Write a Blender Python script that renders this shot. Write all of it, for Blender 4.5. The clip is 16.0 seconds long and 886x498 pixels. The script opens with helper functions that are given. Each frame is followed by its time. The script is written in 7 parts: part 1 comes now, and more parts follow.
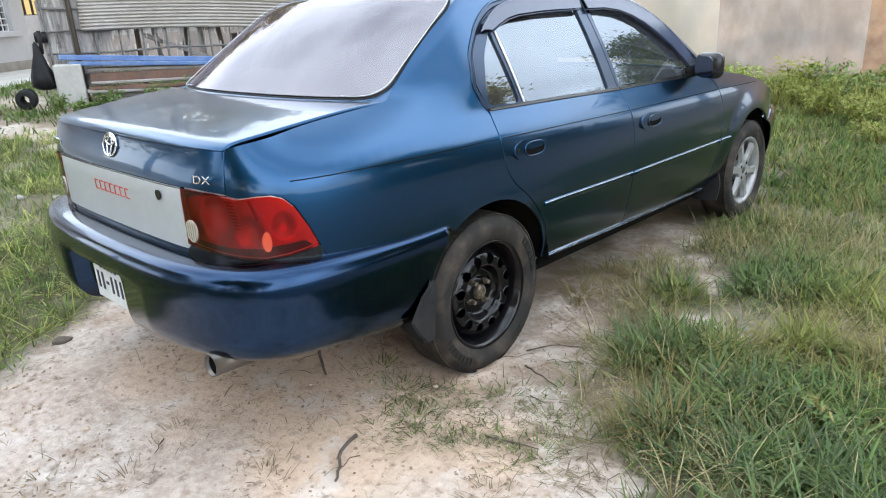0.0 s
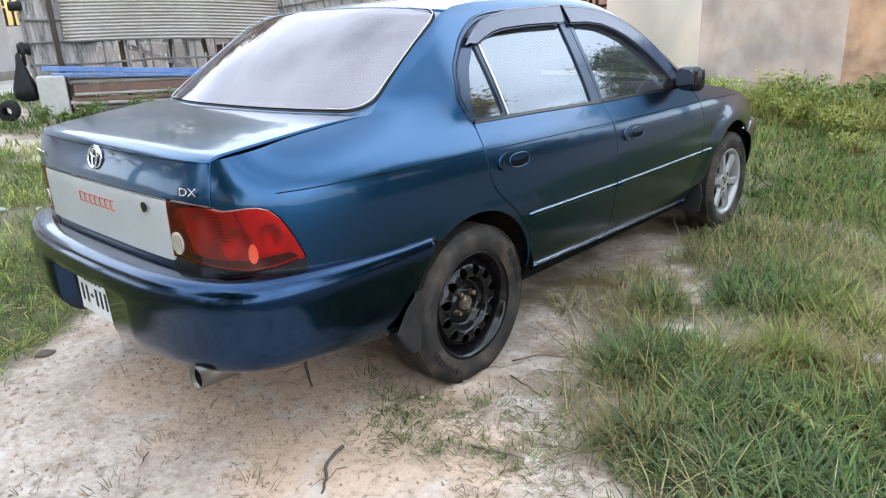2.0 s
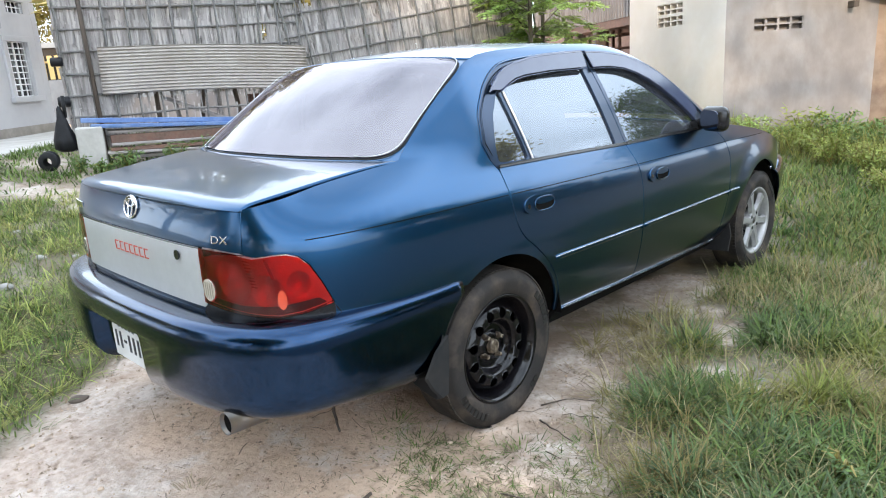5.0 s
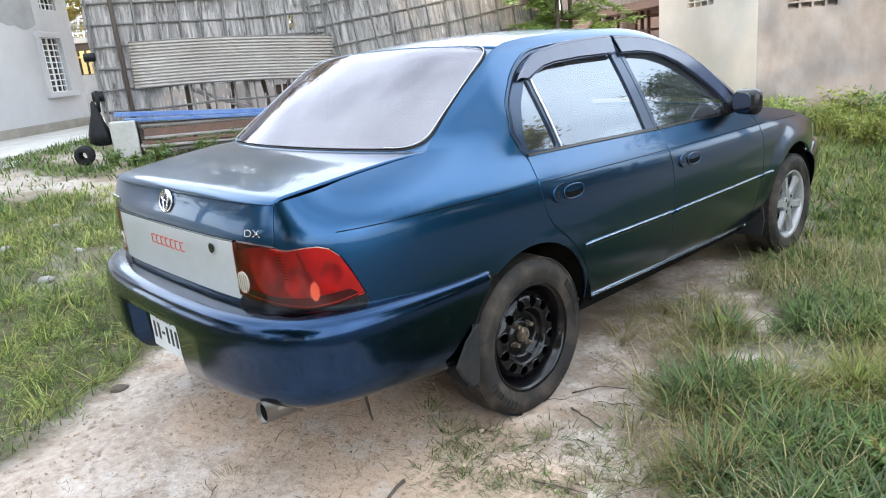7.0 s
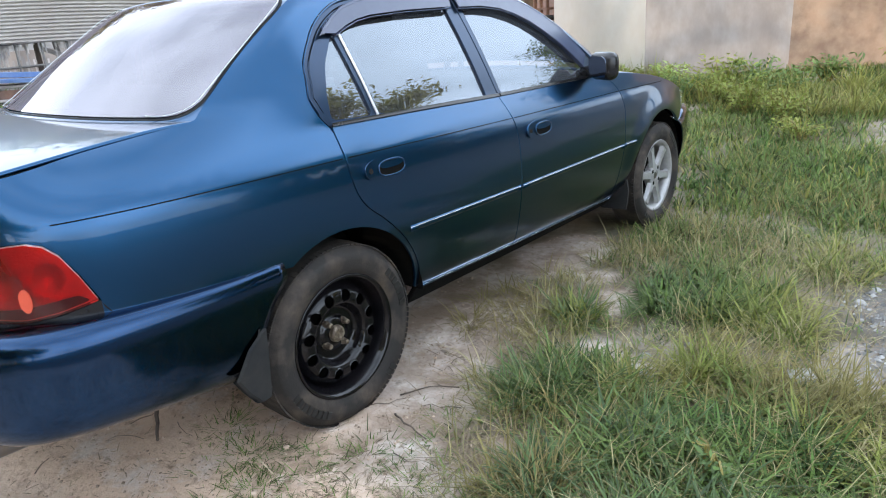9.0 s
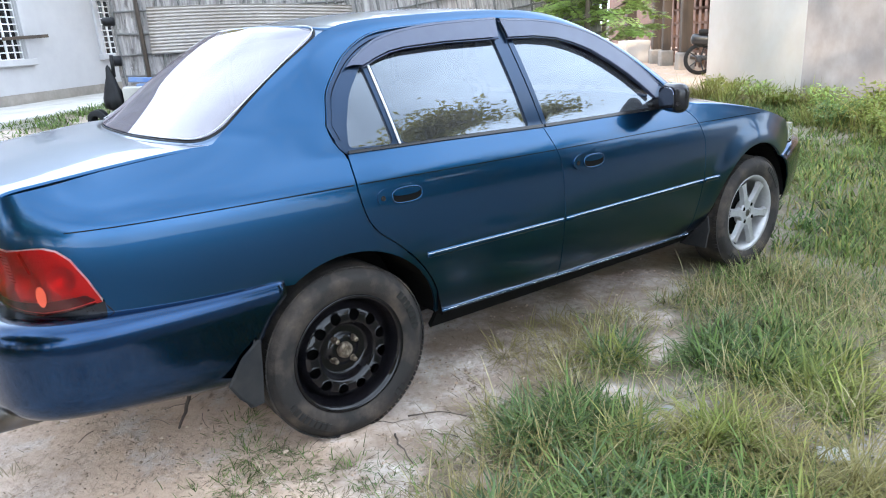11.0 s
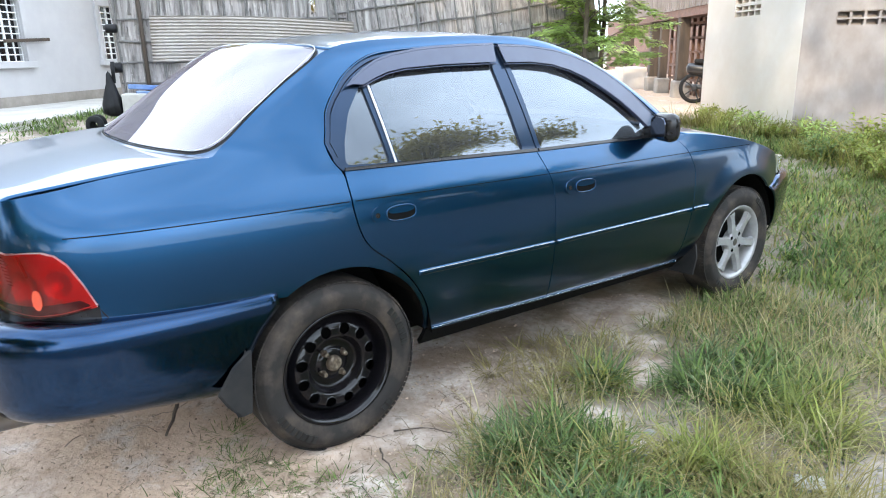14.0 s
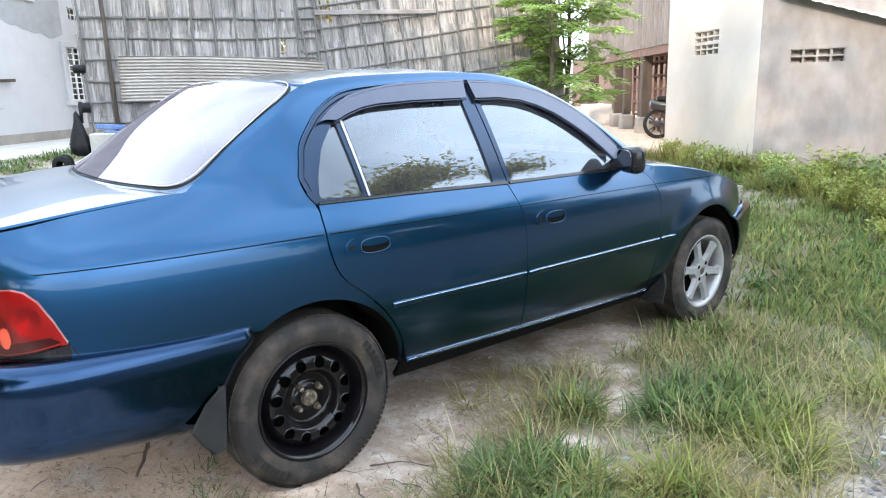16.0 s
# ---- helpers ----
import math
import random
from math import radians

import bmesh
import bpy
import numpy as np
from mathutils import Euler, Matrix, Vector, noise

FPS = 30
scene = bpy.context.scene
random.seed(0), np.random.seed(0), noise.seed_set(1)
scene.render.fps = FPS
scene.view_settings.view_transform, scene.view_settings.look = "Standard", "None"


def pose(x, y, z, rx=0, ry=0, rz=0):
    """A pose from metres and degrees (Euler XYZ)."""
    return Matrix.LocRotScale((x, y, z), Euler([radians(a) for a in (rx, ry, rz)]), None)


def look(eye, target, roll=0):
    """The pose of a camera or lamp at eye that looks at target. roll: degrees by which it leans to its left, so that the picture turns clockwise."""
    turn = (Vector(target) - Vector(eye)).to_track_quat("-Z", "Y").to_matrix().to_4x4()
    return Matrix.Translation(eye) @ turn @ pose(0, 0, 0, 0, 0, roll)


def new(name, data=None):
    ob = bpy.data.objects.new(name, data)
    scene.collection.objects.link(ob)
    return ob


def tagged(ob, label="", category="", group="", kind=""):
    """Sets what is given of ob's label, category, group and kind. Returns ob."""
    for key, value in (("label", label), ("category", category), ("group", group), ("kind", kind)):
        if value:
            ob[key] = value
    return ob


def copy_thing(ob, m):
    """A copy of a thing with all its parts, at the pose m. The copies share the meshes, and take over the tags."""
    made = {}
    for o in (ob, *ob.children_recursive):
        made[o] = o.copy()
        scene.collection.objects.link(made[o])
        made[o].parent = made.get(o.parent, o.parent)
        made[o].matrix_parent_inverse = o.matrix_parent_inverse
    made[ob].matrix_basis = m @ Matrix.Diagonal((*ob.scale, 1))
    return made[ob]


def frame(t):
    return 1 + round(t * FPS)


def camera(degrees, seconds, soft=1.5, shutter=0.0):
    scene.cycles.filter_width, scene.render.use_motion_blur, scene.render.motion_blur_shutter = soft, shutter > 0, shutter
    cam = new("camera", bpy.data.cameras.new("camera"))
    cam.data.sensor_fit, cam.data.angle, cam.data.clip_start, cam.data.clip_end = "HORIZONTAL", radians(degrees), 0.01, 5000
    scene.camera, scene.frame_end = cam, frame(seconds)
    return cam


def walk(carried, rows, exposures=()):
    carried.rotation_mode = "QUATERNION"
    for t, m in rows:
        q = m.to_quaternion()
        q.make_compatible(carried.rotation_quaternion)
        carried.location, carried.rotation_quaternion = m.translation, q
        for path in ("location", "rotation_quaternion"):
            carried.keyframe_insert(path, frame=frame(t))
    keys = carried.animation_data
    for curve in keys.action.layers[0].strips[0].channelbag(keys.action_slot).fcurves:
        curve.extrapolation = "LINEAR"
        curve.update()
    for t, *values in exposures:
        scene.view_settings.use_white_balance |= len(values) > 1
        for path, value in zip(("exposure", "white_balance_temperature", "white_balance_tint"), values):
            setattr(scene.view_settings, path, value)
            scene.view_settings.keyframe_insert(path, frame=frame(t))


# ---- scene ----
from mathutils.geometry import delaunay_2d_cdt

cam = camera(65.5, 16.0, soft=1.1)
PATH = [
    (0, (2.36, -1.784, 1.299), (1.035, -0.435, 0.646), -2.8),
    (0.5, (2.364, -1.776, 1.299), (1.051, -0.417, 0.644), -3.7),
    (1, (2.363, -1.778, 1.292), (1.078, -0.408, 0.606), -3.1),
    (1.5, (2.365, -1.783, 1.297), (1.083, -0.395, 0.64), -3.3),
    (2, (2.371, -1.794, 1.305), (1.07, -0.409, 0.68), -2.6),
    (2.5, (2.368, -1.801, 1.31), (1.051, -0.416, 0.722), -2.2),
    (3, (2.37, -1.793, 1.313), (1.064, -0.399, 0.72), -2.4),
    (3.5, (2.371, -1.793, 1.317), (1.039, -0.415, 0.746), -1.8),
    (5.8, (2.383, -1.802, 1.318), (0.998, -0.446, 0.823), -4.5),
    (6, (2.383, -1.803, 1.329), (0.997, -0.45, 0.829), -4.4),
    (6.5, (2.382, -1.816, 1.331), (0.932, -0.533, 0.829), -5.0),
    (7, (2.384, -1.807, 1.331), (0.955, -0.515, 0.794), -5.2),
    (7.5, (2.391, -1.792, 1.33), (0.987, -0.474, 0.789), -4.5),
    (8, (2.422, -1.762, 1.314), (1.029, -0.465, 0.7), -5.7),
    (8.5, (2.409, -1.593, 1.316), (1.15, -0.209, 0.609), -5.3),
    (8.7, (2.388, -1.465, 1.258), (1.168, -0.024, 0.6), -4.7),
    (10.8, (2.716, -0.963, 1.325), (1.182, 0.147, 0.683), -1.8),
    (11, (2.737, -0.955, 1.31), (1.186, 0.158, 0.713), -3.6),
    (11.5, (2.741, -0.991, 1.285), (1.052, -0.054, 0.764), -4.7),
    (12, (2.724, -1.013, 1.317), (1.001, -0.139, 0.799), -3.3),
    (12.5, (2.74, -0.99, 1.332), (1.113, 0.031, 0.775), -2.2),
    (13, (2.766, -0.981, 1.32), (1.198, 0.124, 0.756), -2.4),
    (13.5, (2.767, -0.981, 1.32), (1.192, 0.125, 0.775), -1.7),
    (14, (2.77, -0.977, 1.328), (1.223, 0.164, 0.777), -1.3),
    (14.5, (2.771, -0.99, 1.319), (1.235, 0.171, 0.779), -1.3),
    (15, (2.777, -0.998, 1.311), (1.241, 0.177, 0.799), -1.7),
    (15.5, (2.783, -0.996, 1.319), (1.275, 0.221, 0.822), -1.4),
    (16, (2.787, -1.0, 1.317), (1.271, 0.224, 0.867), -1.6),
]
walk(cam, [(t, look(eye, target, roll)) for t, eye, target, roll in PATH], [(0, 0.16, 6620, 8), (3.5, 0.20, 6480, 9), (6, 0.26, 6520, 8), (7.5, 0.24, 6520, 8), (8.5, 0.10, 6400, 9), (11, 0.42, 6120, 9), (12.5, 0.37, 6300, 8), (13, 0.48, 6300, 8), (13.5, 0.48, 6340, 8), (16, 0.52, 6320, 8)])

# ---- world, sun ----
SUN_DIRECTION = Vector((0.52, -0.80, 0.30)).normalized()
world = bpy.data.worlds.new("sky")
scene.world = world
world.use_nodes = True
wn, wl = world.node_tree.nodes, world.node_tree.links
wn.clear()
w_out, w_back, w_sky = wn.new("ShaderNodeOutputWorld"), wn.new("ShaderNodeBackground"), wn.new("ShaderNodeTexSky")
w_sky.sky_type, w_sky.sun_disc = "NISHITA", False
w_sky.sun_elevation = math.asin(SUN_DIRECTION.z)
w_sky.sun_rotation = math.atan2(SUN_DIRECTION.x, SUN_DIRECTION.y)
w_sky.air_density, w_sky.dust_density, w_sky.ozone_density = 1.0, 1.0, 1.5
w_coord, w_noise, w_ramp, w_mix = wn.new("ShaderNodeTexCoord"), wn.new("ShaderNodeTexNoise"), wn.new("ShaderNodeValToRGB"), wn.new("ShaderNodeMix")
w_mix.data_type = "RGBA"
w_noise.inputs["Scale"].default_value, w_noise.inputs["Detail"].default_value = 1.9, 4
w_ramp.color_ramp.elements[0].position, w_ramp.color_ramp.elements[1].position = 0.12, 0.66
wl.new(w_coord.outputs["Generated"], w_noise.inputs["Vector"])
wl.new(w_noise.outputs["Fac"], w_ramp.inputs["Fac"])
wl.new(w_ramp.outputs["Color"], w_mix.inputs["Factor"])
wl.new(w_sky.outputs["Color"], w_mix.inputs["A"])
w_mix.inputs["B"].default_value = (24.0, 27.0, 31.0, 1)
wl.new(w_mix.outputs["Result"], w_back.inputs["Color"])
w_back.inputs["Strength"].default_value = 0.15
wl.new(w_back.outputs["Background"], w_out.inputs["Surface"])
sun = new("sun", bpy.data.lights.new("sun", "SUN"))
sun.data.energy, sun.data.angle, sun.data.color = 3.2, radians(0.6), (1.0, 0.80, 0.58)
sun.matrix_world = look((0, 0, 30), Vector((0, 0, 30)) - SUN_DIRECTION)

# ---- materials ----
def material(name, colour, rough=0.6, metal=0.0, second=None, scale=6.0, mix=(0.35, 0.65), bump=0.0, bump_scale=60.0, fine=None, fine_scale=90.0, fine_fac=0.25,
             coat=0.0, rough2=None, stretch=(1, 1, 1), spec=0.5, vary=0.0, island=False, transmit=0.0, translucent=0.0):
    """A principled surface: a base colour, patches of a second colour, a fine grain and relief."""
    m = bpy.data.materials.new(name)
    m.use_nodes = True
    n, l = m.node_tree.nodes, m.node_tree.links
    p = n["Principled BSDF"]
    p.inputs["Base Color"].default_value = (*colour, 1)
    p.inputs["Roughness"].default_value, p.inputs["Metallic"].default_value = rough, metal
    p.inputs["Coat Weight"].default_value, p.inputs["Coat Roughness"].default_value, p.inputs["Coat IOR"].default_value = coat, 0.03, 1.45
    p.inputs["Specular IOR Level"].default_value = spec
    p.inputs["Transmission Weight"].default_value = transmit
    co, mp = n.new("ShaderNodeTexCoord"), n.new("ShaderNodeMapping")
    mp.inputs["Scale"].default_value = stretch
    l.new(co.outputs["Object"], mp.inputs["Vector"])
    last = None

    def noise_node(s, detail=5, rough_=0.55):
        t = n.new("ShaderNodeTexNoise")
        t.inputs["Scale"].default_value, t.inputs["Detail"].default_value, t.inputs["Roughness"].default_value = s, detail, rough_
        l.new(mp.outputs["Vector"], t.inputs["Vector"])
        return t

    def blend(fac_socket, a, b, lo, hi, kind="MIX"):
        r = n.new("ShaderNodeMapRange")
        r.inputs["From Min"].default_value, r.inputs["From Max"].default_value = lo, hi
        l.new(fac_socket, r.inputs["Value"])
        x = n.new("ShaderNodeMix")
        x.data_type, x.blend_type = "RGBA", kind
        l.new(r.outputs["Result"], x.inputs["Factor"])
        for sock, v in (("A", a), ("B", b)):
            if isinstance(v, tuple):
                x.inputs[sock].default_value = (*v, 1)
            else:
                l.new(v, x.inputs[sock])
        return x.outputs["Result"], r.outputs["Result"]

    last = colour
    if second:
        t = noise_node(scale)
        last, fac = blend(t.outputs["Fac"], last, second, *mix)
        if rough2 is not None:
            r = n.new("ShaderNodeMapRange")
            r.inputs["To Min"].default_value, r.inputs["To Max"].default_value = rough, rough2
            l.new(fac, r.inputs["Value"])
            l.new(r.outputs["Result"], p.inputs["Roughness"])
    if fine:
        t = noise_node(fine_scale, 3)
        dark = n.new("ShaderNodeMix")
        dark.data_type = "RGBA"
        dark.inputs["Factor"].default_value = fine_fac
        got, _ = blend(t.outputs["Fac"], last, fine, 0.35, 0.65)
        if isinstance(last, tuple):
            dark.inputs["A"].default_value = (*last, 1)
        else:
            l.new(last, dark.inputs["A"])
        l.new(got, dark.inputs["B"])
        last = dark.outputs["Result"]
    if vary:
        src = n.new("ShaderNodeNewGeometry").outputs["Random Per Island"] if island else n.new("ShaderNodeObjectInfo").outputs["Random"]
        r = n.new("ShaderNodeMapRange")
        r.inputs["To Min"].default_value, r.inputs["To Max"].default_value = 1 - vary, 1 + vary
        l.new(src, r.inputs["Value"])
        h = n.new("ShaderNodeHueSaturation")
        l.new(r.outputs["Result"], h.inputs["Value"])
        if isinstance(last, tuple):
            h.inputs["Color"].default_value = (*last, 1)
        else:
            l.new(last, h.inputs["Color"])
        last = h.outputs["Color"]
    if not isinstance(last, tuple):
        l.new(last, p.inputs["Base Color"])
    if bump:
        t = noise_node(bump_scale, 4)
        b = n.new("ShaderNodeBump")
        b.inputs["Strength"].default_value, b.inputs["Distance"].default_value = bump, 0.01
        l.new(t.outputs["Fac"], b.inputs["Height"])
        l.new(b.outputs["Normal"], p.inputs["Normal"])
    if translucent:
        tr, ad = n.new("ShaderNodeBsdfTranslucent"), n.new("ShaderNodeMixShader")
        ad.inputs["Fac"].default_value = translucent
        if isinstance(last, tuple):
            tr.inputs["Color"].default_value = (*last, 1)
        else:
            l.new(last, tr.inputs["Color"])
        l.new(p.outputs["BSDF"], ad.inputs[1])
        l.new(tr.outputs["BSDF"], ad.inputs[2])
        l.new(ad.outputs["Shader"], n["Material Output"].inputs["Surface"])
    return m


def glass_material(name, tint, ior=1.6, rough=0.01, shine=(1, 1, 1), haze=0.0, haze_colour=(0.5, 0.5, 0.5)):
    """A thin tinted pane: clear through its tint, mirror-like by Fresnel."""
    m = bpy.data.materials.new(name)
    m.use_nodes = True
    n, l = m.node_tree.nodes, m.node_tree.links
    n.remove(n["Principled BSDF"])
    clear, gloss, mix, fres = n.new("ShaderNodeBsdfTransparent"), n.new("ShaderNodeBsdfGlossy"), n.new("ShaderNodeMixShader"), n.new("ShaderNodeFresnel")
    clear.inputs["Color"].default_value = (*tint, 1)
    gloss.inputs["Roughness"].default_value = rough
    fres.inputs["IOR"].default_value = ior
    l.new(fres.outputs["Fac"], mix.inputs["Fac"])
    l.new(clear.outputs["BSDF"], mix.inputs[1])
    l.new(gloss.outputs["BSDF"], mix.inputs[2])
    gloss.inputs["Color"].default_value = (*shine, 1)
    last = mix
    # haze: a faint diffuse veil painted over the pane to lift its darks
    if haze:
        film, over, spots, fade = n.new("ShaderNodeBsdfDiffuse"), n.new("ShaderNodeMixShader"), n.new("ShaderNodeTexNoise"), n.new("ShaderNodeMapRange")
        film.inputs["Color"].default_value = (*haze_colour, 1)
        spots.inputs["Scale"].default_value, spots.inputs["Detail"].default_value = 5.0, 6
        fade.inputs["To Min"].default_value, fade.inputs["To Max"].default_value = 0.6 * haze, 1.4 * haze
        l.new(spots.outputs["Fac"], fade.inputs["Value"])
        l.new(fade.outputs["Result"], over.inputs["Fac"])
        l.new(mix.outputs["Shader"], over.inputs[1])
        l.new(film.outputs["BSDF"], over.inputs[2])
        last = over
    l.new(last.outputs["Shader"], n["Material Output"].inputs["Surface"])
    return m


PAINT = material("teal_paint", (0.007, 0.049, 0.120), 0.275, 1.0, second=(0.008, 0.052, 0.125), scale=1.3, fine=(0.010, 0.066, 0.152), fine_scale=900, fine_fac=0.3, coat=0.75)
BUMPER_PAINT = material("navy_bumper_paint", (0.0028, 0.022, 0.064), 0.20, 1.0, second=(0.003, 0.024, 0.068), scale=2, fine=(0.004, 0.032, 0.086), fine_scale=900, fine_fac=0.35, coat=0.6)
BLACK_TRIM = material("black_trim", (0.010, 0.010, 0.012), 0.18, second=(0.014, 0.014, 0.015), scale=25, spec=0.40)
FRAME_BLACK = material("dark_blue_frame", (0.018, 0.034, 0.066), 0.30, 0.9, coat=0.4)
BLACK_RUBBER = material("black_rubber", (0.013, 0.014, 0.016), 0.8, second=(0.025, 0.024, 0.023), scale=9, spec=0.18)
VISOR = material("smoked_plastic", (0.044, 0.054, 0.098), 0.12, spec=0.5, second=(0.052, 0.064, 0.110), scale=7)
CHROME = material("chrome", (0.75, 0.75, 0.76), 0.12, 1.0)
SILVER = material("silver_garnish", (0.55, 0.56, 0.58), 0.35, 0.35, second=(0.50, 0.51, 0.53), scale=4, fine=(0.42, 0.43, 0.45), fine_scale=40, fine_fac=0.2)
TAIL_DARK = material("dark_red_lens", (0.085, 0.004, 0.004), 0.12, coat=0.5)
TAIL_BRIGHT = material("bright_red_lens", (0.46, 0.012, 0.008), 0.15, coat=0.5, fine=(0.42, 0.01, 0.008), fine_scale=200)
TAIL_AMBER = material("orange_lens", (0.60, 0.065, 0.025), 0.12, coat=1.0)
TAIL_CLEAR = material("clear_lens", (0.62, 0.52, 0.44), 0.15, coat=1.0, fine=(0.35, 0.28, 0.22), fine_scale=220, fine_fac=0.6)
LETTER_RED = material("red_lettering", (0.55, 0.07, 0.04), 0.5)
PLATE_WHITE = material("plate_white", (0.70, 0.71, 0.72), 0.45, second=(0.60, 0.60, 0.60), scale=9)
PLATE_INK = material("plate_ink", (0.02, 0.02, 0.03), 0.5)
TYRE = material("tyre_rubber", (0.019, 0.017, 0.016), 0.75, second=(0.088, 0.068, 0.053), scale=9, mix=(0.46, 0.74), spec=0.25, fine=(0.024, 0.021, 0.019), fine_scale=60, fine_fac=0.3, bump=0.15, bump_scale=160)
TYRE_MARK = material("tyre_lettering", (0.006, 0.006, 0.006), 0.5)
STEEL_RIM = material("black_steel", (0.004, 0.004, 0.005), 0.13, second=(0.007, 0.006, 0.007), scale=12, spec=0.35)
RUST = material("rusty_nut", (0.07, 0.05, 0.035), 0.55, 0.5, second=(0.30, 0.25, 0.18), scale=70, mix=(0.45, 0.70))
ALLOY = material("alloy", (0.35, 0.35, 0.36), 0.36, 0.4, second=(0.26, 0.255, 0.25), scale=14, fine=(0.4, 0.39, 0.37), fine_scale=60)
# near-black; besides undersides it draws the shade in seams, recesses and below doors
UNDER_SHADE = material("underside_shade", (0.006, 0.006, 0.006), 0.95, spec=0.05)
SEAT_CLOTH = material("seat_cloth", (0.16, 0.15, 0.14), 0.9, second=(0.12, 0.115, 0.11), scale=30)
DASH = material("dashboard_plastic", (0.03, 0.03, 0.032), 0.6)
GLASS_SIDE = glass_material("side_glass", (0.16, 0.17, 0.19), 2.5, 0.01, (0.72, 0.79, 0.88), 0.05, (0.45, 0.47, 0.52))
GLASS_REAR = glass_material("rear_glass", (0.13, 0.10, 0.16), 2.15, 0.015, (1.0, 0.96, 1.0), 0.07, (0.44, 0.38, 0.52))
REFLECTOR = material("silvered_reflector", (0.80, 0.80, 0.80), 0.32, 0.6, second=(0.70, 0.70, 0.70), scale=30, bump=0.25, bump_scale=140)
LENS_RED = glass_material("red_lens", (0.70, 0.022, 0.016), 1.5)
GLASS_CLEAR = glass_material("clear_glass", (0.75, 0.78, 0.77), 1.5)
# dark colour stands in for the dark flank that the mirror would reflect
MIRROR = material("dark_reflection_mirror", (0.10, 0.11, 0.14), 0.03, 1.0)
EXHAUST = material("exhaust_steel", (0.14, 0.133, 0.13), 0.40, 0.95, second=(0.16, 0.13, 0.10), scale=20, mix=(0.45, 0.7))
HEADLAMP = material("headlamp_lens", (0.34, 0.35, 0.34), 0.10, coat=1.0, second=(0.26, 0.26, 0.25), scale=14)

# ---- making meshes ----
def mesh_object(name, verts, faces, mat, parent=None, label="", smooth=False, normals=None):
    me = bpy.data.meshes.new(name)
    me.from_pydata([tuple(v) for v in verts], [], [tuple(f) for f in faces])
    me.materials.append(mat)
    if smooth:
        me.polygons.foreach_set("use_smooth", [True] * len(me.polygons))
    if normals is not None:
        me.normals_split_custom_set_from_vertices([tuple(n) for n in normals])
    me.update()
    ob = new(name, me)
    ob.parent = parent
    if label:
        tagged(ob, label)
    return ob


def part(name, bm, mat, parent, label="", smooth=False, angle=None):
    me = bpy.data.meshes.new(name)
    bm.normal_update()
    bm.to_mesh(me)
    bm.free()
    me.materials.append(mat)
    if smooth or angle:
        me.polygons.foreach_set("use_smooth", [True] * len(me.polygons))
    if angle:
        me.set_sharp_from_angle(angle=radians(angle))
    ob = new(name, me)
    ob.parent = parent
    if label:
        tagged(ob, label)
    return ob


def thing(name, label, category, place=(0, 0, 0), group="", kind="", turn=0.0):
    ob = new(name)
    ob.empty_display_size = 0.1
    ob.matrix_basis = pose(*place, 0, 0, turn)
    return tagged(ob, label, category, group, kind)


def box_bm(sx, sy, sz, at=(0, 0, 0), bevel=0.0, m=None, segments=2, bm=None):
    """A box of that size round at, its edges rounded."""
    own = bmesh.new()
    bmesh.ops.create_cube(own, size=1.0)
    for v in own.verts:
        v.co = Vector((v.co.x * sx, v.co.y * sy, v.co.z * sz))
    if bevel:
        bmesh.ops.bevel(own, geom=own.edges[:], offset=bevel, segments=segments, affect="EDGES", profile=0.5)
    move = Matrix.Translation(at) if m is None else m
    bmesh.ops.transform(own, matrix=move, verts=own.verts)
    if bm is None:
        return own
    me = bpy.data.meshes.new("joined")
    own.to_mesh(me)
    own.free()
    bm.from_mesh(me)
    bpy.data.meshes.remove(me)
    return bm


def lathe_bm(profile, segments=48, axis="x", close=False):
    """Turns a profile of (along, radius) round the axis."""
    bm = bmesh.new()
    rings = []
    for a, r in profile:
        ring = []
        for k in range(segments):
            t = 2 * math.pi * k / segments
            c, s = r * math.cos(t), r * math.sin(t)
            ring.append(bm.verts.new((a, c, s) if axis == "x" else (c, s, a)))
        rings.append(ring)
    for r0, r1 in zip(rings, rings[1:]):
        for k in range(segments):
            j = (k + 1) % segments
            bm.faces.new((r0[k], r0[j], r1[j], r1[k]))
    if close:
        for ring in (rings[0], rings[-1]):
            bm.faces.new(ring)
    bmesh.ops.recalc_face_normals(bm, faces=bm.faces[:])
    return bm


def tube_bm(points, radius, sides=8, taper=1.0, bm=None, cap=True):
    """A round bar along points; its radius shrinks to taper times at the end."""
    bm = bm or bmesh.new()
    pts = [Vector(p) for p in points]
    rings = []
    up = Vector((0.13, 0.21, 0.97)).normalized()
    for i, p in enumerate(pts):
        d = (pts[min(i + 1, len(pts) - 1)] - pts[max(i - 1, 0)]).normalized()
        a = d.cross(up)
        if a.length < 0.05:
            a = d.cross(Vector((1, 0, 0)))
        a.normalize()
        b = d.cross(a)
        r = radius * (1 + (taper - 1) * i / max(1, len(pts) - 1))
        rings.append([bm.verts.new(p + r * (math.cos(2 * math.pi * k / sides) * a + math.sin(2 * math.pi * k / sides) * b)) for k in range(sides)])
    for r0, r1 in zip(rings, rings[1:]):
        for k in range(sides):
            bm.faces.new((r0[k], r0[(k + 1) % sides], r1[(k + 1) % sides], r1[k]))
    if cap:
        bm.faces.new(rings[0])
        bm.faces.new(rings[-1])
    bmesh.ops.recalc_face_normals(bm, faces=bm.faces[:])
    return bm


def resample(outline, step):
    out = []
    n = len(outline)
    for i in range(n):
        a, b = outline[i], outline[(i + 1) % n]
        k = max(1, int(math.ceil(math.hypot(b[0] - a[0], b[1] - a[1]) / step)))
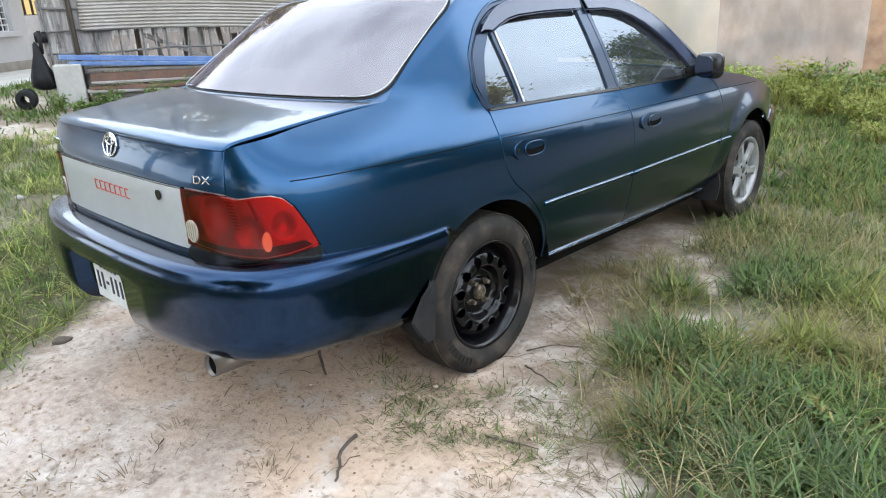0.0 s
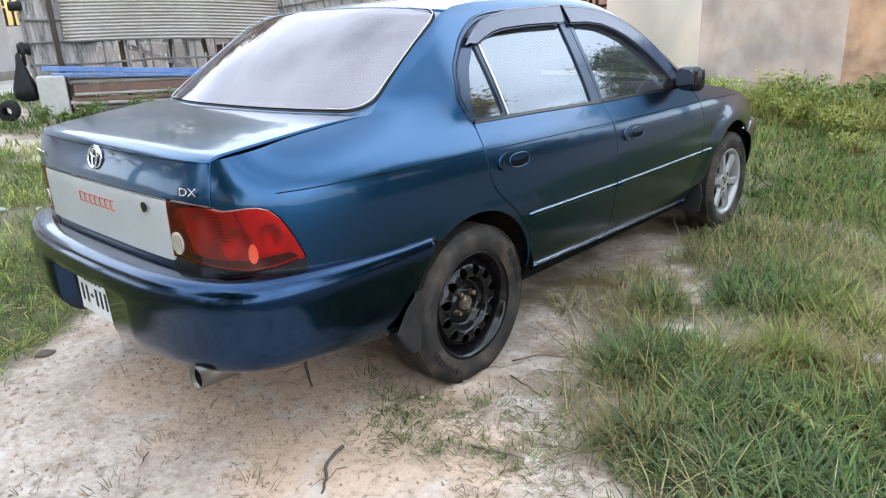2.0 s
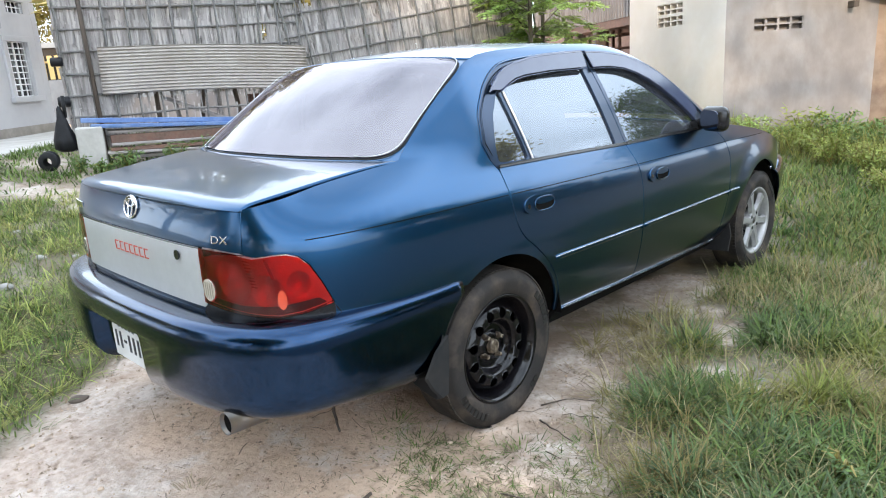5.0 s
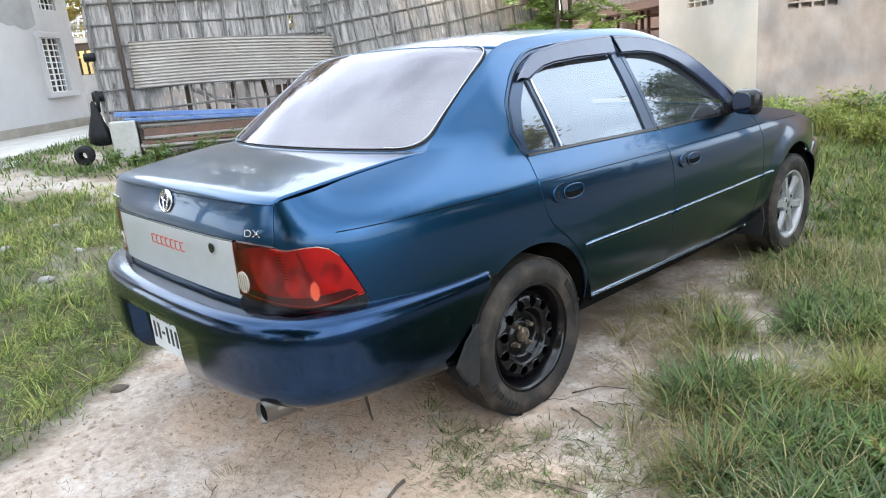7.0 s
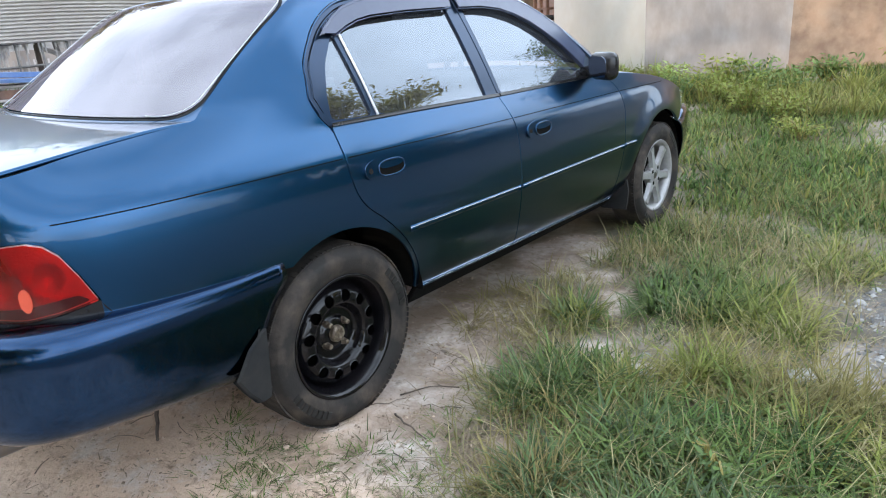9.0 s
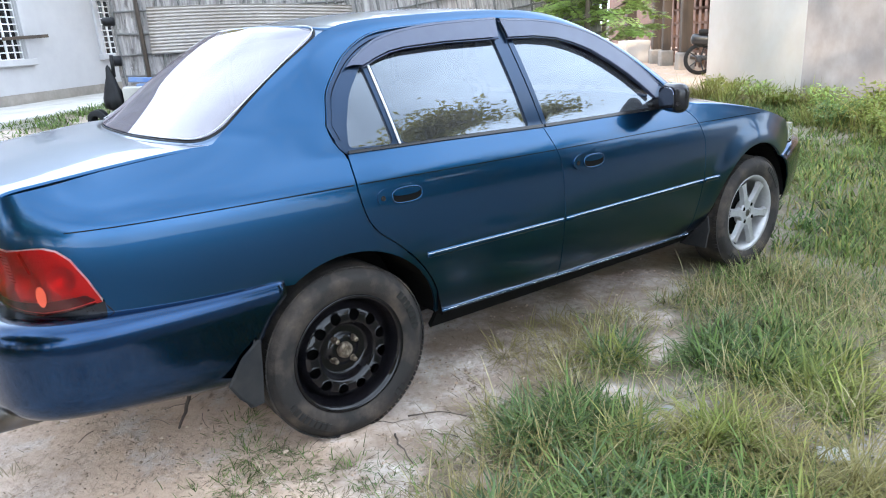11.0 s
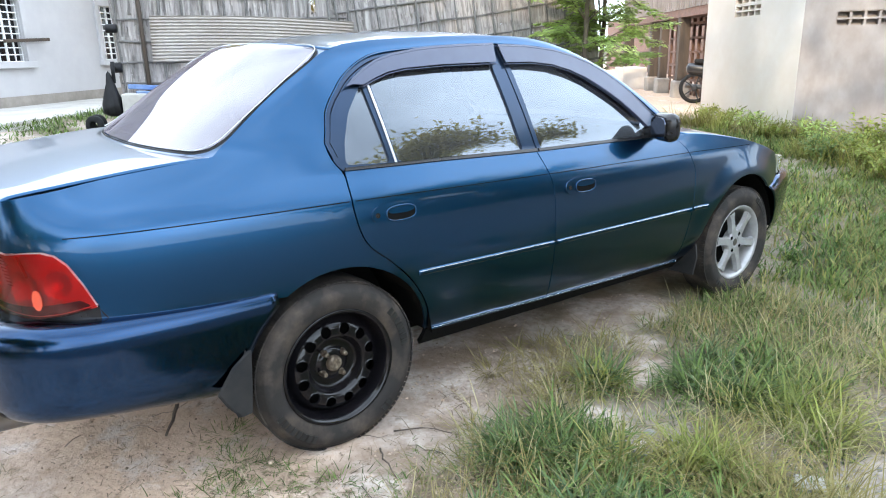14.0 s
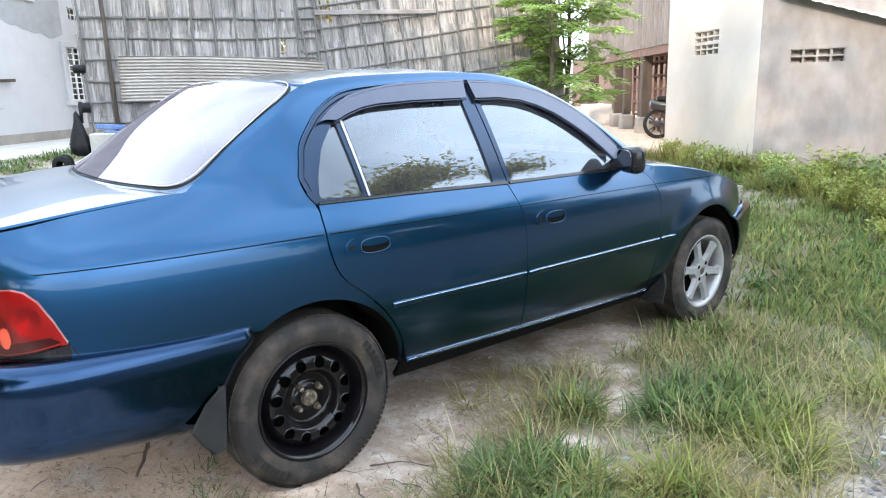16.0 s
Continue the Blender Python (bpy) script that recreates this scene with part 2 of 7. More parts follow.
        for j in range(k):
            out.append((a[0] + (b[0] - a[0]) * j / k, a[1] + (b[1] - a[1]) * j / k))
    return out


def inside(p, poly):
    x, y = p
    hit = False
    for i in range(len(poly)):
        (x0, y0), (x1, y1) = poly[i], poly[i - 1]
        if (y0 > y) != (y1 > y) and x < (x1 - x0) * (y - y0) / (y1 - y0) + x0:
            hit = not hit
    return hit


def edge_distance(p, poly):
    best = 9.0
    for i in range(len(poly)):
        (x0, y0), (x1, y1) = poly[i - 1], poly[i]
        dx, dy = x1 - x0, y1 - y0
        k = dx * dx + dy * dy
        t = 0.0 if k == 0 else min(1.0, max(0.0, ((p[0] - x0) * dx + (p[1] - y0) * dy) / k))
        best = min(best, math.hypot(p[0] - x0 - t * dx, p[1] - y0 - t * dy))
    return best


def skin(name, outline, surface, mat, parent, step=0.04, rim=0.014, side=1, label="", lift=0.0, holes=(), lines=()):
    """A curved panel: the part of surface(u, v) inside the outline, with its edge turned in by rim metres. side -1: its mirror image.
    lift: how far it stands proud of the surface. lines: folds that its faces must follow."""
    loops = [resample(outline, step)] + [resample(h, step) for h in holes]
    pts, edges = [], []
    for loop in loops:
        base = len(pts)
        pts += loop
        edges += [(base + i, base + (i + 1) % len(loop)) for i in range(len(loop))]
    taken = []
    for line in lines:
        row = [p for p in line if inside(p, loops[0]) and edge_distance(p, loops[0]) > 0.3 * step]
        edges += [(len(pts) + i, len(pts) + i + 1) for i in range(len(row) - 1)]
        pts += row
        taken += row
    taken = np.array(taken) if taken else None
    xs, ys = [p[0] for p in loops[0]], [p[1] for p in loops[0]]
    nx, ny = int((max(xs) - min(xs)) / step) + 1, int((max(ys) - min(ys)) / step) + 1
    for i in range(nx + 1):
        for j in range(ny + 1):
            p = (min(xs) + i * step + 0.4 * step * (j % 2), min(ys) + j * step * 0.9)
            if taken is not None and np.min(np.hypot(taken[:, 0] - p[0], taken[:, 1] - p[1])) < 0.5 * step:
                continue
            if inside(p, loops[0]) and edge_distance(p, loops[0]) > 0.45 * step and all(not inside(p, h) and edge_distance(p, h) > 0.45 * step for h in loops[1:]):
                pts.append(p)
    got = delaunay_2d_cdt([Vector(p) for p in pts], edges, [], 2, 1e-6)
    flat = [(v.x, v.y) for v in got[0]]
    tris = []
    for f in got[2]:
        mid_uv = (sum(flat[i][0] for i in f) / len(f), sum(flat[i][1] for i in f) / len(f))
        if inside(mid_uv, loops[0]) and not any(inside(mid_uv, h) for h in loops[1:]):
            tris.append(tuple(f))
    e = 0.006
    verts, normals = [], []
    for u, v in flat:
        p = Vector(surface(u, v))
        du = Vector(surface(u + e, v)) - Vector(surface(u - e, v))
        dv = Vector(surface(u, v + e)) - Vector(surface(u, v - e))
        n = du.cross(dv)
        n = n.normalized() if n.length > 1e-12 else Vector((0, 0, 1))
        verts.append(p), normals.append(n)
    mid = Vector((0, 0.9, 0.55))
    flip = sum((n.dot(v - mid) for n, v in zip(normals, verts))) < 0
    if flip:
        normals = [-n for n in normals]
        tris = [f[::-1] for f in tris]
    verts = [v + n * lift for v, n in zip(verts, normals)]
    count = {}
    for f in tris:
        for a, b in zip(f, f[1:] + f[:1]):
            count[(a, b)] = count.get((a, b), 0) + 1
    faces = list(tris)
    fixed = []
    for f in faces:
        a, b, c = (verts[i] for i in f[:3])
        fixed.append(f if (b - a).cross(c - a).dot(normals[f[0]]) >= 0 else f[::-1])
    faces = fixed
    count = {}
    for f in faces:
        for a, b in zip(f, f[1:] + f[:1]):
            count[(a, b)] = 1
    if rim:
        border = [(a, b) for (a, b) in count if (b, a) not in count]
        for a, b in border:
            t = (verts[b] - verts[a]).normalized()
            out = t.cross((normals[a] + normals[b]) * 0.5)
            out = out.normalized() if out.length > 0 else normals[a]
            k = len(verts)
            verts += [verts[a], verts[b], verts[b] - normals[b] * rim - out * 0.002, verts[a] - normals[a] * rim - out * 0.002]
            normals += [(out + normals[a]).normalized(), (out + normals[b]).normalized(), out, out]
            faces.append((k + 3, k + 2, k + 1, k))
    if side < 0:
        verts = [Vector((-v.x, v.y, v.z)) for v in verts]
        normals = [Vector((-n.x, n.y, n.z)) for n in normals]
        faces = [f[::-1] for f in faces]
    return mesh_object(name, verts, faces, mat, parent, label, True, normals)


def sheet(name, surface, us, vs, mat, parent, label="", rim=0.0, smooth=True):
    """A grid of surface(u, v) over the values us and vs."""
    verts = [Vector(surface(u, v)) for v in vs for u in us]
    n = len(us)
    faces = [(j * n + i, j * n + i + 1, (j + 1) * n + i + 1, (j + 1) * n + i) for j in range(len(vs) - 1) for i in range(n - 1)]
    ob = mesh_object(name, verts, faces, mat, parent, label, smooth)
    if rim:
        mod = ob.modifiers.new("thickness", "SOLIDIFY")
        mod.thickness, mod.offset = rim, -1
    return ob


def steps(a, b, n):
    return [a + (b - a) * i / n for i in range(n + 1)]


def rounded(points, radius=0.03, n=4):
    """The outline with its corners rounded."""
    out = []
    k = len(points)
    for i in range(k):
        p0, p1, p2 = (Vector((*points[(i + s) % k], 0)) for s in (-1, 0, 1))
        a, b = p0 - p1, p2 - p1
        r = min(radius, 0.45 * a.length, 0.45 * b.length)
        s, e = p1 + a.normalized() * r, p1 + b.normalized() * r
        for j in range(n + 1):
            t = j / n
            q = s * (1 - t) ** 2 + p1 * 2 * t * (1 - t) + e * t * t
            out.append((q.x, q.y))
    return out


def text_part(name, body, size, mat, parent, m, depth=0.002, label="", wide=1.0):
    """Raised letters in the built-in font, centred on the pose m."""
    cu = bpy.data.curves.new(name, "FONT")
    cu.body, cu.size, cu.extrude, cu.align_x, cu.align_y = body, size, depth, "CENTER", "CENTER"
    cu.resolution_u = 3
    tmp = bpy.data.objects.new(name, cu)
    me = bpy.data.meshes.new_from_object(tmp)
    bpy.data.objects.remove(tmp)
    for v in me.vertices:
        v.co.x *= wide
    me.materials.clear()
    me.materials.append(mat)
    ob = new(name, me)
    ob.parent = parent
    ob.matrix_basis = m
    if label:
        tagged(ob, label)
    return ob

# ---- shape of the car's body: y ahead from the rear axle, x to its right ----
def curve_through(points, steps=12):
    """A smooth line through points (Catmull-Rom), as a list."""
    pts = [tuple(float(c) for c in p) for p in points]
    ends = [tuple(2 * a - b for a, b in zip(pts[0], pts[1]))] + pts + [tuple(2 * a - b for a, b in zip(pts[-1], pts[-2]))]
    out = []
    for i in range(1, len(ends) - 2):
        p0, p1, p2, p3 = ends[i - 1:i + 3]
        for k in range(steps):
            t = k / steps
            out.append(tuple(0.5 * (2 * b + (c - a) * t + (2 * a - 5 * b + 4 * c - d) * t * t + (3 * b - a - 3 * c + d) * t ** 3)
                             for a, b, c, d in zip(p0, p1, p2, p3)))
    out.append(pts[-1])
    return out


def smooth_step(a, b, v):
    t = min(1.0, max(0.0, (v - a) / (b - a)))
    return t * t * (3 - 2 * t)


def table(xs, ys):
    """A function that runs smoothly through the values ys at xs."""
    line = np.array(curve_through(list(zip(xs, ys)), 30))
    lx, ly = line[:, 0].copy(), line[:, 1].copy()
    return lambda v: float(np.interp(v, lx, ly))


# the body's half outline from above, from the middle of the tail round the right side to the middle of the nose
PLAN = curve_through([(0, -0.937), (0.25, -0.935), (0.46, -0.926), (0.60, -0.902), (0.69, -0.855), (0.752, -0.772), (0.79, -0.67), (0.813, -0.53),
                      (0.827, -0.33), (0.838, 0.0), (0.845, 0.5), (0.846, 1.2), (0.842, 1.9), (0.83, 2.35), (0.805, 2.72), (0.755, 2.95),
                      (0.65, 3.10), (0.42, 3.20), (0.2, 3.235), (0, 3.24)], 40)
PLAN_U = [0.0]
for _a, _b in zip(PLAN, PLAN[1:]):
    PLAN_U.append(PLAN_U[-1] + math.hypot(_b[0] - _a[0], _b[1] - _a[1]))
PLAN_U, PLAN_X, PLAN_Y = np.array(PLAN_U), np.array([p[0] for p in PLAN]), np.array([p[1] for p in PLAN])
U_END = float(PLAN_U[-1])


def plan_at(u):
    x, y = float(np.interp(u, PLAN_U, PLAN_X)), float(np.interp(u, PLAN_U, PLAN_Y))
    a, b = max(0.0, u - 0.03), min(U_END, u + 0.03)
    dx = float(np.interp(b, PLAN_U, PLAN_X) - np.interp(a, PLAN_U, PLAN_X))
    dy = float(np.interp(b, PLAN_U, PLAN_Y) - np.interp(a, PLAN_U, PLAN_Y))
    k = math.hypot(dx, dy)
    return x, y, dy / k, -dx / k


def u_of_y(y):
    return float(np.interp(y, PLAN_Y, PLAN_U))


def u_of_x(x):
    """Along the tail."""
    n = int(np.argmin(np.abs(PLAN_Y + 0.5)))
    return float(np.interp(x, PLAN_X[:n], PLAN_U[:n]))


LOW = table([0.10, 0.2, 0.26, 0.33, 0.45, 0.58, 0.7, 0.80, 0.868], [0.21, 0.16, 0.106, 0.056, 0.021, 0.001, 0.001, 0.009, 0.021])
GAP_Z = table([-0.90, -0.868, -0.6, -0.301, -0.1, 0.1], [0.978, 0.981, 1.010, 1.036, 1.05, 1.06])
FRAME_Z = table([0.0, 0.052, 0.08, 0.131, 0.195, 0.304, 0.454, 0.65, 0.873, 1.172, 1.387, 1.57, 1.766, 1.90, 2.0],
                [0.98, 1.05, 1.144, 1.210, 1.268, 1.322, 1.342, 1.352, 1.356, 1.336, 1.274, 1.182, 1.030, 0.92, 0.86])
ROOF_Z = table([-0.5, -0.301, -0.1, 0.05, 0.166, 0.30, 0.55, 0.85, 1.10, 1.30, 1.50, 1.70, 1.90, 2.05],
               [0.90, 1.036, 1.186, 1.284, 1.346, 1.370, 1.382, 1.386, 1.375, 1.328, 1.238, 1.115, 0.97, 0.87])


CREASE_Y, CREASE_H = np.array([-0.90, -0.745, 0.09, 1.0, 1.94, 2.5, 3.2]), np.array([0.874, 0.8735, 0.8653, 0.849, 0.838, 0.822, 0.80])


def crease_z(y):
    """Height of the fold along the flank."""
    return float(np.interp(y, CREASE_Y, CREASE_H))


def fold(z, zc, low, slope):
    """Upright below the fold at zc, leaning in with that slope above it; the fold itself is rounded."""
    t, r = z - zc, 0.006
    k = t / r
    bend = r * (math.log1p(math.exp(k)) if k < 30 else k)
    return low * max(0.0, (min(z, zc) - 0.60) / (zc - 0.60)) ** 3 + slope * bend


def door_in(z, zc, pillar=0.0):
    """How far the doors and windows lean in at height z; pillar 1 softens the bend above the belt line."""
    if z <= 0.60:
        return LOW(z)
    slope = 0.054 / (0.957 - zc)
    if z <= 0.957:
        return fold(z, zc, 0.016, slope)
    t = z - 0.957
    return fold(0.957, zc, 0.016, slope) + 0.36 * t + 0.25 * t * t + pillar * (slope - 0.36) * 0.03 * (1 - math.exp(-t / 0.03))


def quarter_in(z, zc, zg, dg):
    """How far the panel beside the boot leans in: it rounds over towards the lid's gap at height zg."""
    if z <= 0.60:
        return LOW(z)
    k = min(1.0, dg / 0.13)
    k = k * k * (3 - 2 * k)
    low, slope, T = 0.016 * k, 0.50 * k, zg - zc
    c = (dg - fold(zg, zc, low, slope)) / (T * T)
    if z <= zg:
        return fold(z, zc, low, slope) + c * max(0.0, z - zc) ** 2
    end, t = slope + 2 * c * T, z - zg
    return dg + 0.36 * t + 0.25 * t * t + (end - 0.36) * 0.028 * (1 - math.exp(-t / 0.028))


def inset(u, z):
    """How far the body's skin lies inside its widest outline."""
    x, y, nx, ny = plan_at(u)
    rear = 1 - smooth_step(0.46, 0.96, u)
    q = 1 - smooth_step(-0.45, 0.12, y)
    zc = crease_z(y)
    d = door_in(z, zc, smooth_step(0.08, -0.06, y))
    if q > 0:
        v = (x - 0.648 - 0.020 * smooth_step(-0.87, -0.3, y) - 0.012) / 0.012
        dg = 0.012 + 0.012 * (math.log1p(math.exp(v)) if v < 30 else v)
        d = d * (1 - q) + q * quarter_in(z, zc, GAP_Z(y), dg)
    # the tail leans ahead towards its lip
    if rear > 0:
        tail = 0.0 if z < 0.84 else 0.12 * (z - 0.84) + 1.1 * (z - 0.84) ** 2
        d = d * (1 - rear) + tail * rear
    # roof rail rolls over into the roof
    if y > -0.30 and z > 1.0:
        za, ze = FRAME_Z(y), ROOF_Z(y)
        za = max(za, ze - 0.05)
        if z > za:
            d += 0.016 * smooth_step(-0.30, -0.05, y) * ((z - za) / (ze - za + 0.01)) ** 2
    return d


def skin_point(u, z):
    x, y, nx, ny = plan_at(u)
    d = inset(u, z)
    if 1.95 < y < 2.92:
        # flare round the front wheel's arch
        d -= 0.015 * smooth_step(0.14, 0.0, math.hypot(y - 2.462, z - 0.295) - 0.375) * smooth_step(0.30, 0.42, z)
    return (x - nx * d, y - ny * d, z)


def side_point(y, z):
    """The skin seen from the side."""
    return skin_point(u_of_y(y), z)


# bumpers: outline of the rear one from above, middle to side
BUMPER = curve_through([(0, -1.042), (0.25, -1.038), (0.46, -1.02), (0.62, -0.982), (0.73, -0.925), (0.797, -0.84), (0.832, -0.72), (0.845, -0.55),
                        (0.846, -0.38), (0.841, -0.24), (0.838, -0.16)], 24)
BUMPER_U = [0.0]
for _a, _b in zip(BUMPER, BUMPER[1:]):
    BUMPER_U.append(BUMPER_U[-1] + math.hypot(_b[0] - _a[0], _b[1] - _a[1]))
BUMPER_END = BUMPER_U[-1]
# section: v from the shelf's back edge over the nose down under the car -> (inset, z)
BUMPER_SECTION = curve_through([(0.115, 0.643), (0.055, 0.642), (0.024, 0.634), (0.007, 0.611), (0.0, 0.57), (0.001, 0.51), (0.003, 0.45), (0.008, 0.415),
                                (0.024, 0.385), (0.065, 0.365), (0.12, 0.358)], 6)


def bumper_point(u, v):
    x, y = (float(np.interp(u, BUMPER_U, [p[i] for p in BUMPER])) for i in (0, 1))
    a, b = max(0.0, u - 0.03), min(BUMPER_END, u + 0.03)
    dx, dy = (float(np.interp(b, BUMPER_U, [p[i] for p in BUMPER]) - np.interp(a, BUMPER_U, [p[i] for p in BUMPER])) for i in (0, 1))
    k = math.hypot(dx, dy)
    nx, ny = dy / k, -dx / k
    n = len(BUMPER_SECTION) - 1
    d, z = (float(np.interp(v * n, range(n + 1), [p[i] for p in BUMPER_SECTION])) for i in (0, 1))
    thin = smooth_step(BUMPER_END - 0.75, BUMPER_END - 0.1, u)
    w = thin * (1 - smooth_step(0.10, 0.42, v))
    d = d * (1 - 0.75 * w)
    z -= 0.030 * w
    if v > 0.5:
        z -= 0.055 * smooth_step(0.85, BUMPER_END - 0.1, u) * smooth_step(0.5, 1.0, v)
    return (x - nx * d, y - ny * d, z)


# rear window: edge from its lower to its upper corner, bulging back in the middle
def glass_point(a, b, edge=1.0):
    """a: -1 to 1 across, b: 0 bottom to 1 top."""
    yb = -0.301 + 0.467 * b
    ex, ey, ez = side_point(yb, ROOF_Z(yb) - 0.002)
    ex -= 0.004
    bulge = 1 - abs(a) ** 2.5
    return (a * ex * edge, ey - (0.13 - 0.06 * b) * bulge, ez + (0.004 + 0.024 * b) * bulge)


def windscreen_point(a, b):
    ex, ey, ez = 0.715 - 0.145 * b, 1.865 - 0.745 * b, 0.965 + 0.398 * b + 0.03 * math.sin(math.pi * b)
    bulge = 1 - a * a
    return (a * ex, ey + (0.16 - 0.07 * b) * bulge, ez + (0.012 + 0.02 * b) * bulge)


def roof_point(a, y):
    ze = ROOF_Z(y) - 0.004
    x, _, _ = side_point(y, ze)
    top = 0.024 * (1 - abs(a) ** 2.4)
    return (a * x, y, ze + top)


LIP = 0.964


def deck_point(a, b):
    """Boot lid's top: a across, b from the tail's lip to the rear window."""
    s = abs(a) * u_of_x(0.645)
    rx, ry, rz = skin_point(s, LIP)
    fx, fy, fz = glass_point(a, 0.0)
    ry += 0.002
    bulge = 1 - abs(a) ** 2.2
    lip = 1 - math.exp(-b / 0.022)
    yy = ry + (fy - ry) * b
    edge = GAP_Z(-0.86 + 0.56 * b)
    z = LIP + (edge - 0.001 - LIP) * lip + 0.013 * bulge * lip * (1 - b) + (fz - edge) * b ** 3
    return (math.copysign(rx + (abs(fx) - rx) * b, a), yy, z)


FENDER_TOP = curve_through([(1.90, 0.925), (2.05, 0.913), (2.25, 0.886), (2.5, 0.840), (2.70, 0.784), (2.80, 0.748), (2.92, 0.715), (3.06, 0.690)], 4)


def hood_point(a, b):
    """b from the windscreen to the nose."""
    y = 1.93 + 1.10 * b
    z = float(np.interp(y, [p[0] for p in FENDER_TOP], [p[1] for p in FENDER_TOP]))
    w = side_point(min(y, 2.80), z)[0] - 0.003 - 0.55 * max(0.0, y - 2.80)
    return (a * w, y + (0.13 - 0.03 * b) * (1 - a * a), z + 0.002 + (0.03 - 0.012 * b) * (1 - abs(a) ** 2.2))

# ---- ground ----
SAND = (0.505, 0.408, 0.347)
SAND_PALE = (0.61, 0.54, 0.485)


def ground_z(x, y):
    a = 0.62 * (1 - math.exp(-max(0.0, -x - 1.0) / 5.0)) * (1 - 0.65 * smooth_step(7.0, 10.5, y))
    b = 0.27 * (1 - math.exp(-max(0.0, y - 3.2) / 4.5)) * smooth_step(6.0, 2.0, x)
    rough = 0.018 * noise.noise((x * 1.3, y * 1.3, 0.0)) + 0.008 * noise.noise((x * 4.5, y * 4.5, 3.0))
    mound = 0.085 * math.exp(-((x - 0.10) ** 2 / 0.22 + (y + 0.28) ** 2 / 0.12))
    out = (x + 9.765) * 0.715 + (y + 2.2) * 0.699
    under_slab = 0.25 * smooth_step(2.55, 2.2, out) * smooth_step(-3.5, -4.5, x) * smooth_step(8.0, 7.0, y)
    return math.hypot(a, b) - under_slab + rough * smooth_step(0.0, 0.5, abs(x - 0.83) + abs(y) * 0.4) + mound


def drive(x, y):
    """The gravel drive along the yard, 0 to 1."""
    k = 0.25 * noise.noise((x * 1.7, y * 1.7, 21.0))
    return smooth_step(2.35, 2.8, x + k) * smooth_step(8.2, 7.4, x + k)


def dirt_and_shade(x, y):
    # last term: shade under the car's edge, painted as darker brown soil
    zone = math.exp(-((x - 1.15) ** 2 / 0.10 + (y - 0.02) ** 2 / 0.16)) + 0.7 * math.exp(-((x - 0.92) ** 2 / 0.05 + (y - 0.62) ** 2 / 0.10)) + 0.6 * math.exp(-((x - 1.0) ** 2 / 0.06 + (y + 0.35) ** 2 / 0.05)) + 1.2 * math.exp(-((x - 0.40) ** 2 / 0.14 + (y - 1.25) ** 2 / 1.3))
    return min(0.8, zone) * smooth_step(-0.25, 0.30, noise.noise((x * 5, y * 5, 17)) + 0.5 * noise.noise((x * 13, y * 13, 18)))


def grass_cover(x, y):
    """How thickly grass stands, 0 to 1."""
    n = noise.noise((x * 0.9 + 4, y * 0.9, 1.0)) + 0.5 * noise.noise((x * 2.6, y * 2.6 + 7, 2.0))
    # bare sand behind and beside the car
    edge_r = 1.10 + 0.35 * smooth_step(0.4, -0.3, y) + 2.5 * smooth_step(-0.25, -1.1, y)
    edge_l = -0.92 - 0.35 * smooth_step(-1.1, -0.4, y) + 0.45 * smooth_step(-1.0, -1.5, y)
    d = min(edge_r - x, x - edge_l) + 0.16 * n
    front = smooth_step(2.6, 0.2, y + 0.5 * n)
    bare = smooth_step(-0.10, 0.16, d) * front * smooth_step(-4.6, -2.4, y + 0.9 * n)
    for cx, cy, rx, ry in ((0.64, 1.72, 0.26, 0.38), (1.12, 1.32, 0.10, 0.22), (0.92, 1.52, 0.14, 0.12), (1.50, 0.80, 0.10, 0.08), (0.74, 0.60, 0.22, 0.20), (0.98, 0.25, 0.20, 0.20), (1.66, 0.02, 0.13, 0.08), (1.32, 0.12, 0.10, 0.10), (1.50, -0.30, 0.16, 0.10), (1.95, -0.22, 0.10, 0.07), (1.28, 0.86, 0.10, 0.07), (-4.4, 0.6, 0.9, 0.5), (-6.4, -0.2, 1.5, 0.5), (-7.5, 0.9, 1.0, 0.4), (-5.2, 0.3, 0.6, 0.3), (2.32, 1.9, 0.34, 0.6), (2.15, 1.22, 0.20, 0.26)):
        k = math.hypot((x - cx) / rx, (y - cy) / ry) + 0.35 * n
        bare = max(bare, (0.93 if cx > -3 else 0.62) * smooth_step(1.15, 0.75, k))
    bare = max(bare, drive(x, y))
    thick = smooth_step(-1.0, 0.1, n)
    bare = max(bare, smooth_step(8.6, 9.6, y - 0.62 * x - 1.9 + 0.5 * n) * smooth_step(-1.0, -2.2, x))
    return (1 - bare) * (0.38 + 0.62 * thick)


def graded(lo, hi, fine_lo, fine_hi, fine, grow=1.22):
    mid = steps(fine_lo, fine_hi, int((fine_hi - fine_lo) / fine))
    out, d = [], fine
    v = fine_hi
    while v < hi:
        d *= grow
        v += d
        out.append(min(v, hi))
    left, d, v = [], fine, fine_lo
    while v > lo:
        d *= grow
        v -= d
        left.append(max(v, lo))
    return left[::-1] + mid + out


gx, gy = graded(-400, 400, -2.0, 3.4, 0.045), graded(-400, 400, -2.4, 4.0, 0.045)
verts = [(x, y, ground_z(x, y) + (0.006 * noise.noise((x * 14, y * 14, 5)) if -2 < x < 3.4 and -2.4 < y < 4 else 0)) for y in gy for x in gx]
nx_ = len(gx)
faces = [(j * nx_ + i, j * nx_ + i + 1, (j + 1) * nx_ + i + 1, (j + 1) * nx_ + i) for j in range(len(gy) - 1) for i in range(nx_ - 1)]


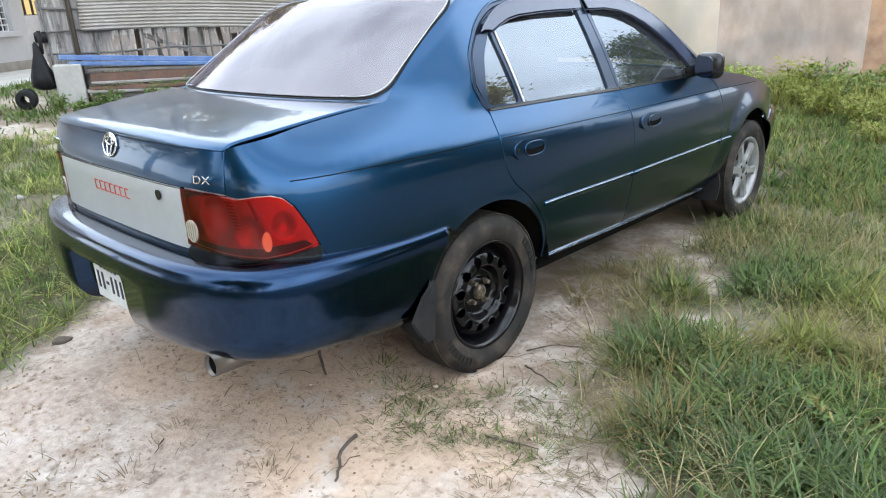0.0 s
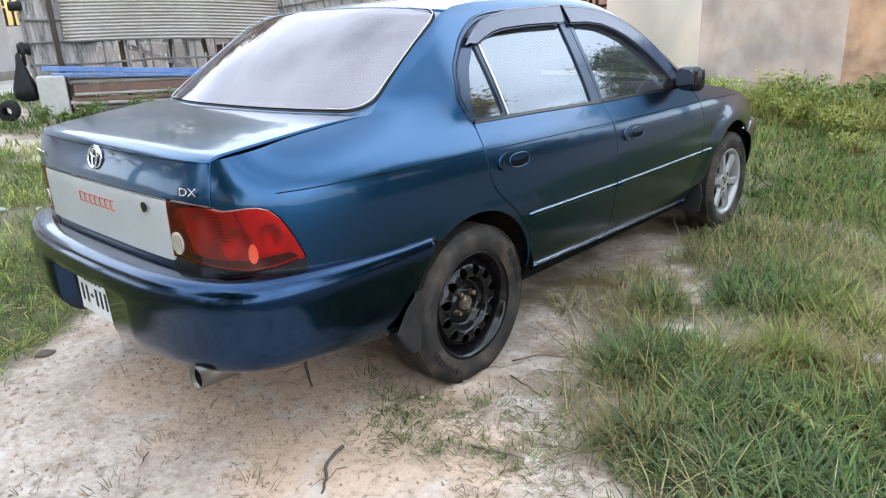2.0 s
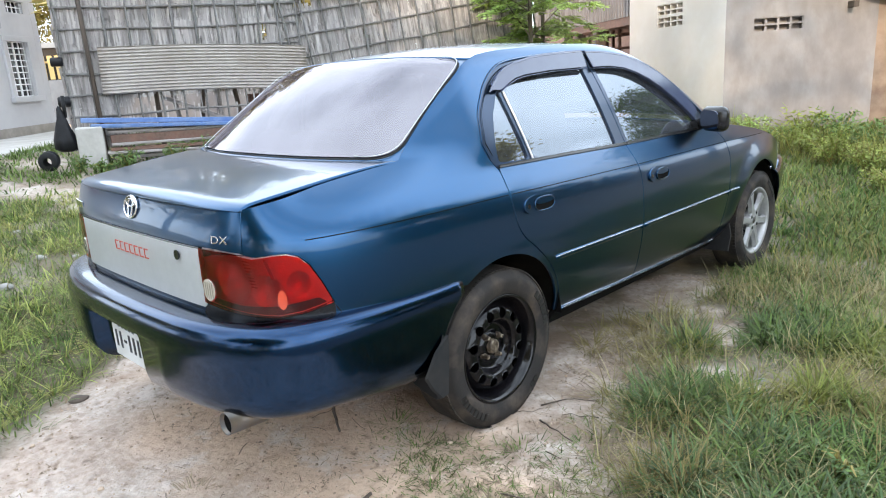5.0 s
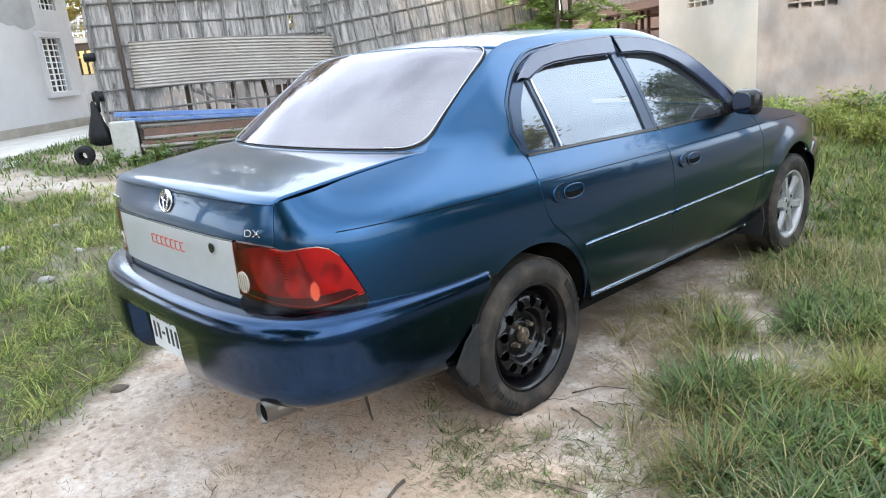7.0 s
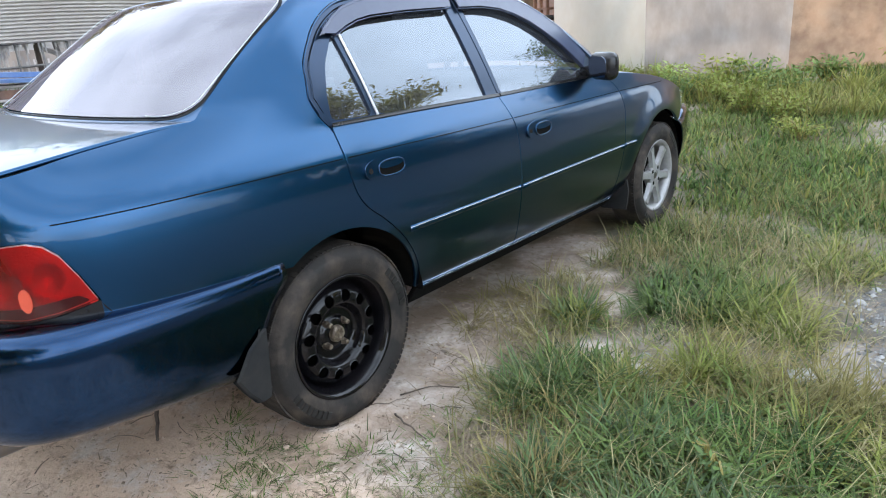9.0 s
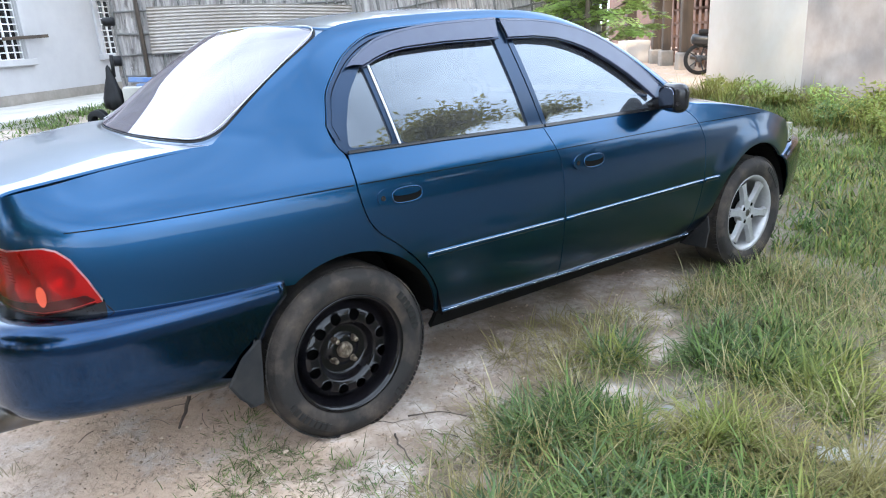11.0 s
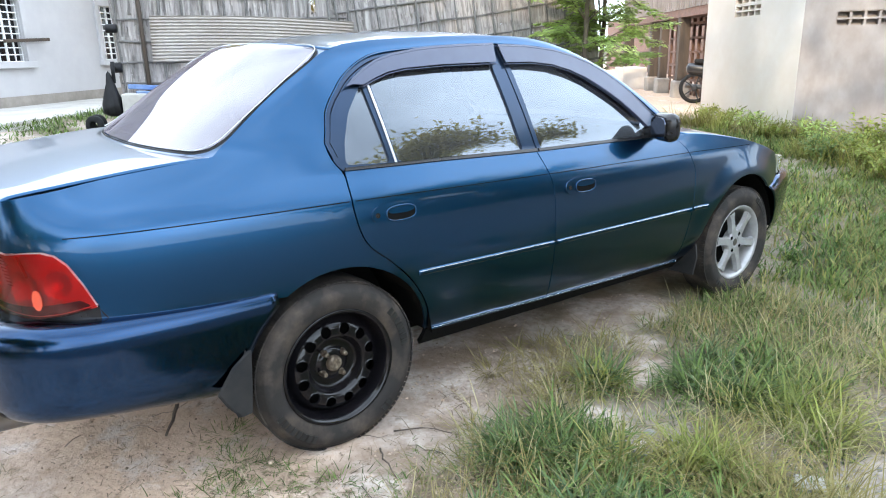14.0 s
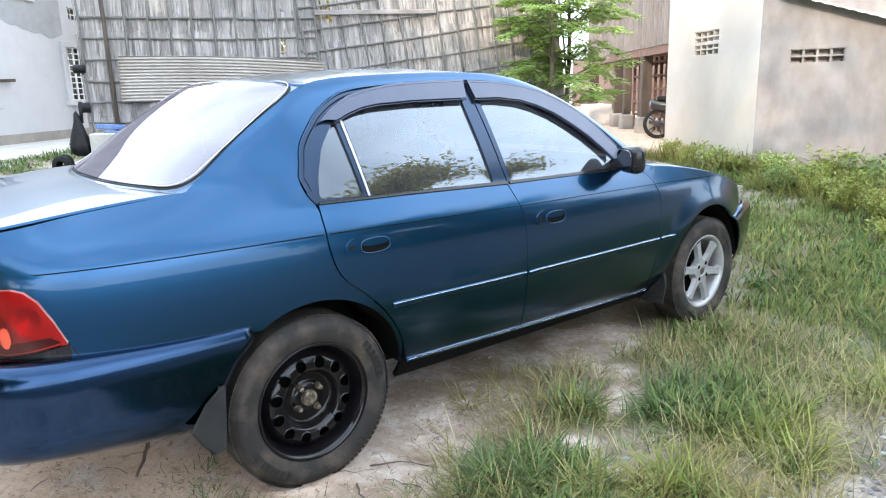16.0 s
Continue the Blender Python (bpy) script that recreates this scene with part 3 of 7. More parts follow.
def ground_material():
    m = material("sandy_soil", SAND, 0.95, second=SAND_PALE, scale=1.6, mix=(0.42, 0.62), fine=(0.20, 0.15, 0.11), fine_scale=34, fine_fac=0.36, bump=1.0, bump_scale=22, spec=0.2)
    n, l = m.node_tree.nodes, m.node_tree.links
    p = n["Principled BSDF"]
    src = p.inputs["Base Color"].links[0].from_socket
    co = n.new("ShaderNodeTexCoord")

    def spots(scale, lo, hi, colour, src, fac=1.0):
        t, r, x = n.new("ShaderNodeTexNoise"), n.new("ShaderNodeMapRange"), n.new("ShaderNodeMix")
        t.inputs["Scale"].default_value, t.inputs["Detail"].default_value, t.inputs["Roughness"].default_value = scale, 6, 0.65
        r.inputs["From Min"].default_value, r.inputs["From Max"].default_value, r.inputs["To Max"].default_value = lo, hi, fac
        x.data_type = "RGBA"
        l.new(co.outputs["Object"], t.inputs["Vector"])
        l.new(t.outputs["Fac"], r.inputs["Value"])
        l.new(r.outputs["Result"], x.inputs["Factor"])
        l.new(src, x.inputs["A"])
        x.inputs["B"].default_value = (*colour, 1)
        return x.outputs["Result"]
    src = spots(3.1, 0.52, 0.70, (0.23, 0.15, 0.10), src, 0.8)
    src = spots(9.0, 0.58, 0.70, (0.12, 0.09, 0.065), src, 0.7)
    src = spots(60.0, 0.66, 0.74, (0.55, 0.52, 0.48), src, 0.6)
    tan = n.new("ShaderNodeAttribute")
    tan.attribute_name = "tan"
    xt = n.new("ShaderNodeMix")
    xt.data_type = "RGBA"
    xt.inputs["B"].default_value = (0.60, 0.425, 0.305, 1)
    l.new(tan.outputs["Fac"], xt.inputs["Factor"])
    l.new(src, xt.inputs["A"])
    src = spots(26.0, 0.50, 0.66, (0.24, 0.165, 0.11), xt.outputs["Result"], 0.45)
    src = spots(110.0, 0.60, 0.74, (0.15, 0.11, 0.08), src, 0.22)
    src = spots(75.0, 0.60, 0.74, (0.66, 0.60, 0.54), src, 0.4)
    src = spots(4.2, 0.55, 0.66, (0.66, 0.60, 0.56), src, 0.55)
    src = spots(13.0, 0.60, 0.68, (0.17, 0.12, 0.085), src, 0.6)
    for name, colour in (("dirt", (0.235, 0.165, 0.115)), ("drive", (0.120, 0.113, 0.106))):
        at_, mx = n.new("ShaderNodeAttribute"), n.new("ShaderNodeMix")
        at_.attribute_name, mx.data_type = name, "RGBA"
        mx.inputs["B"].default_value = (*colour, 1)
        l.new(at_.outputs["Fac"], mx.inputs["Factor"])
        l.new(src, mx.inputs["A"])
        src = mx.outputs["Result"]
    # lumps and crumbs of the loose soil
    b1 = [q for q in n if q.type == "BUMP"][0]
    tn, b2 = n.new("ShaderNodeTexNoise"), n.new("ShaderNodeBump")
    tn.inputs["Scale"].default_value, tn.inputs["Detail"].default_value, tn.inputs["Roughness"].default_value = 95, 5, 0.7
    b2.inputs["Strength"].default_value, b2.inputs["Distance"].default_value = 1.0, 0.005
    l.new(co.outputs["Object"], tn.inputs["Vector"])
    l.new(tn.outputs["Fac"], b2.inputs["Height"])
    l.new(b1.outputs["Normal"], b2.inputs["Normal"])
    l.new(b2.outputs["Normal"], p.inputs["Normal"])
    cover = n.new("ShaderNodeAttribute")
    cover.attribute_name = "cover"
    x = n.new("ShaderNodeMix")
    x.data_type = "RGBA"
    l.new(cover.outputs["Fac"], x.inputs["Factor"])
    l.new(src, x.inputs["A"])
    g1 = n.new("ShaderNodeMix")
    g1.data_type = "RGBA"
    g1.inputs["A"].default_value, g1.inputs["B"].default_value = (0.042, 0.042, 0.019, 1), (0.12, 0.092, 0.050, 1)
    t = n.new("ShaderNodeTexNoise")
    t.inputs["Scale"].default_value = 14
    l.new(co.outputs["Object"], t.inputs["Vector"])
    l.new(t.outputs["Fac"], g1.inputs["Factor"])
    l.new(g1.outputs["Result"], x.inputs["B"])
    l.new(x.outputs["Result"], p.inputs["Base Color"])
    return m


GROUND = ground_material()
ground = mesh_object("ground", verts, faces, GROUND, smooth=True)
tagged(ground, "pale sandy soil with patches of grass, rising gently away", "ground", kind="structure")
def tan_soil(x, y):
    k = math.hypot((x - 0.30) / 1.15, (y + 0.46) / 0.62) + 0.35 * noise.noise((x * 3, y * 3, 9))
    return max(0.85 * smooth_step(1.1, 0.55, k), smooth_step(8.6, 9.6, y - 0.62 * x - 1.9) * smooth_step(-1.0, -2.2, x))


att = ground.data.attributes.new("tan", "FLOAT", "POINT")
att.data.foreach_set("value", [tan_soil(v[0], v[1]) if abs(v[0]) < 30 and abs(v[1]) < 30 else 0.0 for v in verts])
for name, field in (("dirt", dirt_and_shade), ("drive", lambda x, y: max(0.92 * drive(x, y), 0.9 * smooth_step(1.3, 0.7, math.hypot((x - 2.3) / 0.40, (y - 1.8) / 0.80) + 0.3 * noise.noise((x * 4, y * 4, 31)))))):
    att = ground.data.attributes.new(name, "FLOAT", "POINT")
    att.data.foreach_set("value", [field(v[0], v[1]) if abs(v[0]) < 40 and abs(v[1]) < 40 else 0.0 for v in verts])
att = ground.data.attributes.new("cover", "FLOAT", "POINT")
att.data.foreach_set("value", [min(1.0, 0.9 * grass_cover(v[0], v[1])) if abs(v[0]) < 60 and abs(v[1]) < 60 else 0.9 for v in verts])

# ---- walls and buildings behind ----
WHITE_WALL = material("white_plaster", (0.50, 0.487, 0.495), 0.85, second=(0.44, 0.428, 0.436), scale=0.8, fine=(0.6, 0.6, 0.58), fine_scale=5, fine_fac=0.15, bump=0.1, bump_scale=40)
GREY_RENDER = material("grey_cement", (0.36, 0.36, 0.36), 0.9, second=(0.28, 0.28, 0.28), scale=2, bump=0.15, bump_scale=30)
CREAM_WALL = material("cream_plaster", (0.57, 0.53, 0.49), 0.9, second=(0.50, 0.45, 0.40), scale=0.9, fine=(0.50, 0.42, 0.34), fine_scale=7, fine_fac=0.2, bump=0.15, bump_scale=40)
STAINED_WALL = material("stained_cement", (0.335, 0.305, 0.29), 0.92, second=(0.235, 0.21, 0.20), scale=1.4, fine=(0.17, 0.14, 0.125), fine_scale=6, fine_fac=0.4, bump=0.2, bump_scale=45, stretch=(1, 1, 0.6))
BROWN_WALL = material("brown_stained_cement", (0.30, 0.205, 0.145), 0.92, second=(0.17, 0.115, 0.085), scale=1.3, mix=(0.4, 0.6), fine=(0.36, 0.28, 0.21), fine_scale=7, fine_fac=0.35, bump=0.2, bump_scale=45)
CONCRETE = material("concrete", (0.50, 0.48, 0.45), 0.9, second=(0.38, 0.36, 0.33), scale=1.8, fine=(0.30, 0.28, 0.25), fine_scale=18, fine_fac=0.3, bump=0.2, bump_scale=50)
PLINTH = material("dirty_plinth", (0.36, 0.32, 0.28), 0.9, second=(0.27, 0.24, 0.21), scale=3, fine=(0.2, 0.18, 0.15), fine_scale=14, fine_fac=0.3)
THATCH = material("dry_thatch", (0.40, 0.36, 0.345), 0.95, second=(0.25, 0.222, 0.212), scale=9, fine=(0.48, 0.46, 0.44), fine_scale=25, fine_fac=0.5, vary=0.34, island=True, stretch=(1, 1, 0.12))
BAMBOO = material("weathered_bamboo", (0.165, 0.158, 0.155), 0.8, second=(0.105, 0.098, 0.095), scale=6, fine=(0.3, 0.28, 0.25), fine_scale=30, fine_fac=0.3)
SHEET_METAL = material("weathered_iron_sheet", (0.40, 0.365, 0.335), 0.6, 0.2, second=(0.31, 0.27, 0.24), scale=1.6, fine=(0.25, 0.22, 0.19), fine_scale=12, fine_fac=0.3)
DARK_WOOD = material("dark_wood", (0.085, 0.062, 0.045), 0.8, second=(0.05, 0.038, 0.03), scale=8, stretch=(1, 1, 0.2), bump=0.3, bump_scale=40)
RED_WOOD = material("reddish_planks", (0.17, 0.085, 0.06), 0.8, second=(0.11, 0.065, 0.05), scale=7, fine=(0.25, 0.18, 0.14), fine_scale=30, vary=0.3)
GREY_WOOD = material("grey_planks", (0.33, 0.30, 0.29), 0.85, second=(0.22, 0.195, 0.18), scale=9, fine=(0.14, 0.12, 0.11), fine_scale=30, vary=0.3, stretch=(1, 0.2, 1))
BLUE_BEAM = material("blue_steel", (0.075, 0.155, 0.37), 0.5, second=(0.17, 0.25, 0.42), scale=5, fine=(0.05, 0.10, 0.25), fine_scale=25, fine_fac=0.3)
BLACK_PLASTIC = material("black_plastic_sheet", (0.008, 0.008, 0.009), 0.5, spec=0.2, second=(0.014, 0.014, 0.016), scale=6, bump=0.5, bump_scale=14)
GRILLE_WHITE = material("white_iron", (0.72, 0.72, 0.72), 0.5)
DARK_PANE = material("dark_pane", (0.012, 0.013, 0.015), 0.15)
VENT_DARK = material("vent_shade", (0.05, 0.042, 0.035), 0.95)
CORRUGATED_GREY = material("grey_cladding", (0.25, 0.225, 0.215), 0.6, 0.2, second=(0.20, 0.18, 0.17), scale=3, vary=0.12)
ROOF_SHEET = material("pale_roof_sheet", (0.66, 0.62, 0.60), 0.45, 0.2, second=(0.55, 0.50, 0.48), scale=2)
BRICK_RED = material("red_tile", (0.42, 0.12, 0.085), 0.8, second=(0.32, 0.09, 0.07), scale=9)
YELLOW_PAINT = material("yellow_paint", (0.70, 0.50, 0.20), 0.6)


def wall_slab(name, a, b, z0, z1, mat, thick=0.16, label="", category="wall", openings=(), parent=None, kind="structure"):
    """An upright wall from a to b in plan, its face towards the right of the way from a to b; openings (along0, along1, z0, z1) go through."""
    a, b = Vector((*a, 0)), Vector((*b, 0))
    along = (b - a).normalized()
    length = (b - a).length
    nrm = Vector((along.y, -along.x, 0))
    cuts = sorted({0.0, length, *[o[0] for o in openings], *[o[1] for o in openings]})
    cutz = sorted({z0, z1, *[o[2] for o in openings], *[o[3] for o in openings]})
    bm = bmesh.new()
    cells = [[not any(o[0] - 1e-6 <= (s0 + s1) / 2 <= o[1] + 1e-6 and o[2] <= (h0 + h1) / 2 <= o[3] for o in openings) for h0, h1 in zip(cutz, cutz[1:])] for s0, s1 in zip(cuts, cuts[1:])]
    keep = {}

    def vert(i, j, k):
        if (i, j, k) not in keep:
            keep[(i, j, k)] = bm.verts.new(a + along * cuts[i] - nrm * thick * k + Vector((0, 0, cutz[j])))
        return keep[(i, j, k)]
    ni, nj = len(cuts) - 1, len(cutz) - 1
    for i in range(ni):
        for j in range(nj):
            if not cells[i][j]:
                continue
            for k in (0, 1):
                bm.faces.new([vert(i, j, k), vert(i + 1, j, k), vert(i + 1, j + 1, k), vert(i, j + 1, k)])
            for di, dj, e in ((-1, 0, ((i, j), (i, j + 1))), (1, 0, ((i + 1, j), (i + 1, j + 1))), (0, -1, ((i, j), (i + 1, j))), (0, 1, ((i, j + 1), (i + 1, j + 1)))):
                i2, j2 = i + di, j + dj
                if not (0 <= i2 < ni and 0 <= j2 < nj) or not cells[i2][j2]:
                    (p, q) = e
                    bm.faces.new([vert(*p, 0), vert(*q, 0), vert(*q, 1), vert(*p, 1)])
    bmesh.ops.recalc_face_normals(bm, faces=bm.faces[:])
    ob = part(name, bm, mat, parent)
    if label:
        tagged(ob, label, category, "", kind)
    return ob


def plan_pose(a, b, s, out=0.0, z=0.0):
    """A pose on a wall's face: x along from a to b, y into the wall, z up."""
    a, b = Vector((*a, 0)), Vector((*b, 0))
    along = (b - a).normalized()
    nrm = Vector((along.y, -along.x, 0))
    p = a + along * s + nrm * out + Vector((0, 0, z))
    return Matrix.Translation(p) @ Matrix.Rotation(math.atan2(along.y, along.x), 4, "Z")


# white house on the far side of the yard
HOUSE_A, HOUSE_B = (-9.765, -2.20), (-15.27, 3.43)
house_len = math.hypot(HOUSE_B[0] - HOUSE_A[0], HOUSE_B[1] - HOUSE_A[1])
BASE = 0.70
window_spots = [(3.80, 1.32, 2.44, 0.76), (6.90, 1.32, 2.44, 0.76), (7.14, 3.03, 3.27, 0.60), (5.43, 3.03, 3.27, 0.60)]
house = thing("house", "white plastered two-storey house, its upper wall partly in bare grey cement", "house")
wall_slab("wall", HOUSE_A, HOUSE_B, BASE - 0.1, 4.3, WHITE_WALL, 0.2, parent=house, openings=[(s - w / 2, s + w / 2, z0, z1) for s, z0, z1, w in window_spots])
back = (HOUSE_B[0] - 4.0, HOUSE_B[1] - 4.0)
wall_slab("wall", HOUSE_B, back, BASE - 0.1, 4.3, WHITE_WALL, 0.2, parent=house)
wall_slab("wall", (HOUSE_A[0] - 4.0, HOUSE_A[1] - 4.0), HOUSE_A, BASE - 0.1, 4.3, WHITE_WALL, 0.2, parent=house)
wall_slab("plinth", HOUSE_A, (HOUSE_B[0] - 0.02, HOUSE_B[1] + 0.02), BASE - 0.6, BASE, PLINTH, 0.3, parent=house).matrix_basis = Matrix.Translation((0.012, 0.012, 0))
# grey cement left unpainted, with a ragged lower edge
random.seed(5)
bm = bmesh.new()
edge = []
s = 0.0
while s < 6.55:
    edge.append((s, 2.80 + 0.12 * math.sin((s + 6) * 1.9) + 0.04 * random.uniform(-1, 1) - (0.10 if 3.9 < s < 6.4 else 0)))
    s += random.uniform(0.10, 0.22)
edge.append((6.55, 2.70))
m = plan_pose(HOUSE_A, HOUSE_B, 0)
lo = [bm.verts.new(m @ Vector((s, -0.006, z))) for s, z in edge]
hi = [bm.verts.new(m @ Vector((s, -0.006, 4.28))) for s, z in edge]
for i in range(len(edge) - 1):
    sm = (edge[i][0] + edge[i + 1][0]) / 2
    bm.faces.new((lo[i], lo[i + 1], hi[i + 1], hi[i]))
ext = bmesh.ops.extrude_face_region(bm, geom=bm.faces[:])
nrm_in = m.to_3x3() @ Vector((0, 0.008, 0))
bmesh.ops.translate(bm, vec=nrm_in, verts=[v for v in ext["geom"] if isinstance(v, bmesh.types.BMVert)])
bmesh.ops.recalc_face_normals(bm, faces=bm.faces[:])
part("cement_render", bm, GREY_RENDER, house, "bare grey cement render")
for s, z0, z1, w in window_spots:
    m = plan_pose(HOUSE_A, HOUSE_B, s)
    h = z1 - z0
    if h > 0.6:
        bm = bmesh.new()
        t = 0.12
        for sx, sz, px, pz in ((w + 2 * t, t, 0, z1 + t / 2), (t, h, -w / 2 - t / 2, (z0 + z1) / 2), (t, h, w / 2 + t / 2, (z0 + z1) / 2)):
            box_bm(sx, 0.06, sz, bevel=0.008, segments=1, m=m @ Matrix.Translation((px, -0.028, pz)), bm=bm)
        win = part("window", bm, WHITE_WALL, house, "white-framed window with an iron grille")
        part("window_sill", box_bm(w + 2 * t + 0.08, 0.12, t, bevel=0.01, segments=1, m=m @ Matrix.Translation((0, -0.05, z0 - t / 2))), WHITE_WALL, win)
        cols, rows = 4, 9
    else:
        win = part("window", box_bm(w + 0.08, 0.05, 0.05, bevel=0.008, segments=1, m=m @ Matrix.Translation((0, -0.02, z1 + 0.02))), WHITE_WALL, house, "small grilled air window")
        cols, rows = 4, 2
    part("pane", box_bm(w, 0.01, h, m=m @ Matrix.Translation((0, 0.13, (z0 + z1) / 2))), DARK_PANE, win)
    bm = bmesh.new()
    for i in range(cols + 1):
        box_bm(0.022 if i not in (2,) or cols < 4 or rows < 3 else 0.05, 0.02, h, m=m @ Matrix.Translation((-w / 2 + w * i / cols, 0.06, (z0 + z1) / 2)), bm=bm)
    for j in range(rows + 1):
        box_bm(w, 0.018, 0.022, m=m @ Matrix.Translation((0, 0.055, z0 + h * j / rows)), bm=bm)
    part("grille", bm, GRILLE_WHITE, win, "white iron grille")
# a bar that sticks out of the window
bar = part("wooden_bar", box_bm(1.15, 0.05, 0.06, bevel=0.005, segments=1, m=plan_pose(HOUSE_A, HOUSE_B, 4.15, 0.12, 1.70) @ pose(0, 0, 0, 0, -2, 0)), DARK_WOOD, None)
tagged(bar, "weathered wooden bar resting in the window grille", "bar")
# slab along the house
m = plan_pose(HOUSE_A, HOUSE_B, house_len / 2)
slab = part("pavement", box_bm(house_len + 6.7, 2.3, 0.9, bevel=0.02, segments=1, m=m @ Matrix.Translation((-1.65, -1.2, 0.07))), CONCRETE, None)
tagged(slab, "pale concrete slab along the house wall", "pavement", kind="structure")

# ---- thatched fence ----
FENCE_A, FENCE_B = (-7.16, 1.20), (-6.09, 3.97)


def thatch_panel(a, b, z0, z1, tilt, label, seed, ragged=0.05, holes=()):
    """Palm thatch tied to a grid of split bamboo. tilt: degrees by which the whole sags out of level."""
    random.seed(seed)
    fence = thing("thatched_fence", label, "fence", group="thatched fence panels")
    length = math.hypot(b[0] - a[0], b[1] - a[1])
    m0 = plan_pose(a, b, 0) @ Matrix.Translation((0, 0, z0)) @ Matrix.Rotation(radians(-tilt), 4, "Y")
    h = z1 - z0
    verts, faces = [], []
    rows = 8
    for r in range(rows + 1):
        zt = h * (r + 0.75) / rows
        n = int(length / 0.011)
        for i in range(n):
            x = length * (i + random.random()) / n
            top = min(h + random.uniform(-0.03, 0.03), zt + random.uniform(-0.02, 0.05))
            bot = max(-0.02, top - random.uniform(0.18, 0.46))
            if any(hx0 < x < hx1 and hz0 < top - 0.1 < hz1 for hx0, hx1, hz0, hz1 in holes) and random.random() < 0.94:
                continue
            w = random.uniform(0.006, 0.016)
            lean = random.uniform(-0.03, 0.03)
            y = random.uniform(-0.020, 0.004) - 0.012 * (r % 2)
            k = len(verts)
            for px, pz in ((x - w, bot), (x + w * 0.4, bot + random.uniform(-0.03, 0.03)), (x + lean + w, top), (x + lean - w, top)):
                verts.append(m0 @ Vector((px, y - (0.012 if pz < zt - 0.1 else 0), pz)))
            faces.append((k, k + 1, k + 2, k + 3))
    # the matted layer behind, left open at the holes
    nx, nz = int(length / 0.08), int(h / 0.08)
    for i in range(nx):
        for j in range(nz):
            x, z = length * (i + 0.5) / nx, h * (j + 0.5) / nz
            if any(hx0 < x < hx1 and hz0 < z < hz1 for hx0, hx1, hz0, hz1 in holes):
                continue
            k = len(verts)
            dx, dz = 0.5 * length / nx, 0.5 * h / nz
            y = 0.018 + random.uniform(0, 0.004)
            verts += [m0 @ Vector(c) for c in ((x - dx, y, z - dz), (x + dx, y, z - dz), (x + dx, y, z + dz), (x - dx, y, z + dz))]
            faces.append((k, k + 1, k + 2, k + 3))
    ob = mesh_object("thatch", verts, faces, THATCH, fence, "dry grey palm thatch")
    tagged(ob, kind="stuff")
    for j in range(rows + 1):
        z = h * (j + 0.5) / rows
        if z < h:
            pts = [m0 @ Vector((length * i / 8, -0.045 + random.uniform(-0.006, 0.006), z + random.uniform(-0.012, 0.012))) for i in range(9)]
            part("rail", tube_bm(pts, random.uniform(0.012, 0.018), 6), BAMBOO, fence)
    n = int(length / 0.265)
    for i in range(n + 1):
        x = length * (i + 0.1) / n
        pts = [m0 @ Vector((x + random.uniform(-0.015, 0.015), -0.06, h * k / 4 + (random.uniform(0, 0.06) if k == 4 else 0))) for k in range(5)]
        part("upright", tube_bm(pts, random.uniform(0.010, 0.017), 6), BAMBOO, fence)
    return fence


thatch_panel(FENCE_A, FENCE_B, 0.62, 2.72, 0.0, "grey palm-thatch fence panel on a bamboo grid", 11, holes=((0.75, 2.9, 0.0, 0.74), (0.6, 2.9, 0.1, 0.5), (2.50, 2.58, 1.22, 1.46), (2.78, 2.95, 1.24, 1.56)))
along = Vector((FENCE_B[0] - FENCE_A[0], FENCE_B[1] - FENCE_A[1])).normalized()
FENCE_C = (FENCE_B[0] + along.x * 4.0, FENCE_B[1] + along.y * 4.0)
thatch_panel((FENCE_B[0] + along.x * 0.05, FENCE_B[1] + along.y * 0.05), FENCE_C, 0.22, 2.62, 7.5, "sagging grey palm-thatch fence panel with bamboo grid", 12, holes=((0.15, 0.5, 2.0, 2.3), (0.7, 1.0, 2.08, 2.25)))
for k, (s, lean, name) in enumerate(((0.34, -3.0, "fence_post"), (2.97, 0.0, "fence_post"))):
    p = plan_pose(FENCE_A, FENCE_B, s, 0.09 if k == 0 else -0.05)
    post = part(name, tube_bm([p @ Vector((0.0, 0, 0.30)), p @ Vector((-0.01, 0, 1.8)), p @ Vector((-0.02, 0, 2.85))], 0.028, 8), DARK_WOOD, None, smooth=True)
    tagged(post, "weathered round wooden fence post", "post", "fence posts")
board = part("fence_board", box_bm(1.75, 0.03, 0.06, bevel=0.006, segments=1, m=plan_pose(FENCE_B, FENCE_C, 0.88, 0.1, 2.41) @ pose(0, 0, 0, 0, -1, 0)), GREY_WOOD, None)
tagged(board, "bleached board nailed to the thatched fence", "board")


def corrugated(name, length, height, pitch, depth, mat, m, vertical=False, label="", category="", parent=None, sag=0.0, nx=24):
    """A corrugated sheet in the xz plane of m; its ribs run along x, or upright."""
    n = int((length if vertical else height) / pitch * 8)
    verts, faces = [], []
    k = n + 1
    for i in range(k):
        d = depth * math.cos(2 * math.pi * i / 8)
        for j in range(nx + 1):
            t = j / nx
            if vertical:
                verts.append(m @ Vector((length * i / n, d, height * t)))
            else:
                verts.append(m @ Vector((length * t, d, height * i / n + sag * math.sin(math.pi * t))))
    for i in range(n):
        for j in range(nx):
            a = i * (nx + 1) + j
            faces.append((a, a + 1, a + nx + 2, a + nx + 1))
    ob = mesh_object(name, verts, faces, mat, parent, "", True)
    mod = ob.modifiers.new("thickness", "SOLIDIFY")
    mod.thickness = 0.002
    if label and parent is None:
        tagged(ob, label, category)
    return ob


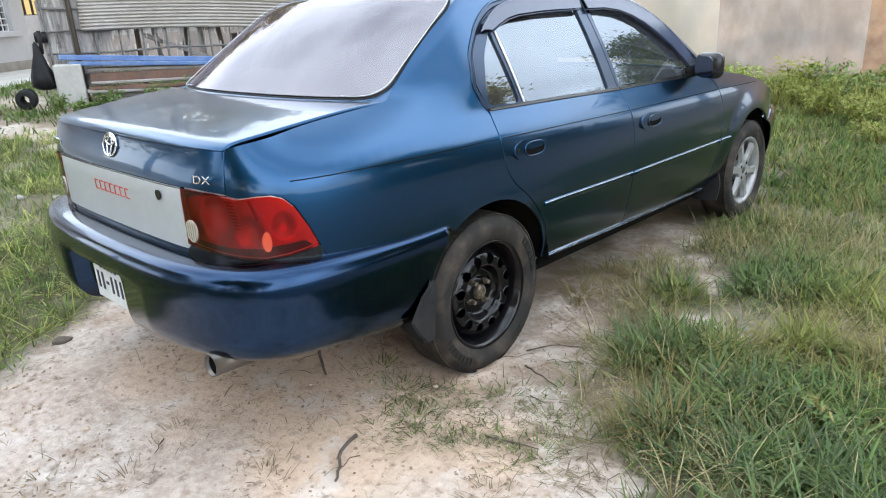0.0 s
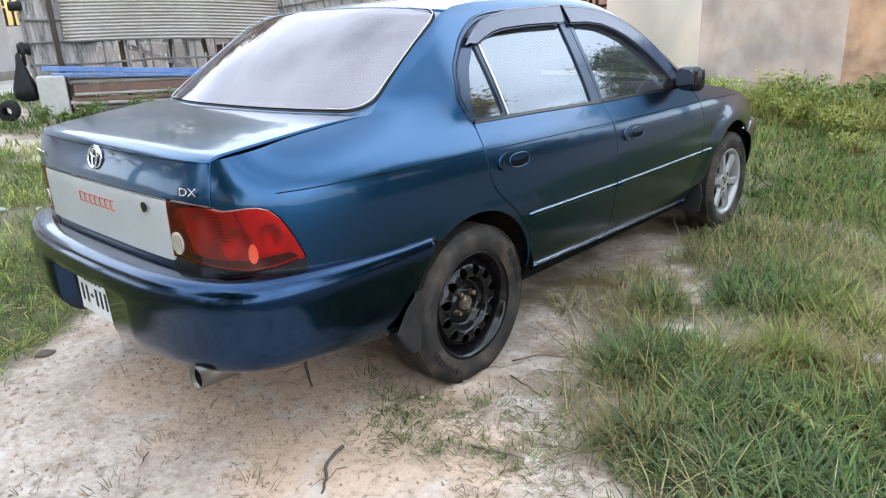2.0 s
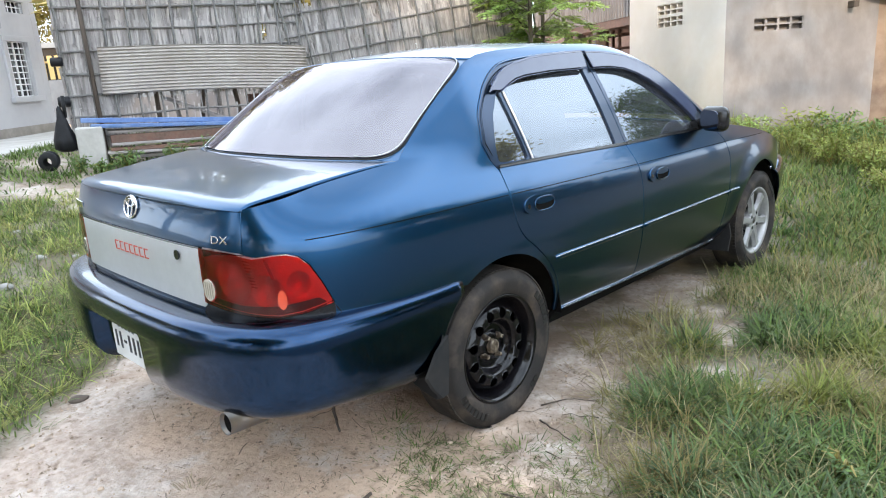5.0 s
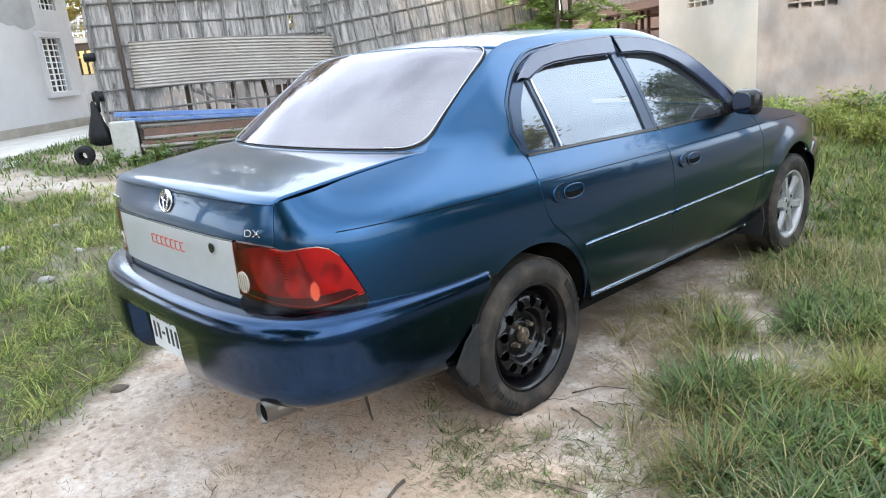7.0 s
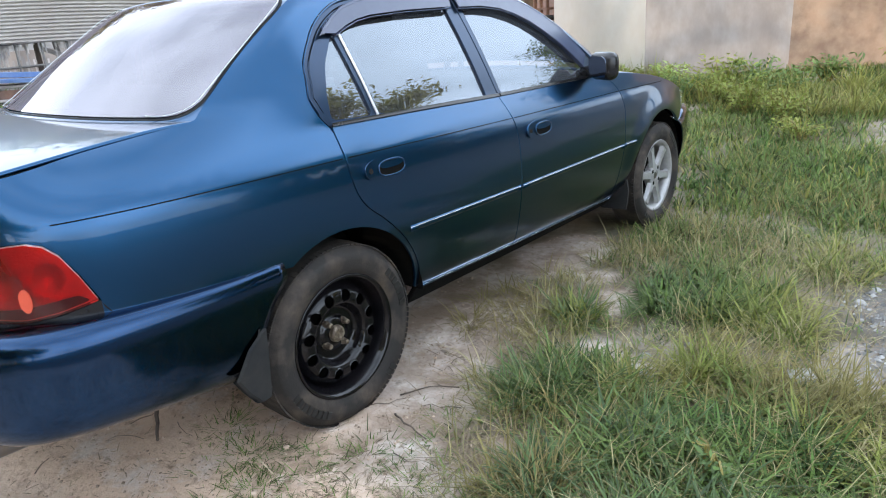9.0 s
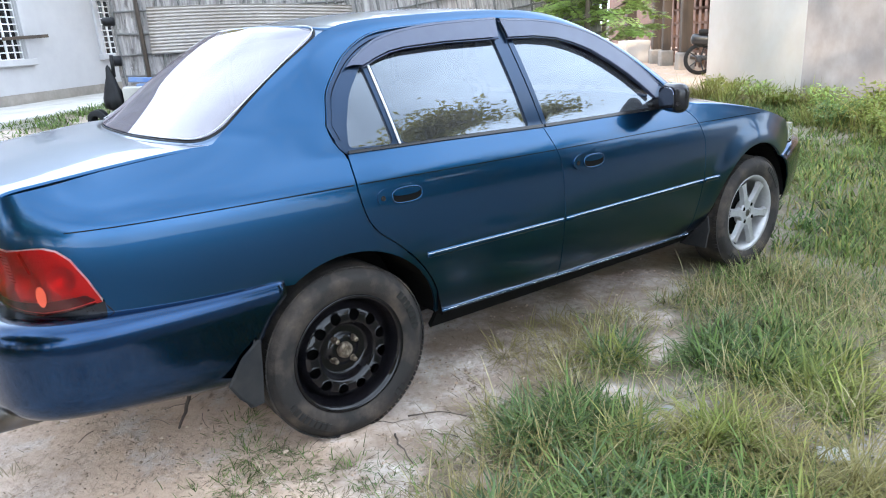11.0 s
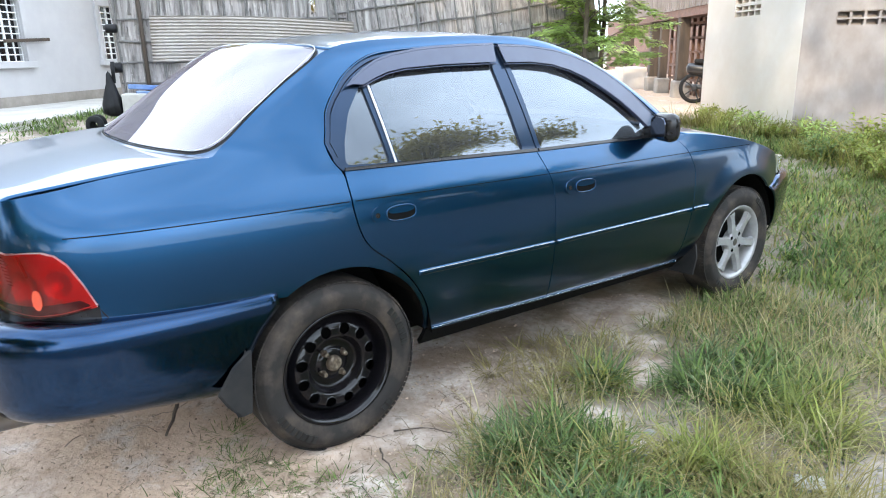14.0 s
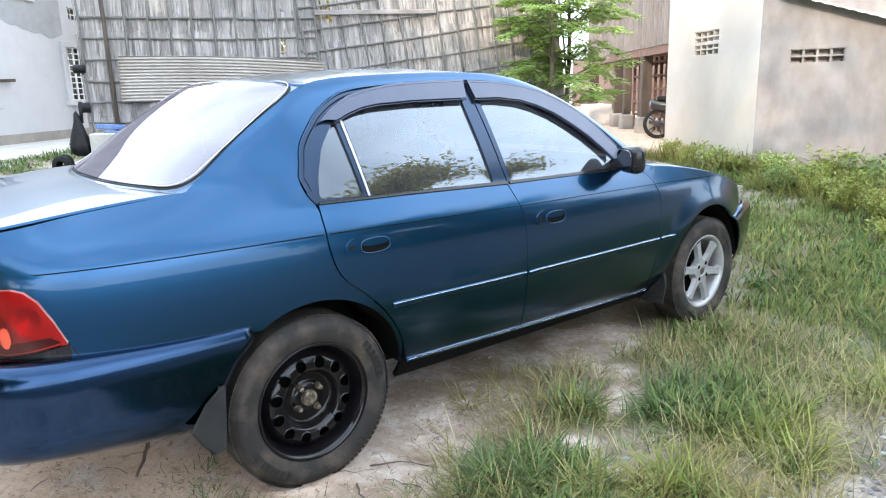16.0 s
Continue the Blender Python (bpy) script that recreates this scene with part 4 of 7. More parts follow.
corrugated("iron_sheet", 2.62, 0.58, 0.040, 0.007, SHEET_METAL, plan_pose(FENCE_A, FENCE_B, 0.42, 0.12, 1.27) @ pose(0, 0, 0, 0, 2.2, 0), label="weathered corrugated iron sheet leaning on the thatched fence", category="iron sheet", sag=0.03)

# ---- the car ----
car = thing("car", "dark teal-blue saloon car with silver boot panel on sandy ground", "car")


def us(points):
    """Side-view places (y, z) as places (u, z) on the skin."""
    return [(u_of_y(y), z) for y, z in points]


def arc(cy, cz, r, a0, a1, n=16, squash=1.0):
    return [(cy + r * math.cos(radians(a0 + (a1 - a0) * i / n)), cz + r * squash * math.sin(radians(a0 + (a1 - a0) * i / n))) for i in range(n + 1)]


REAR_GAP = curve_through([(0.097, 0.957), (0.094, 0.884), (0.096, 0.829), (0.116, 0.749), (0.152, 0.695), (0.215, 0.643), (0.292, 0.567), (0.352, 0.484), (0.389, 0.404), (0.402, 0.330)], 4)
MID_GAP = curve_through([(0.962, 0.935), (0.986, 0.871), (1.012, 0.776), (1.019, 0.634), (1.021, 0.536), (1.030, 0.40), (1.043, 0.292)], 4)
FRONT_GAP = curve_through([(1.815, 0.925), (1.872, 0.901), (1.924, 0.858), (1.962, 0.794), (1.982, 0.736), (1.984, 0.565), (1.975, 0.262)], 4)
FRAME_LINE = curve_through([(y, FRAME_Z(y)) for y in (0.052, 0.065, 0.08, 0.105, 0.131, 0.16, 0.195, 0.245, 0.304, 0.37, 0.454, 0.55, 0.65, 0.76, 0.873, 0.95, 1.05, 1.172, 1.28, 1.387, 1.48, 1.57, 1.67, 1.766, 1.815)], 4)
ROOF_LINE = [(y, ROOF_Z(y)) for y in steps(0.166, 1.90, 30)]
REAR_ARCH = arc(0.03, 0.29, 0.362, 6, 122, 18)
FRONT_ARCH = arc(2.462, 0.295, 0.375, 178, 46, 20)
LAMP = [(0.476, 0.854), (0.56, 0.853), (0.63, 0.848), (0.685, 0.836), (0.74, 0.840), (0.78, 0.839), (0.812, 0.828), (0.841, 0.801), (0.872, 0.745), (0.900, 0.680), (0.81, 0.664), (0.744, 0.659), (0.658, 0.668), (0.552, 0.679), (0.474, 0.688)]


LAMP_BOWLS = [(0.603, 0.772, 0.066, 0.070, 0.032), (0.708, 0.735, 0.044, 0.050, 0.022), (0.806, 0.748, 0.034, 0.037, 0.020)]


def lamp_inner(u, z):
    """The lamp's reflector, behind the body's skin: round bowls in a shallow plate."""
    x, y, nx, ny = plan_at(u)
    d = inset(u, z) + 0.010
    for cu, cz, ru, rz, deep in LAMP_BOWLS:
        k = ((u - cu) / ru) ** 2 + ((z - cz) / rz) ** 2
        if k < 1:
            d += deep * (1 - k)
    return (x - nx * d, y - ny * d, z)


def shifted(points, dy, dz=0.0):
    return [(y + dy, z + dz) for y, z in points]


def strip(name, line, half, depth, mat, parent, side):
    """A rounded moulding along places (u, z) of the skin."""
    verts, faces, n = [], [], 7
    for u, z in line:
        p = Vector(skin_point(u, z))
        nx, ny = plan_at(u)[2:]
        for k in range(n):
            t = math.pi * (k / (n - 1) - 0.5)
            verts.append((side * (p.x + nx * depth * math.cos(t)), p.y + ny * depth * math.cos(t), z + half * math.sin(t)))
    for i in range(len(line) - 1):
        for k in range(n - 1):
            a = i * n + k
            faces.append((a, a + n, a + n + 1, a + 1) if side > 0 else (a, a + 1, a + n + 1, a + n))
    for i in (0, len(line) - 1):
        faces.append(tuple(range(i * n, i * n + n)))
    return mesh_object(name, verts, faces, mat, parent, "", True)


def build_side(side):
    # quarter panel, rear pillar, roof rail and front pillar are one pressing
    lamp_back = [(u, z + 0.004) for u, z in LAMP[3:6]] + [(u + 0.003, z + 0.003) for u, z in LAMP[6:9]] + [(LAMP[9][0] + 0.005, LAMP[9][1])]
    gap_u = u_of_x(0.6505)
    tail_top = [(gap_u, 0.846), (gap_u, 0.90), (gap_u, 0.94), (gap_u, 0.972)]
    shoulder = [(u_of_y(y), GAP_Z(y) - 0.003) for y in steps(-0.84, -0.33, 14)]
    glass_edge = [(u_of_y(y), ROOF_Z(y)) for y in steps(-0.30, 0.13, 12)]
    outline = tail_top + shoulder + glass_edge + us(ROOF_LINE) + us([(1.90, 0.945), (1.84, 0.925)]) + us(FRAME_LINE[::-1]) + us([(0.056, 1.022), (0.064, 0.996), (0.076, 0.975), (0.089, 0.960)]) + us(REAR_GAP[1:])
    outline += us(REAR_ARCH) + us([(-0.20, 0.600), (-0.35, 0.607), (-0.50, 0.615), (-0.60, 0.625)]) + [(0.95, 0.634), (0.905, 0.645)] + [(u, z) for u, z in lamp_back[::-1]]
    outline = [p for i, p in enumerate(outline) if i == 0 or math.hypot(p[0] - outline[i - 1][0], p[1] - outline[i - 1][1]) > 0.004]
    folds = [[(u_of_y(y), crease_z(y) + h) for y in steps(a, b, int((b - a) / 0.02))] for a, b in ((-0.80, 2.78),) for h in (-0.011, 0.0, 0.011)]
    skin("quarter_panel", outline, skin_point, PAINT, car, 0.03, 0.016, side, lines=folds)
    # doors
    g = 0.006
    rear_door = shifted(REAR_GAP, g) + shifted(MID_GAP[::-1], -g * 0.5)
    door = skin("rear_door", us(rear_door), skin_point, PAINT, car, 0.035, 0.016, side, lines=folds)
    front_door = shifted(MID_GAP, g * 0.5) + shifted(FRONT_GAP[::-1], -g * 0.5)
    door2 = skin("front_door", us(front_door), skin_point, PAINT, car, 0.035, 0.016, side, lines=folds)
    fender_top = [p for p in FENDER_TOP if p[0] <= 2.801]
    fender = shifted(FRONT_GAP[3:], g * 0.5) + [(2.08, 0.275)] + FRONT_ARCH + [(2.80, 0.59), (2.84, 0.61), (2.84, 0.68)] + fender_top[::-1]
    skin("front_fender", us(fender), skin_point, PAINT, car, 0.035, 0.016, side, lines=folds)
    # sill in near-black: the shade below the doors is put into its colour
    skin("sill", us([(0.40, 0.322), (1.2, 0.282), (2.09, 0.262), (2.09, 0.20), (1.2, 0.215), (0.41, 0.235)]), skin_point, UNDER_SHADE, car, 0.05, 0.02, side)
    strip("sill_strip", [(u_of_y(0.41 + 1.62 * i / 24), 0.322 - 0.066 * i / 24) for i in range(25)], 0.006, 0.006, PAINT, car, side)
    strip("sill_line", [(u_of_y(0.42 + 1.60 * i / 24), 0.3255 - 0.066 * i / 24) for i in range(25)], 0.0010, 0.0068, CHROME, car, side)
    # crease line along the flank: a raised near-black strip draws the groove's shade
    for a, b, za, zb, own in ((-0.745, 0.085, 0.8735, 0.8655, car), (0.108, 0.985, 0.865, 0.8495, door), (0.997, 1.935, 0.849, 0.838, door2), (1.945, 2.5, 0.838, 0.822, car)):
        line = [(u_of_y(a + (b - a) * i / 24), za + (zb - za) * i / 24) for i in range(25)]
        skin("body_crease", line + [(u, z - 0.0028) for u, z in line[::-1]], skin_point, UNDER_SHADE, own, 0.03, 0.001, side, lift=0.0022)
    # rubbing strips
    for a, b, za, zb, own in ((0.337, 1.010, 0.577, 0.566, door), (1.030, 1.972, 0.5655, 0.5585, door2), (1.995, 2.105, 0.5585, 0.5575, car)):
        line = [(u_of_y(a + (b - a) * i / 20), za + (zb - za) * i / 20) for i in range(21)]
        moulding = strip("rubbing_strip", [(u, z - 0.004) for u, z in line], 0.011, 0.005, PAINT, own, side)
        # thin silver line along the strip's upper part
        strip("strip_insert", [(u, z + 0.0015) for u, z in line], 0.0015, 0.0058, SILVER, own, side)
    # door handles: a near-black patch paints the shade of the cup, with a pull flap
    for own, cy, cz in ((door, 0.250, 0.806), (door2, 1.165, 0.780)):
        oval = [(u_of_y(cy) + 0.092 * math.copysign(abs(math.cos(t)) ** 0.75, math.cos(t)), cz + 0.036 * math.copysign(abs(math.sin(t)) ** 0.75, math.sin(t))) for t in steps(0, 2 * math.pi * 31 / 32, 31)]
        handle = skin("door_handle", oval, skin_point, PAINT, own, 0.010, 0.010, side, lift=0.009)
        cup = [(u_of_y(cy) + 0.020 + (u - u_of_y(cy)) * 0.64, cz + (z - cz) * 0.70 - 0.001) for u, z in oval]
        skin("handle_cup", cup, skin_point, UNDER_SHADE, own, 0.010, 0.004, side, lift=0.0105)
        flap = [(u_of_y(cy) + 0.020 + (u - u_of_y(cy)) * 0.56, cz + 0.0085 + (z - cz) * 0.30) for u, z in oval]
        skin("handle_flap", flap, skin_point, PAINT, own, 0.010, 0.008, side, lift=0.0135)
        ring = [Vector(skin_point(u, z)) for u, z in cup]
        ring = [Vector((side * (p.x + 0.0115), p.y, p.z)) for p in ring]
        part("handle_ring", tube_bm(ring + ring[:1], 0.0028, 6, cap=False), PAINT, own, smooth=True)
        skin("door_lock", [(u_of_y(cy) - 0.072 + 0.009 * math.cos(t), cz + 0.009 * math.sin(t)) for t in steps(0, 5.9, 11)], skin_point, BLACK_TRIM, own, 0.01, 0.003, side, lift=0.0105)
    # window frames, glass
    q_glass = rounded([(0.246, 1.232), (0.168, 1.14), (0.128, 1.05), (0.112, 0.975), (0.285, 0.966)], 0.02)
    r_glass = rounded([(0.277, 1.248), (0.33, 1.272), (0.45, 1.294), (0.64, 1.306), (0.851, 1.307), (0.897, 0.945), (0.314, 0.965)], 0.02)
    f_glass = rounded([(0.944, 1.303), (1.10, 1.299), (1.22, 1.278), (1.335, 1.238), (1.468, 1.168), (1.59, 1.078), (1.71, 0.962), (1.714, 0.937), (0.992, 0.943)], 0.02)
    top = [p for p in FRAME_LINE if p[0] <= 0.875]
    frame_r = [(0.104, 0.956), (0.095, 0.962), (0.082, 0.977), (0.070, 0.998), (0.062, 1.023)] + [(y + 0.003, z - 0.004) for y, z in top] + [(0.903, 1.352), (0.965, 0.939)]
    top2 = [p for p in FRAME_LINE if 0.93 < p[0]]
    frame_f = [(0.972, 0.939), (0.911, 1.350)] + [(y, z - 0.006) for y, z in top2] + [(1.80, 0.930)]
    wf = skin("window_frame", us(frame_r), skin_point, FRAME_BLACK, door, 0.03, 0.016, side, holes=[us(q_glass), us(r_glass)], lift=-0.003)
    rim_r = [(0.070, 0.998), (0.062, 1.023)] + [(y + 0.003, z - 0.004) for y, z in top]
    for k, (own, path, mid) in enumerate(((door, rim_r, (0.55, 1.10)), (door2, [(y, z - 0.006) for y, z in top2], (1.20, 1.00)))):
        strip("frame_bead", us(path), 0.0035, 0.004, PAINT, own, side)
        seam = []
        for y, z in path:
            d = math.hypot(mid[0] - y, mid[1] - z)
            seam.append((y + (mid[0] - y) * 0.019 / d, z + (mid[1] - z) * 0.019 / d))
        strip("frame_seam", us(seam), 0.0022, 0.0012, UNDER_SHADE, own, side)
    wf2 = skin("window_frame", us(frame_f), skin_point, FRAME_BLACK, door2, 0.03, 0.016, side, holes=[us(f_glass)], lift=-0.003)
    for own, g_, nm in ((door, q_glass, "quarter_glass"), (door, r_glass, "window_glass"), (door2, f_glass, "window_glass")):
        ob = skin(nm, us(g_), skin_point, GLASS_SIDE, own, 0.06, 0.0, side, lift=-0.012)
        ob.visible_shadow = False
    skin("divider_bar", us([(0.263, 1.246), (0.271, 1.246), (0.308, 0.963), (0.300, 0.965)]), skin_point, SILVER, door, 0.03, 0.008, side, lift=0.002)
    skin("belt_moulding", us([(0.105, 0.966), (0.5, 0.960), (0.962, 0.947), (0.964, 0.936), (0.5, 0.949), (0.103, 0.956)]), skin_point, BLACK_TRIM, door, 0.04, 0.008, side, lift=0.006)
    skin("belt_moulding", us([(0.972, 0.947), (1.4, 0.942), (1.78, 0.936), (1.78, 0.926), (1.4, 0.931), (0.974, 0.936)]), skin_point, BLACK_TRIM, door2, 0.04, 0.008, side, lift=0.006)
    # rain visors over the windows
    low = [(0.175, 1.215), (0.205, 1.222), (0.245, 1.219), (0.30, 1.240), (0.36, 1.258), (0.43, 1.268), (0.60, 1.276), (0.868, 1.278)]
    high = [(0.885, 1.350), (0.75, 1.347), (0.60, 1.342), (0.50, 1.334), (0.40, 1.320), (0.32, 1.300), (0.26, 1.272), (0.21, 1.242)]
    visor = skin("rain_visor", us(low + high), skin_point, VISOR, door, 0.025, 0.007, side, lift=0.016)
    strip("visor_edge", us(high), 0.005, 0.0195, VISOR, visor, side)
    strip("visor_edge", us(low[2:]), 0.003, 0.0185, VISOR, visor, side)
    low = [(0.918, 1.275), (1.05, 1.274), (1.171, 1.260), (1.26, 1.236), (1.352, 1.200), (1.44, 1.150), (1.527, 1.093), (1.60, 1.035), (1.66, 0.982)]
    high = [(1.715, 1.030), (1.65, 1.092), (1.564, 1.166), (1.48, 1.221), (1.400, 1.262), (1.30, 1.298), (1.20, 1.322), (1.05, 1.340), (0.905, 1.345)]
    visor = skin("rain_visor", us(low + high), skin_point, VISOR, door2, 0.025, 0.007, side, lift=0.016)
    strip("visor_edge", us(high), 0.005, 0.0195, VISOR, visor, side)
    strip("visor_edge", us(low), 0.003, 0.0185, VISOR, visor, side)
    # door mirror
    mirror = part("door_mirror", box_bm(0.156, 0.080, 0.126, bevel=0.038, segments=5, m=pose(0.888 * side, 1.654, 0.985, 0, 0, -24 * side)), BLACK_TRIM, door2, "black plastic door mirror", angle=40)
    mg = bmesh.new()
    face = mg.faces.new([mg.verts.new((0.063 * math.copysign(abs(math.cos(t)) ** 0.55, math.cos(t)), 0, 0.046 * math.copysign(abs(math.sin(t)) ** 0.55, math.sin(t)))) for t in steps(0, 2 * math.pi * 31 / 32, 31)])
    ext = bmesh.ops.extrude_face_region(mg, geom=[face])
    bmesh.ops.translate(mg, vec=(0, -0.004, 0), verts=[v for v in ext["geom"] if isinstance(v, bmesh.types.BMVert)])
    bmesh.ops.recalc_face_normals(mg, faces=mg.faces[:])
    bmesh.ops.transform(mg, matrix=pose(0.876 * side, 1.6155, 0.985, 3, 0, -25 * side), verts=mg.verts)
    part("mirror_glass", mg, MIRROR, door2)
    part("mirror_arm", box_bm(0.13, 0.06, 0.06, bevel=0.015, m=pose(0.79 * side, 1.70, 0.955, 0, -15 * side, 0)), BLACK_TRIM, door2, angle=40)
    # rear lamp: a silvered reflector with three bowls behind a red lens
    lamp = skin("rear_lamp", LAMP, lamp_inner, REFLECTOR, car, 0.010, 0.012, side, "red rear lamp with clear and orange round chambers")

    def disc(cu, cz, ru, rz, n=20):
        return [(cu + ru * math.cos(t), cz + rz * math.sin(t)) for t in steps(0, 2 * math.pi * (n - 1) / n, n - 1)]
    skin("lens", LAMP, skin_point, LENS_RED, lamp, 0.025, 0.005, side, "clear red plastic lens", lift=0.005)
    skin("reversing_light", disc(0.508, 0.732, 0.027, 0.034), skin_point, TAIL_CLEAR, lamp, 0.010, 0.006, side, lift=0.009)
    for k in range(5):
        skin("light_rib", rounded([(0.486 + 0.010 * k, 0.757), (0.489 + 0.010 * k, 0.757), (0.489 + 0.010 * k, 0.706), (0.486 + 0.010 * k, 0.706)], 0.001, 1), skin_point, GLASS_CLEAR, lamp, 0.02, 0.001, side, lift=0.0105)
    skin("side_reflector", disc(0.756, 0.712, 0.013, 0.029), skin_point, TAIL_AMBER, lamp, 0.008, 0.003, side, lift=0.008)
    for k in range(9):
        skin("lens_rib", rounded([(0.652 + 0.0026 * k, 0.832 - 0.0095 * k), (0.672 + 0.0022 * k, 0.829 - 0.0095 * k), (0.672 + 0.0022 * k, 0.8255 - 0.0095 * k), (0.652 + 0.0026 * k, 0.8285 - 0.0095 * k)], 0.001, 1), skin_point, TAIL_BRIGHT, lamp, 0.02, 0.002, side, lift=0.0015)
    skin("light_bar", rounded([(0.714, 0.832), (0.722, 0.833), (0.741, 0.775), (0.733, 0.772)], 0.003), skin_point, TAIL_BRIGHT, lamp, 0.01, 0.002, side, lift=0.001)
    for shape in ([(0.50, 0.690), (0.66, 0.672), (0.744, 0.663), (0.81, 0.668), (0.885, 0.682), (0.86, 0.700), (0.75, 0.690), (0.62, 0.694), (0.52, 0.706)], [(0.479, 0.851), (0.60, 0.850), (0.655, 0.843), (0.60, 0.844), (0.53, 0.838), (0.482, 0.826)]):
        skin("dark_mask", rounded(shape, 0.008), skin_point, TAIL_DARK, lamp, 0.015, 0.001, side, lift=-0.007)
    skin("lamp_foot", [(0.470, 0.684), (0.552, 0.675), (0.658, 0.664), (0.744, 0.655), (0.81, 0.660), (0.903, 0.677), (0.925, 0.640), (0.90, 0.60), (0.83, 0.600), (0.60, 0.600), (0.44, 0.61)], skin_point, BLACK_TRIM, car, 0.03, 0.01, side)
    # mud flaps
    flap_bm = bmesh.new()
    wing = [(-0.305, 0.468), (-0.360, 0.425), (-0.412, 0.350), (-0.385, 0.300), (-0.350, 0.258), (-0.322, 0.262), (-0.312, 0.36)]
    flap_bm.faces.new([flap_bm.verts.new((0.8665 * side, y, z)) for y, z in wing])
    prof = [(0.66, 0.40), (0.80, 0.44), (0.855, 0.468), (0.862, 0.36), (0.852, 0.250), (0.78, 0.262), (0.69, 0.292), (0.66, 0.31)]
    front = [flap_bm.verts.new((x * side, -0.318 - (0.465 - z) * 0.16, z)) for x, z in prof]
    flap_bm.faces.new(front)
    ext = bmesh.ops.extrude_face_region(flap_bm, geom=flap_bm.faces[:])
    for v in ext["geom"]:
        if isinstance(v, bmesh.types.BMVert):
            v.co.y -= 0.009
            v.co.x -= 0.006 * side
    bmesh.ops.recalc_face_normals(flap_bm, faces=flap_bm.faces[:])
    part("mud_flap", flap_bm, BLACK_RUBBER, car)
    flap_bm = bmesh.new()
    front = [flap_bm.verts.new((x * side, 2.098 - (0.30 - z) * 0.10, z)) for x, z in [(0.60, 0.30), (0.80, 0.345), (0.815, 0.28), (0.806, 0.185), (0.66, 0.18)]]
    flap_bm.faces.new(front)
    ext = bmesh.ops.extrude_face_region(flap_bm, geom=flap_bm.faces[:])
    for v in ext["geom"]:
        if isinstance(v, bmesh.types.BMVert):
            v.co.y -= 0.012
    bmesh.ops.recalc_face_normals(flap_bm, faces=flap_bm.faces[:])
    part("mud_flap", flap_bm, BLACK_RUBBER, car)
    # headlamp
    skin("headlamp", [(u_of_y(2.81), 0.735), (u_of_y(2.90), 0.712), (u_of_y(3.0), 0.70), (u_of_y(3.12), 0.69), (u_of_y(3.12), 0.62), (u_of_y(2.95), 0.615), (u_of_y(2.87), 0.62)],
         skin_point, HEADLAMP, car, 0.03, 0.02, side, "clear headlamp")
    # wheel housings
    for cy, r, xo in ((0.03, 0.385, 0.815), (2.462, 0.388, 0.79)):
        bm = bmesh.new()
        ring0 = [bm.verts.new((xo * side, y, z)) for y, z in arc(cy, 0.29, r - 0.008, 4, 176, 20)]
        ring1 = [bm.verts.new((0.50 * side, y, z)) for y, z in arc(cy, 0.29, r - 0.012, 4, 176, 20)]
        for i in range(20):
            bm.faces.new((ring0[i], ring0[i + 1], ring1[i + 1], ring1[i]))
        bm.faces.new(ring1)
        part("wheel_housing", bm, UNDER_SHADE, car)


for side in (1, -1):
    build_side(side)


def tail_point(s, z):
    x, y, z = skin_point(abs(s), z)
    return (math.copysign(x, s), y, z)


# boot lid: rear face with badge, top with rounded lip
gap_u = u_of_x(0.6465)
lid_face = [(s * gap_u, z) for s, z in ((-1, 0.851), (-0.9, 0.855))] + [(x, 0.858) for x in steps(-0.55, 0.55, 10)] + [(s * gap_u, z) for s, z in ((0.9, 0.855), (1, 0.851), (1, 0.93), (1, LIP))] + [(s * gap_u, LIP) for s in steps(0.97, -0.97, 20)] + [(-gap_u, LIP), (-gap_u, 0.93)]
lid = skin("boot_lid", lid_face, tail_point, PAINT, car, 0.035, 0.016)
sheet("lid_top", lambda a, b: deck_point(a, b), [math.copysign(1 - (1 - abs(s)) ** 1.3, s) for s in steps(-1, 1, 40)], [0.0, 0.006, 0.014, 0.024, 0.036, 0.05, 0.07, 0.10] + steps(0.14, 0.996, 22), PAINT, lid, rim=0.012)
garnish_u = u_of_x(0.478)
garnish = skin("boot_panel", [(-garnish_u, 0.852), (garnish_u, 0.852), (garnish_u + 0.004, 0.76), (garnish_u, 0.680), (garnish_u - 0.01, 0.672), (-garnish_u + 0.01, 0.672), (-garnish_u, 0.680), (-garnish_u - 0.004, 0.76)],
               tail_point, SILVER, lid, 0.05, 0.012, label="brushed silver boot panel with a red nameplate", lift=0.004)
part("panel_trim", tube_bm([tail_point(s, 0.8545)[:1] + (tail_point(s, 0.8545)[1] - 0.004, 0.8555) for s in steps(-garnish_u, garnish_u, 16)], 0.0026, 6), BLACK_TRIM, lid)
skin("tail_base", [(-0.56, 0.676), (0.56, 0.676), (0.60, 0.60), (-0.60, 0.60)], tail_point, PAINT, car, 0.05, 0.01, lift=-0.004)
# emblem: a plain chrome oval
em = bmesh.new()
for rx, rz, cz in ((0.052, 0.037, 0.0), (0.018, 0.034, 0.0), (0.034, 0.013, 0.014)):
    loop = [Vector((rx * math.cos(t), 0, cz + rz * math.sin(t))) for t in steps(0, 2 * math.pi, 28)]
    tube_bm(loop, 0.0038, 6, bm=em, cap=False)
ey = tail_point(0.0, 0.934)[1]
bmesh.ops.transform(em, matrix=pose(0, ey - 0.004, 0.934, -14), verts=em.verts)
part("emblem", em, CHROME, lid, "chrome oval emblem", smooth=True)
x, y, z = tail_point(0.555, 0.895)
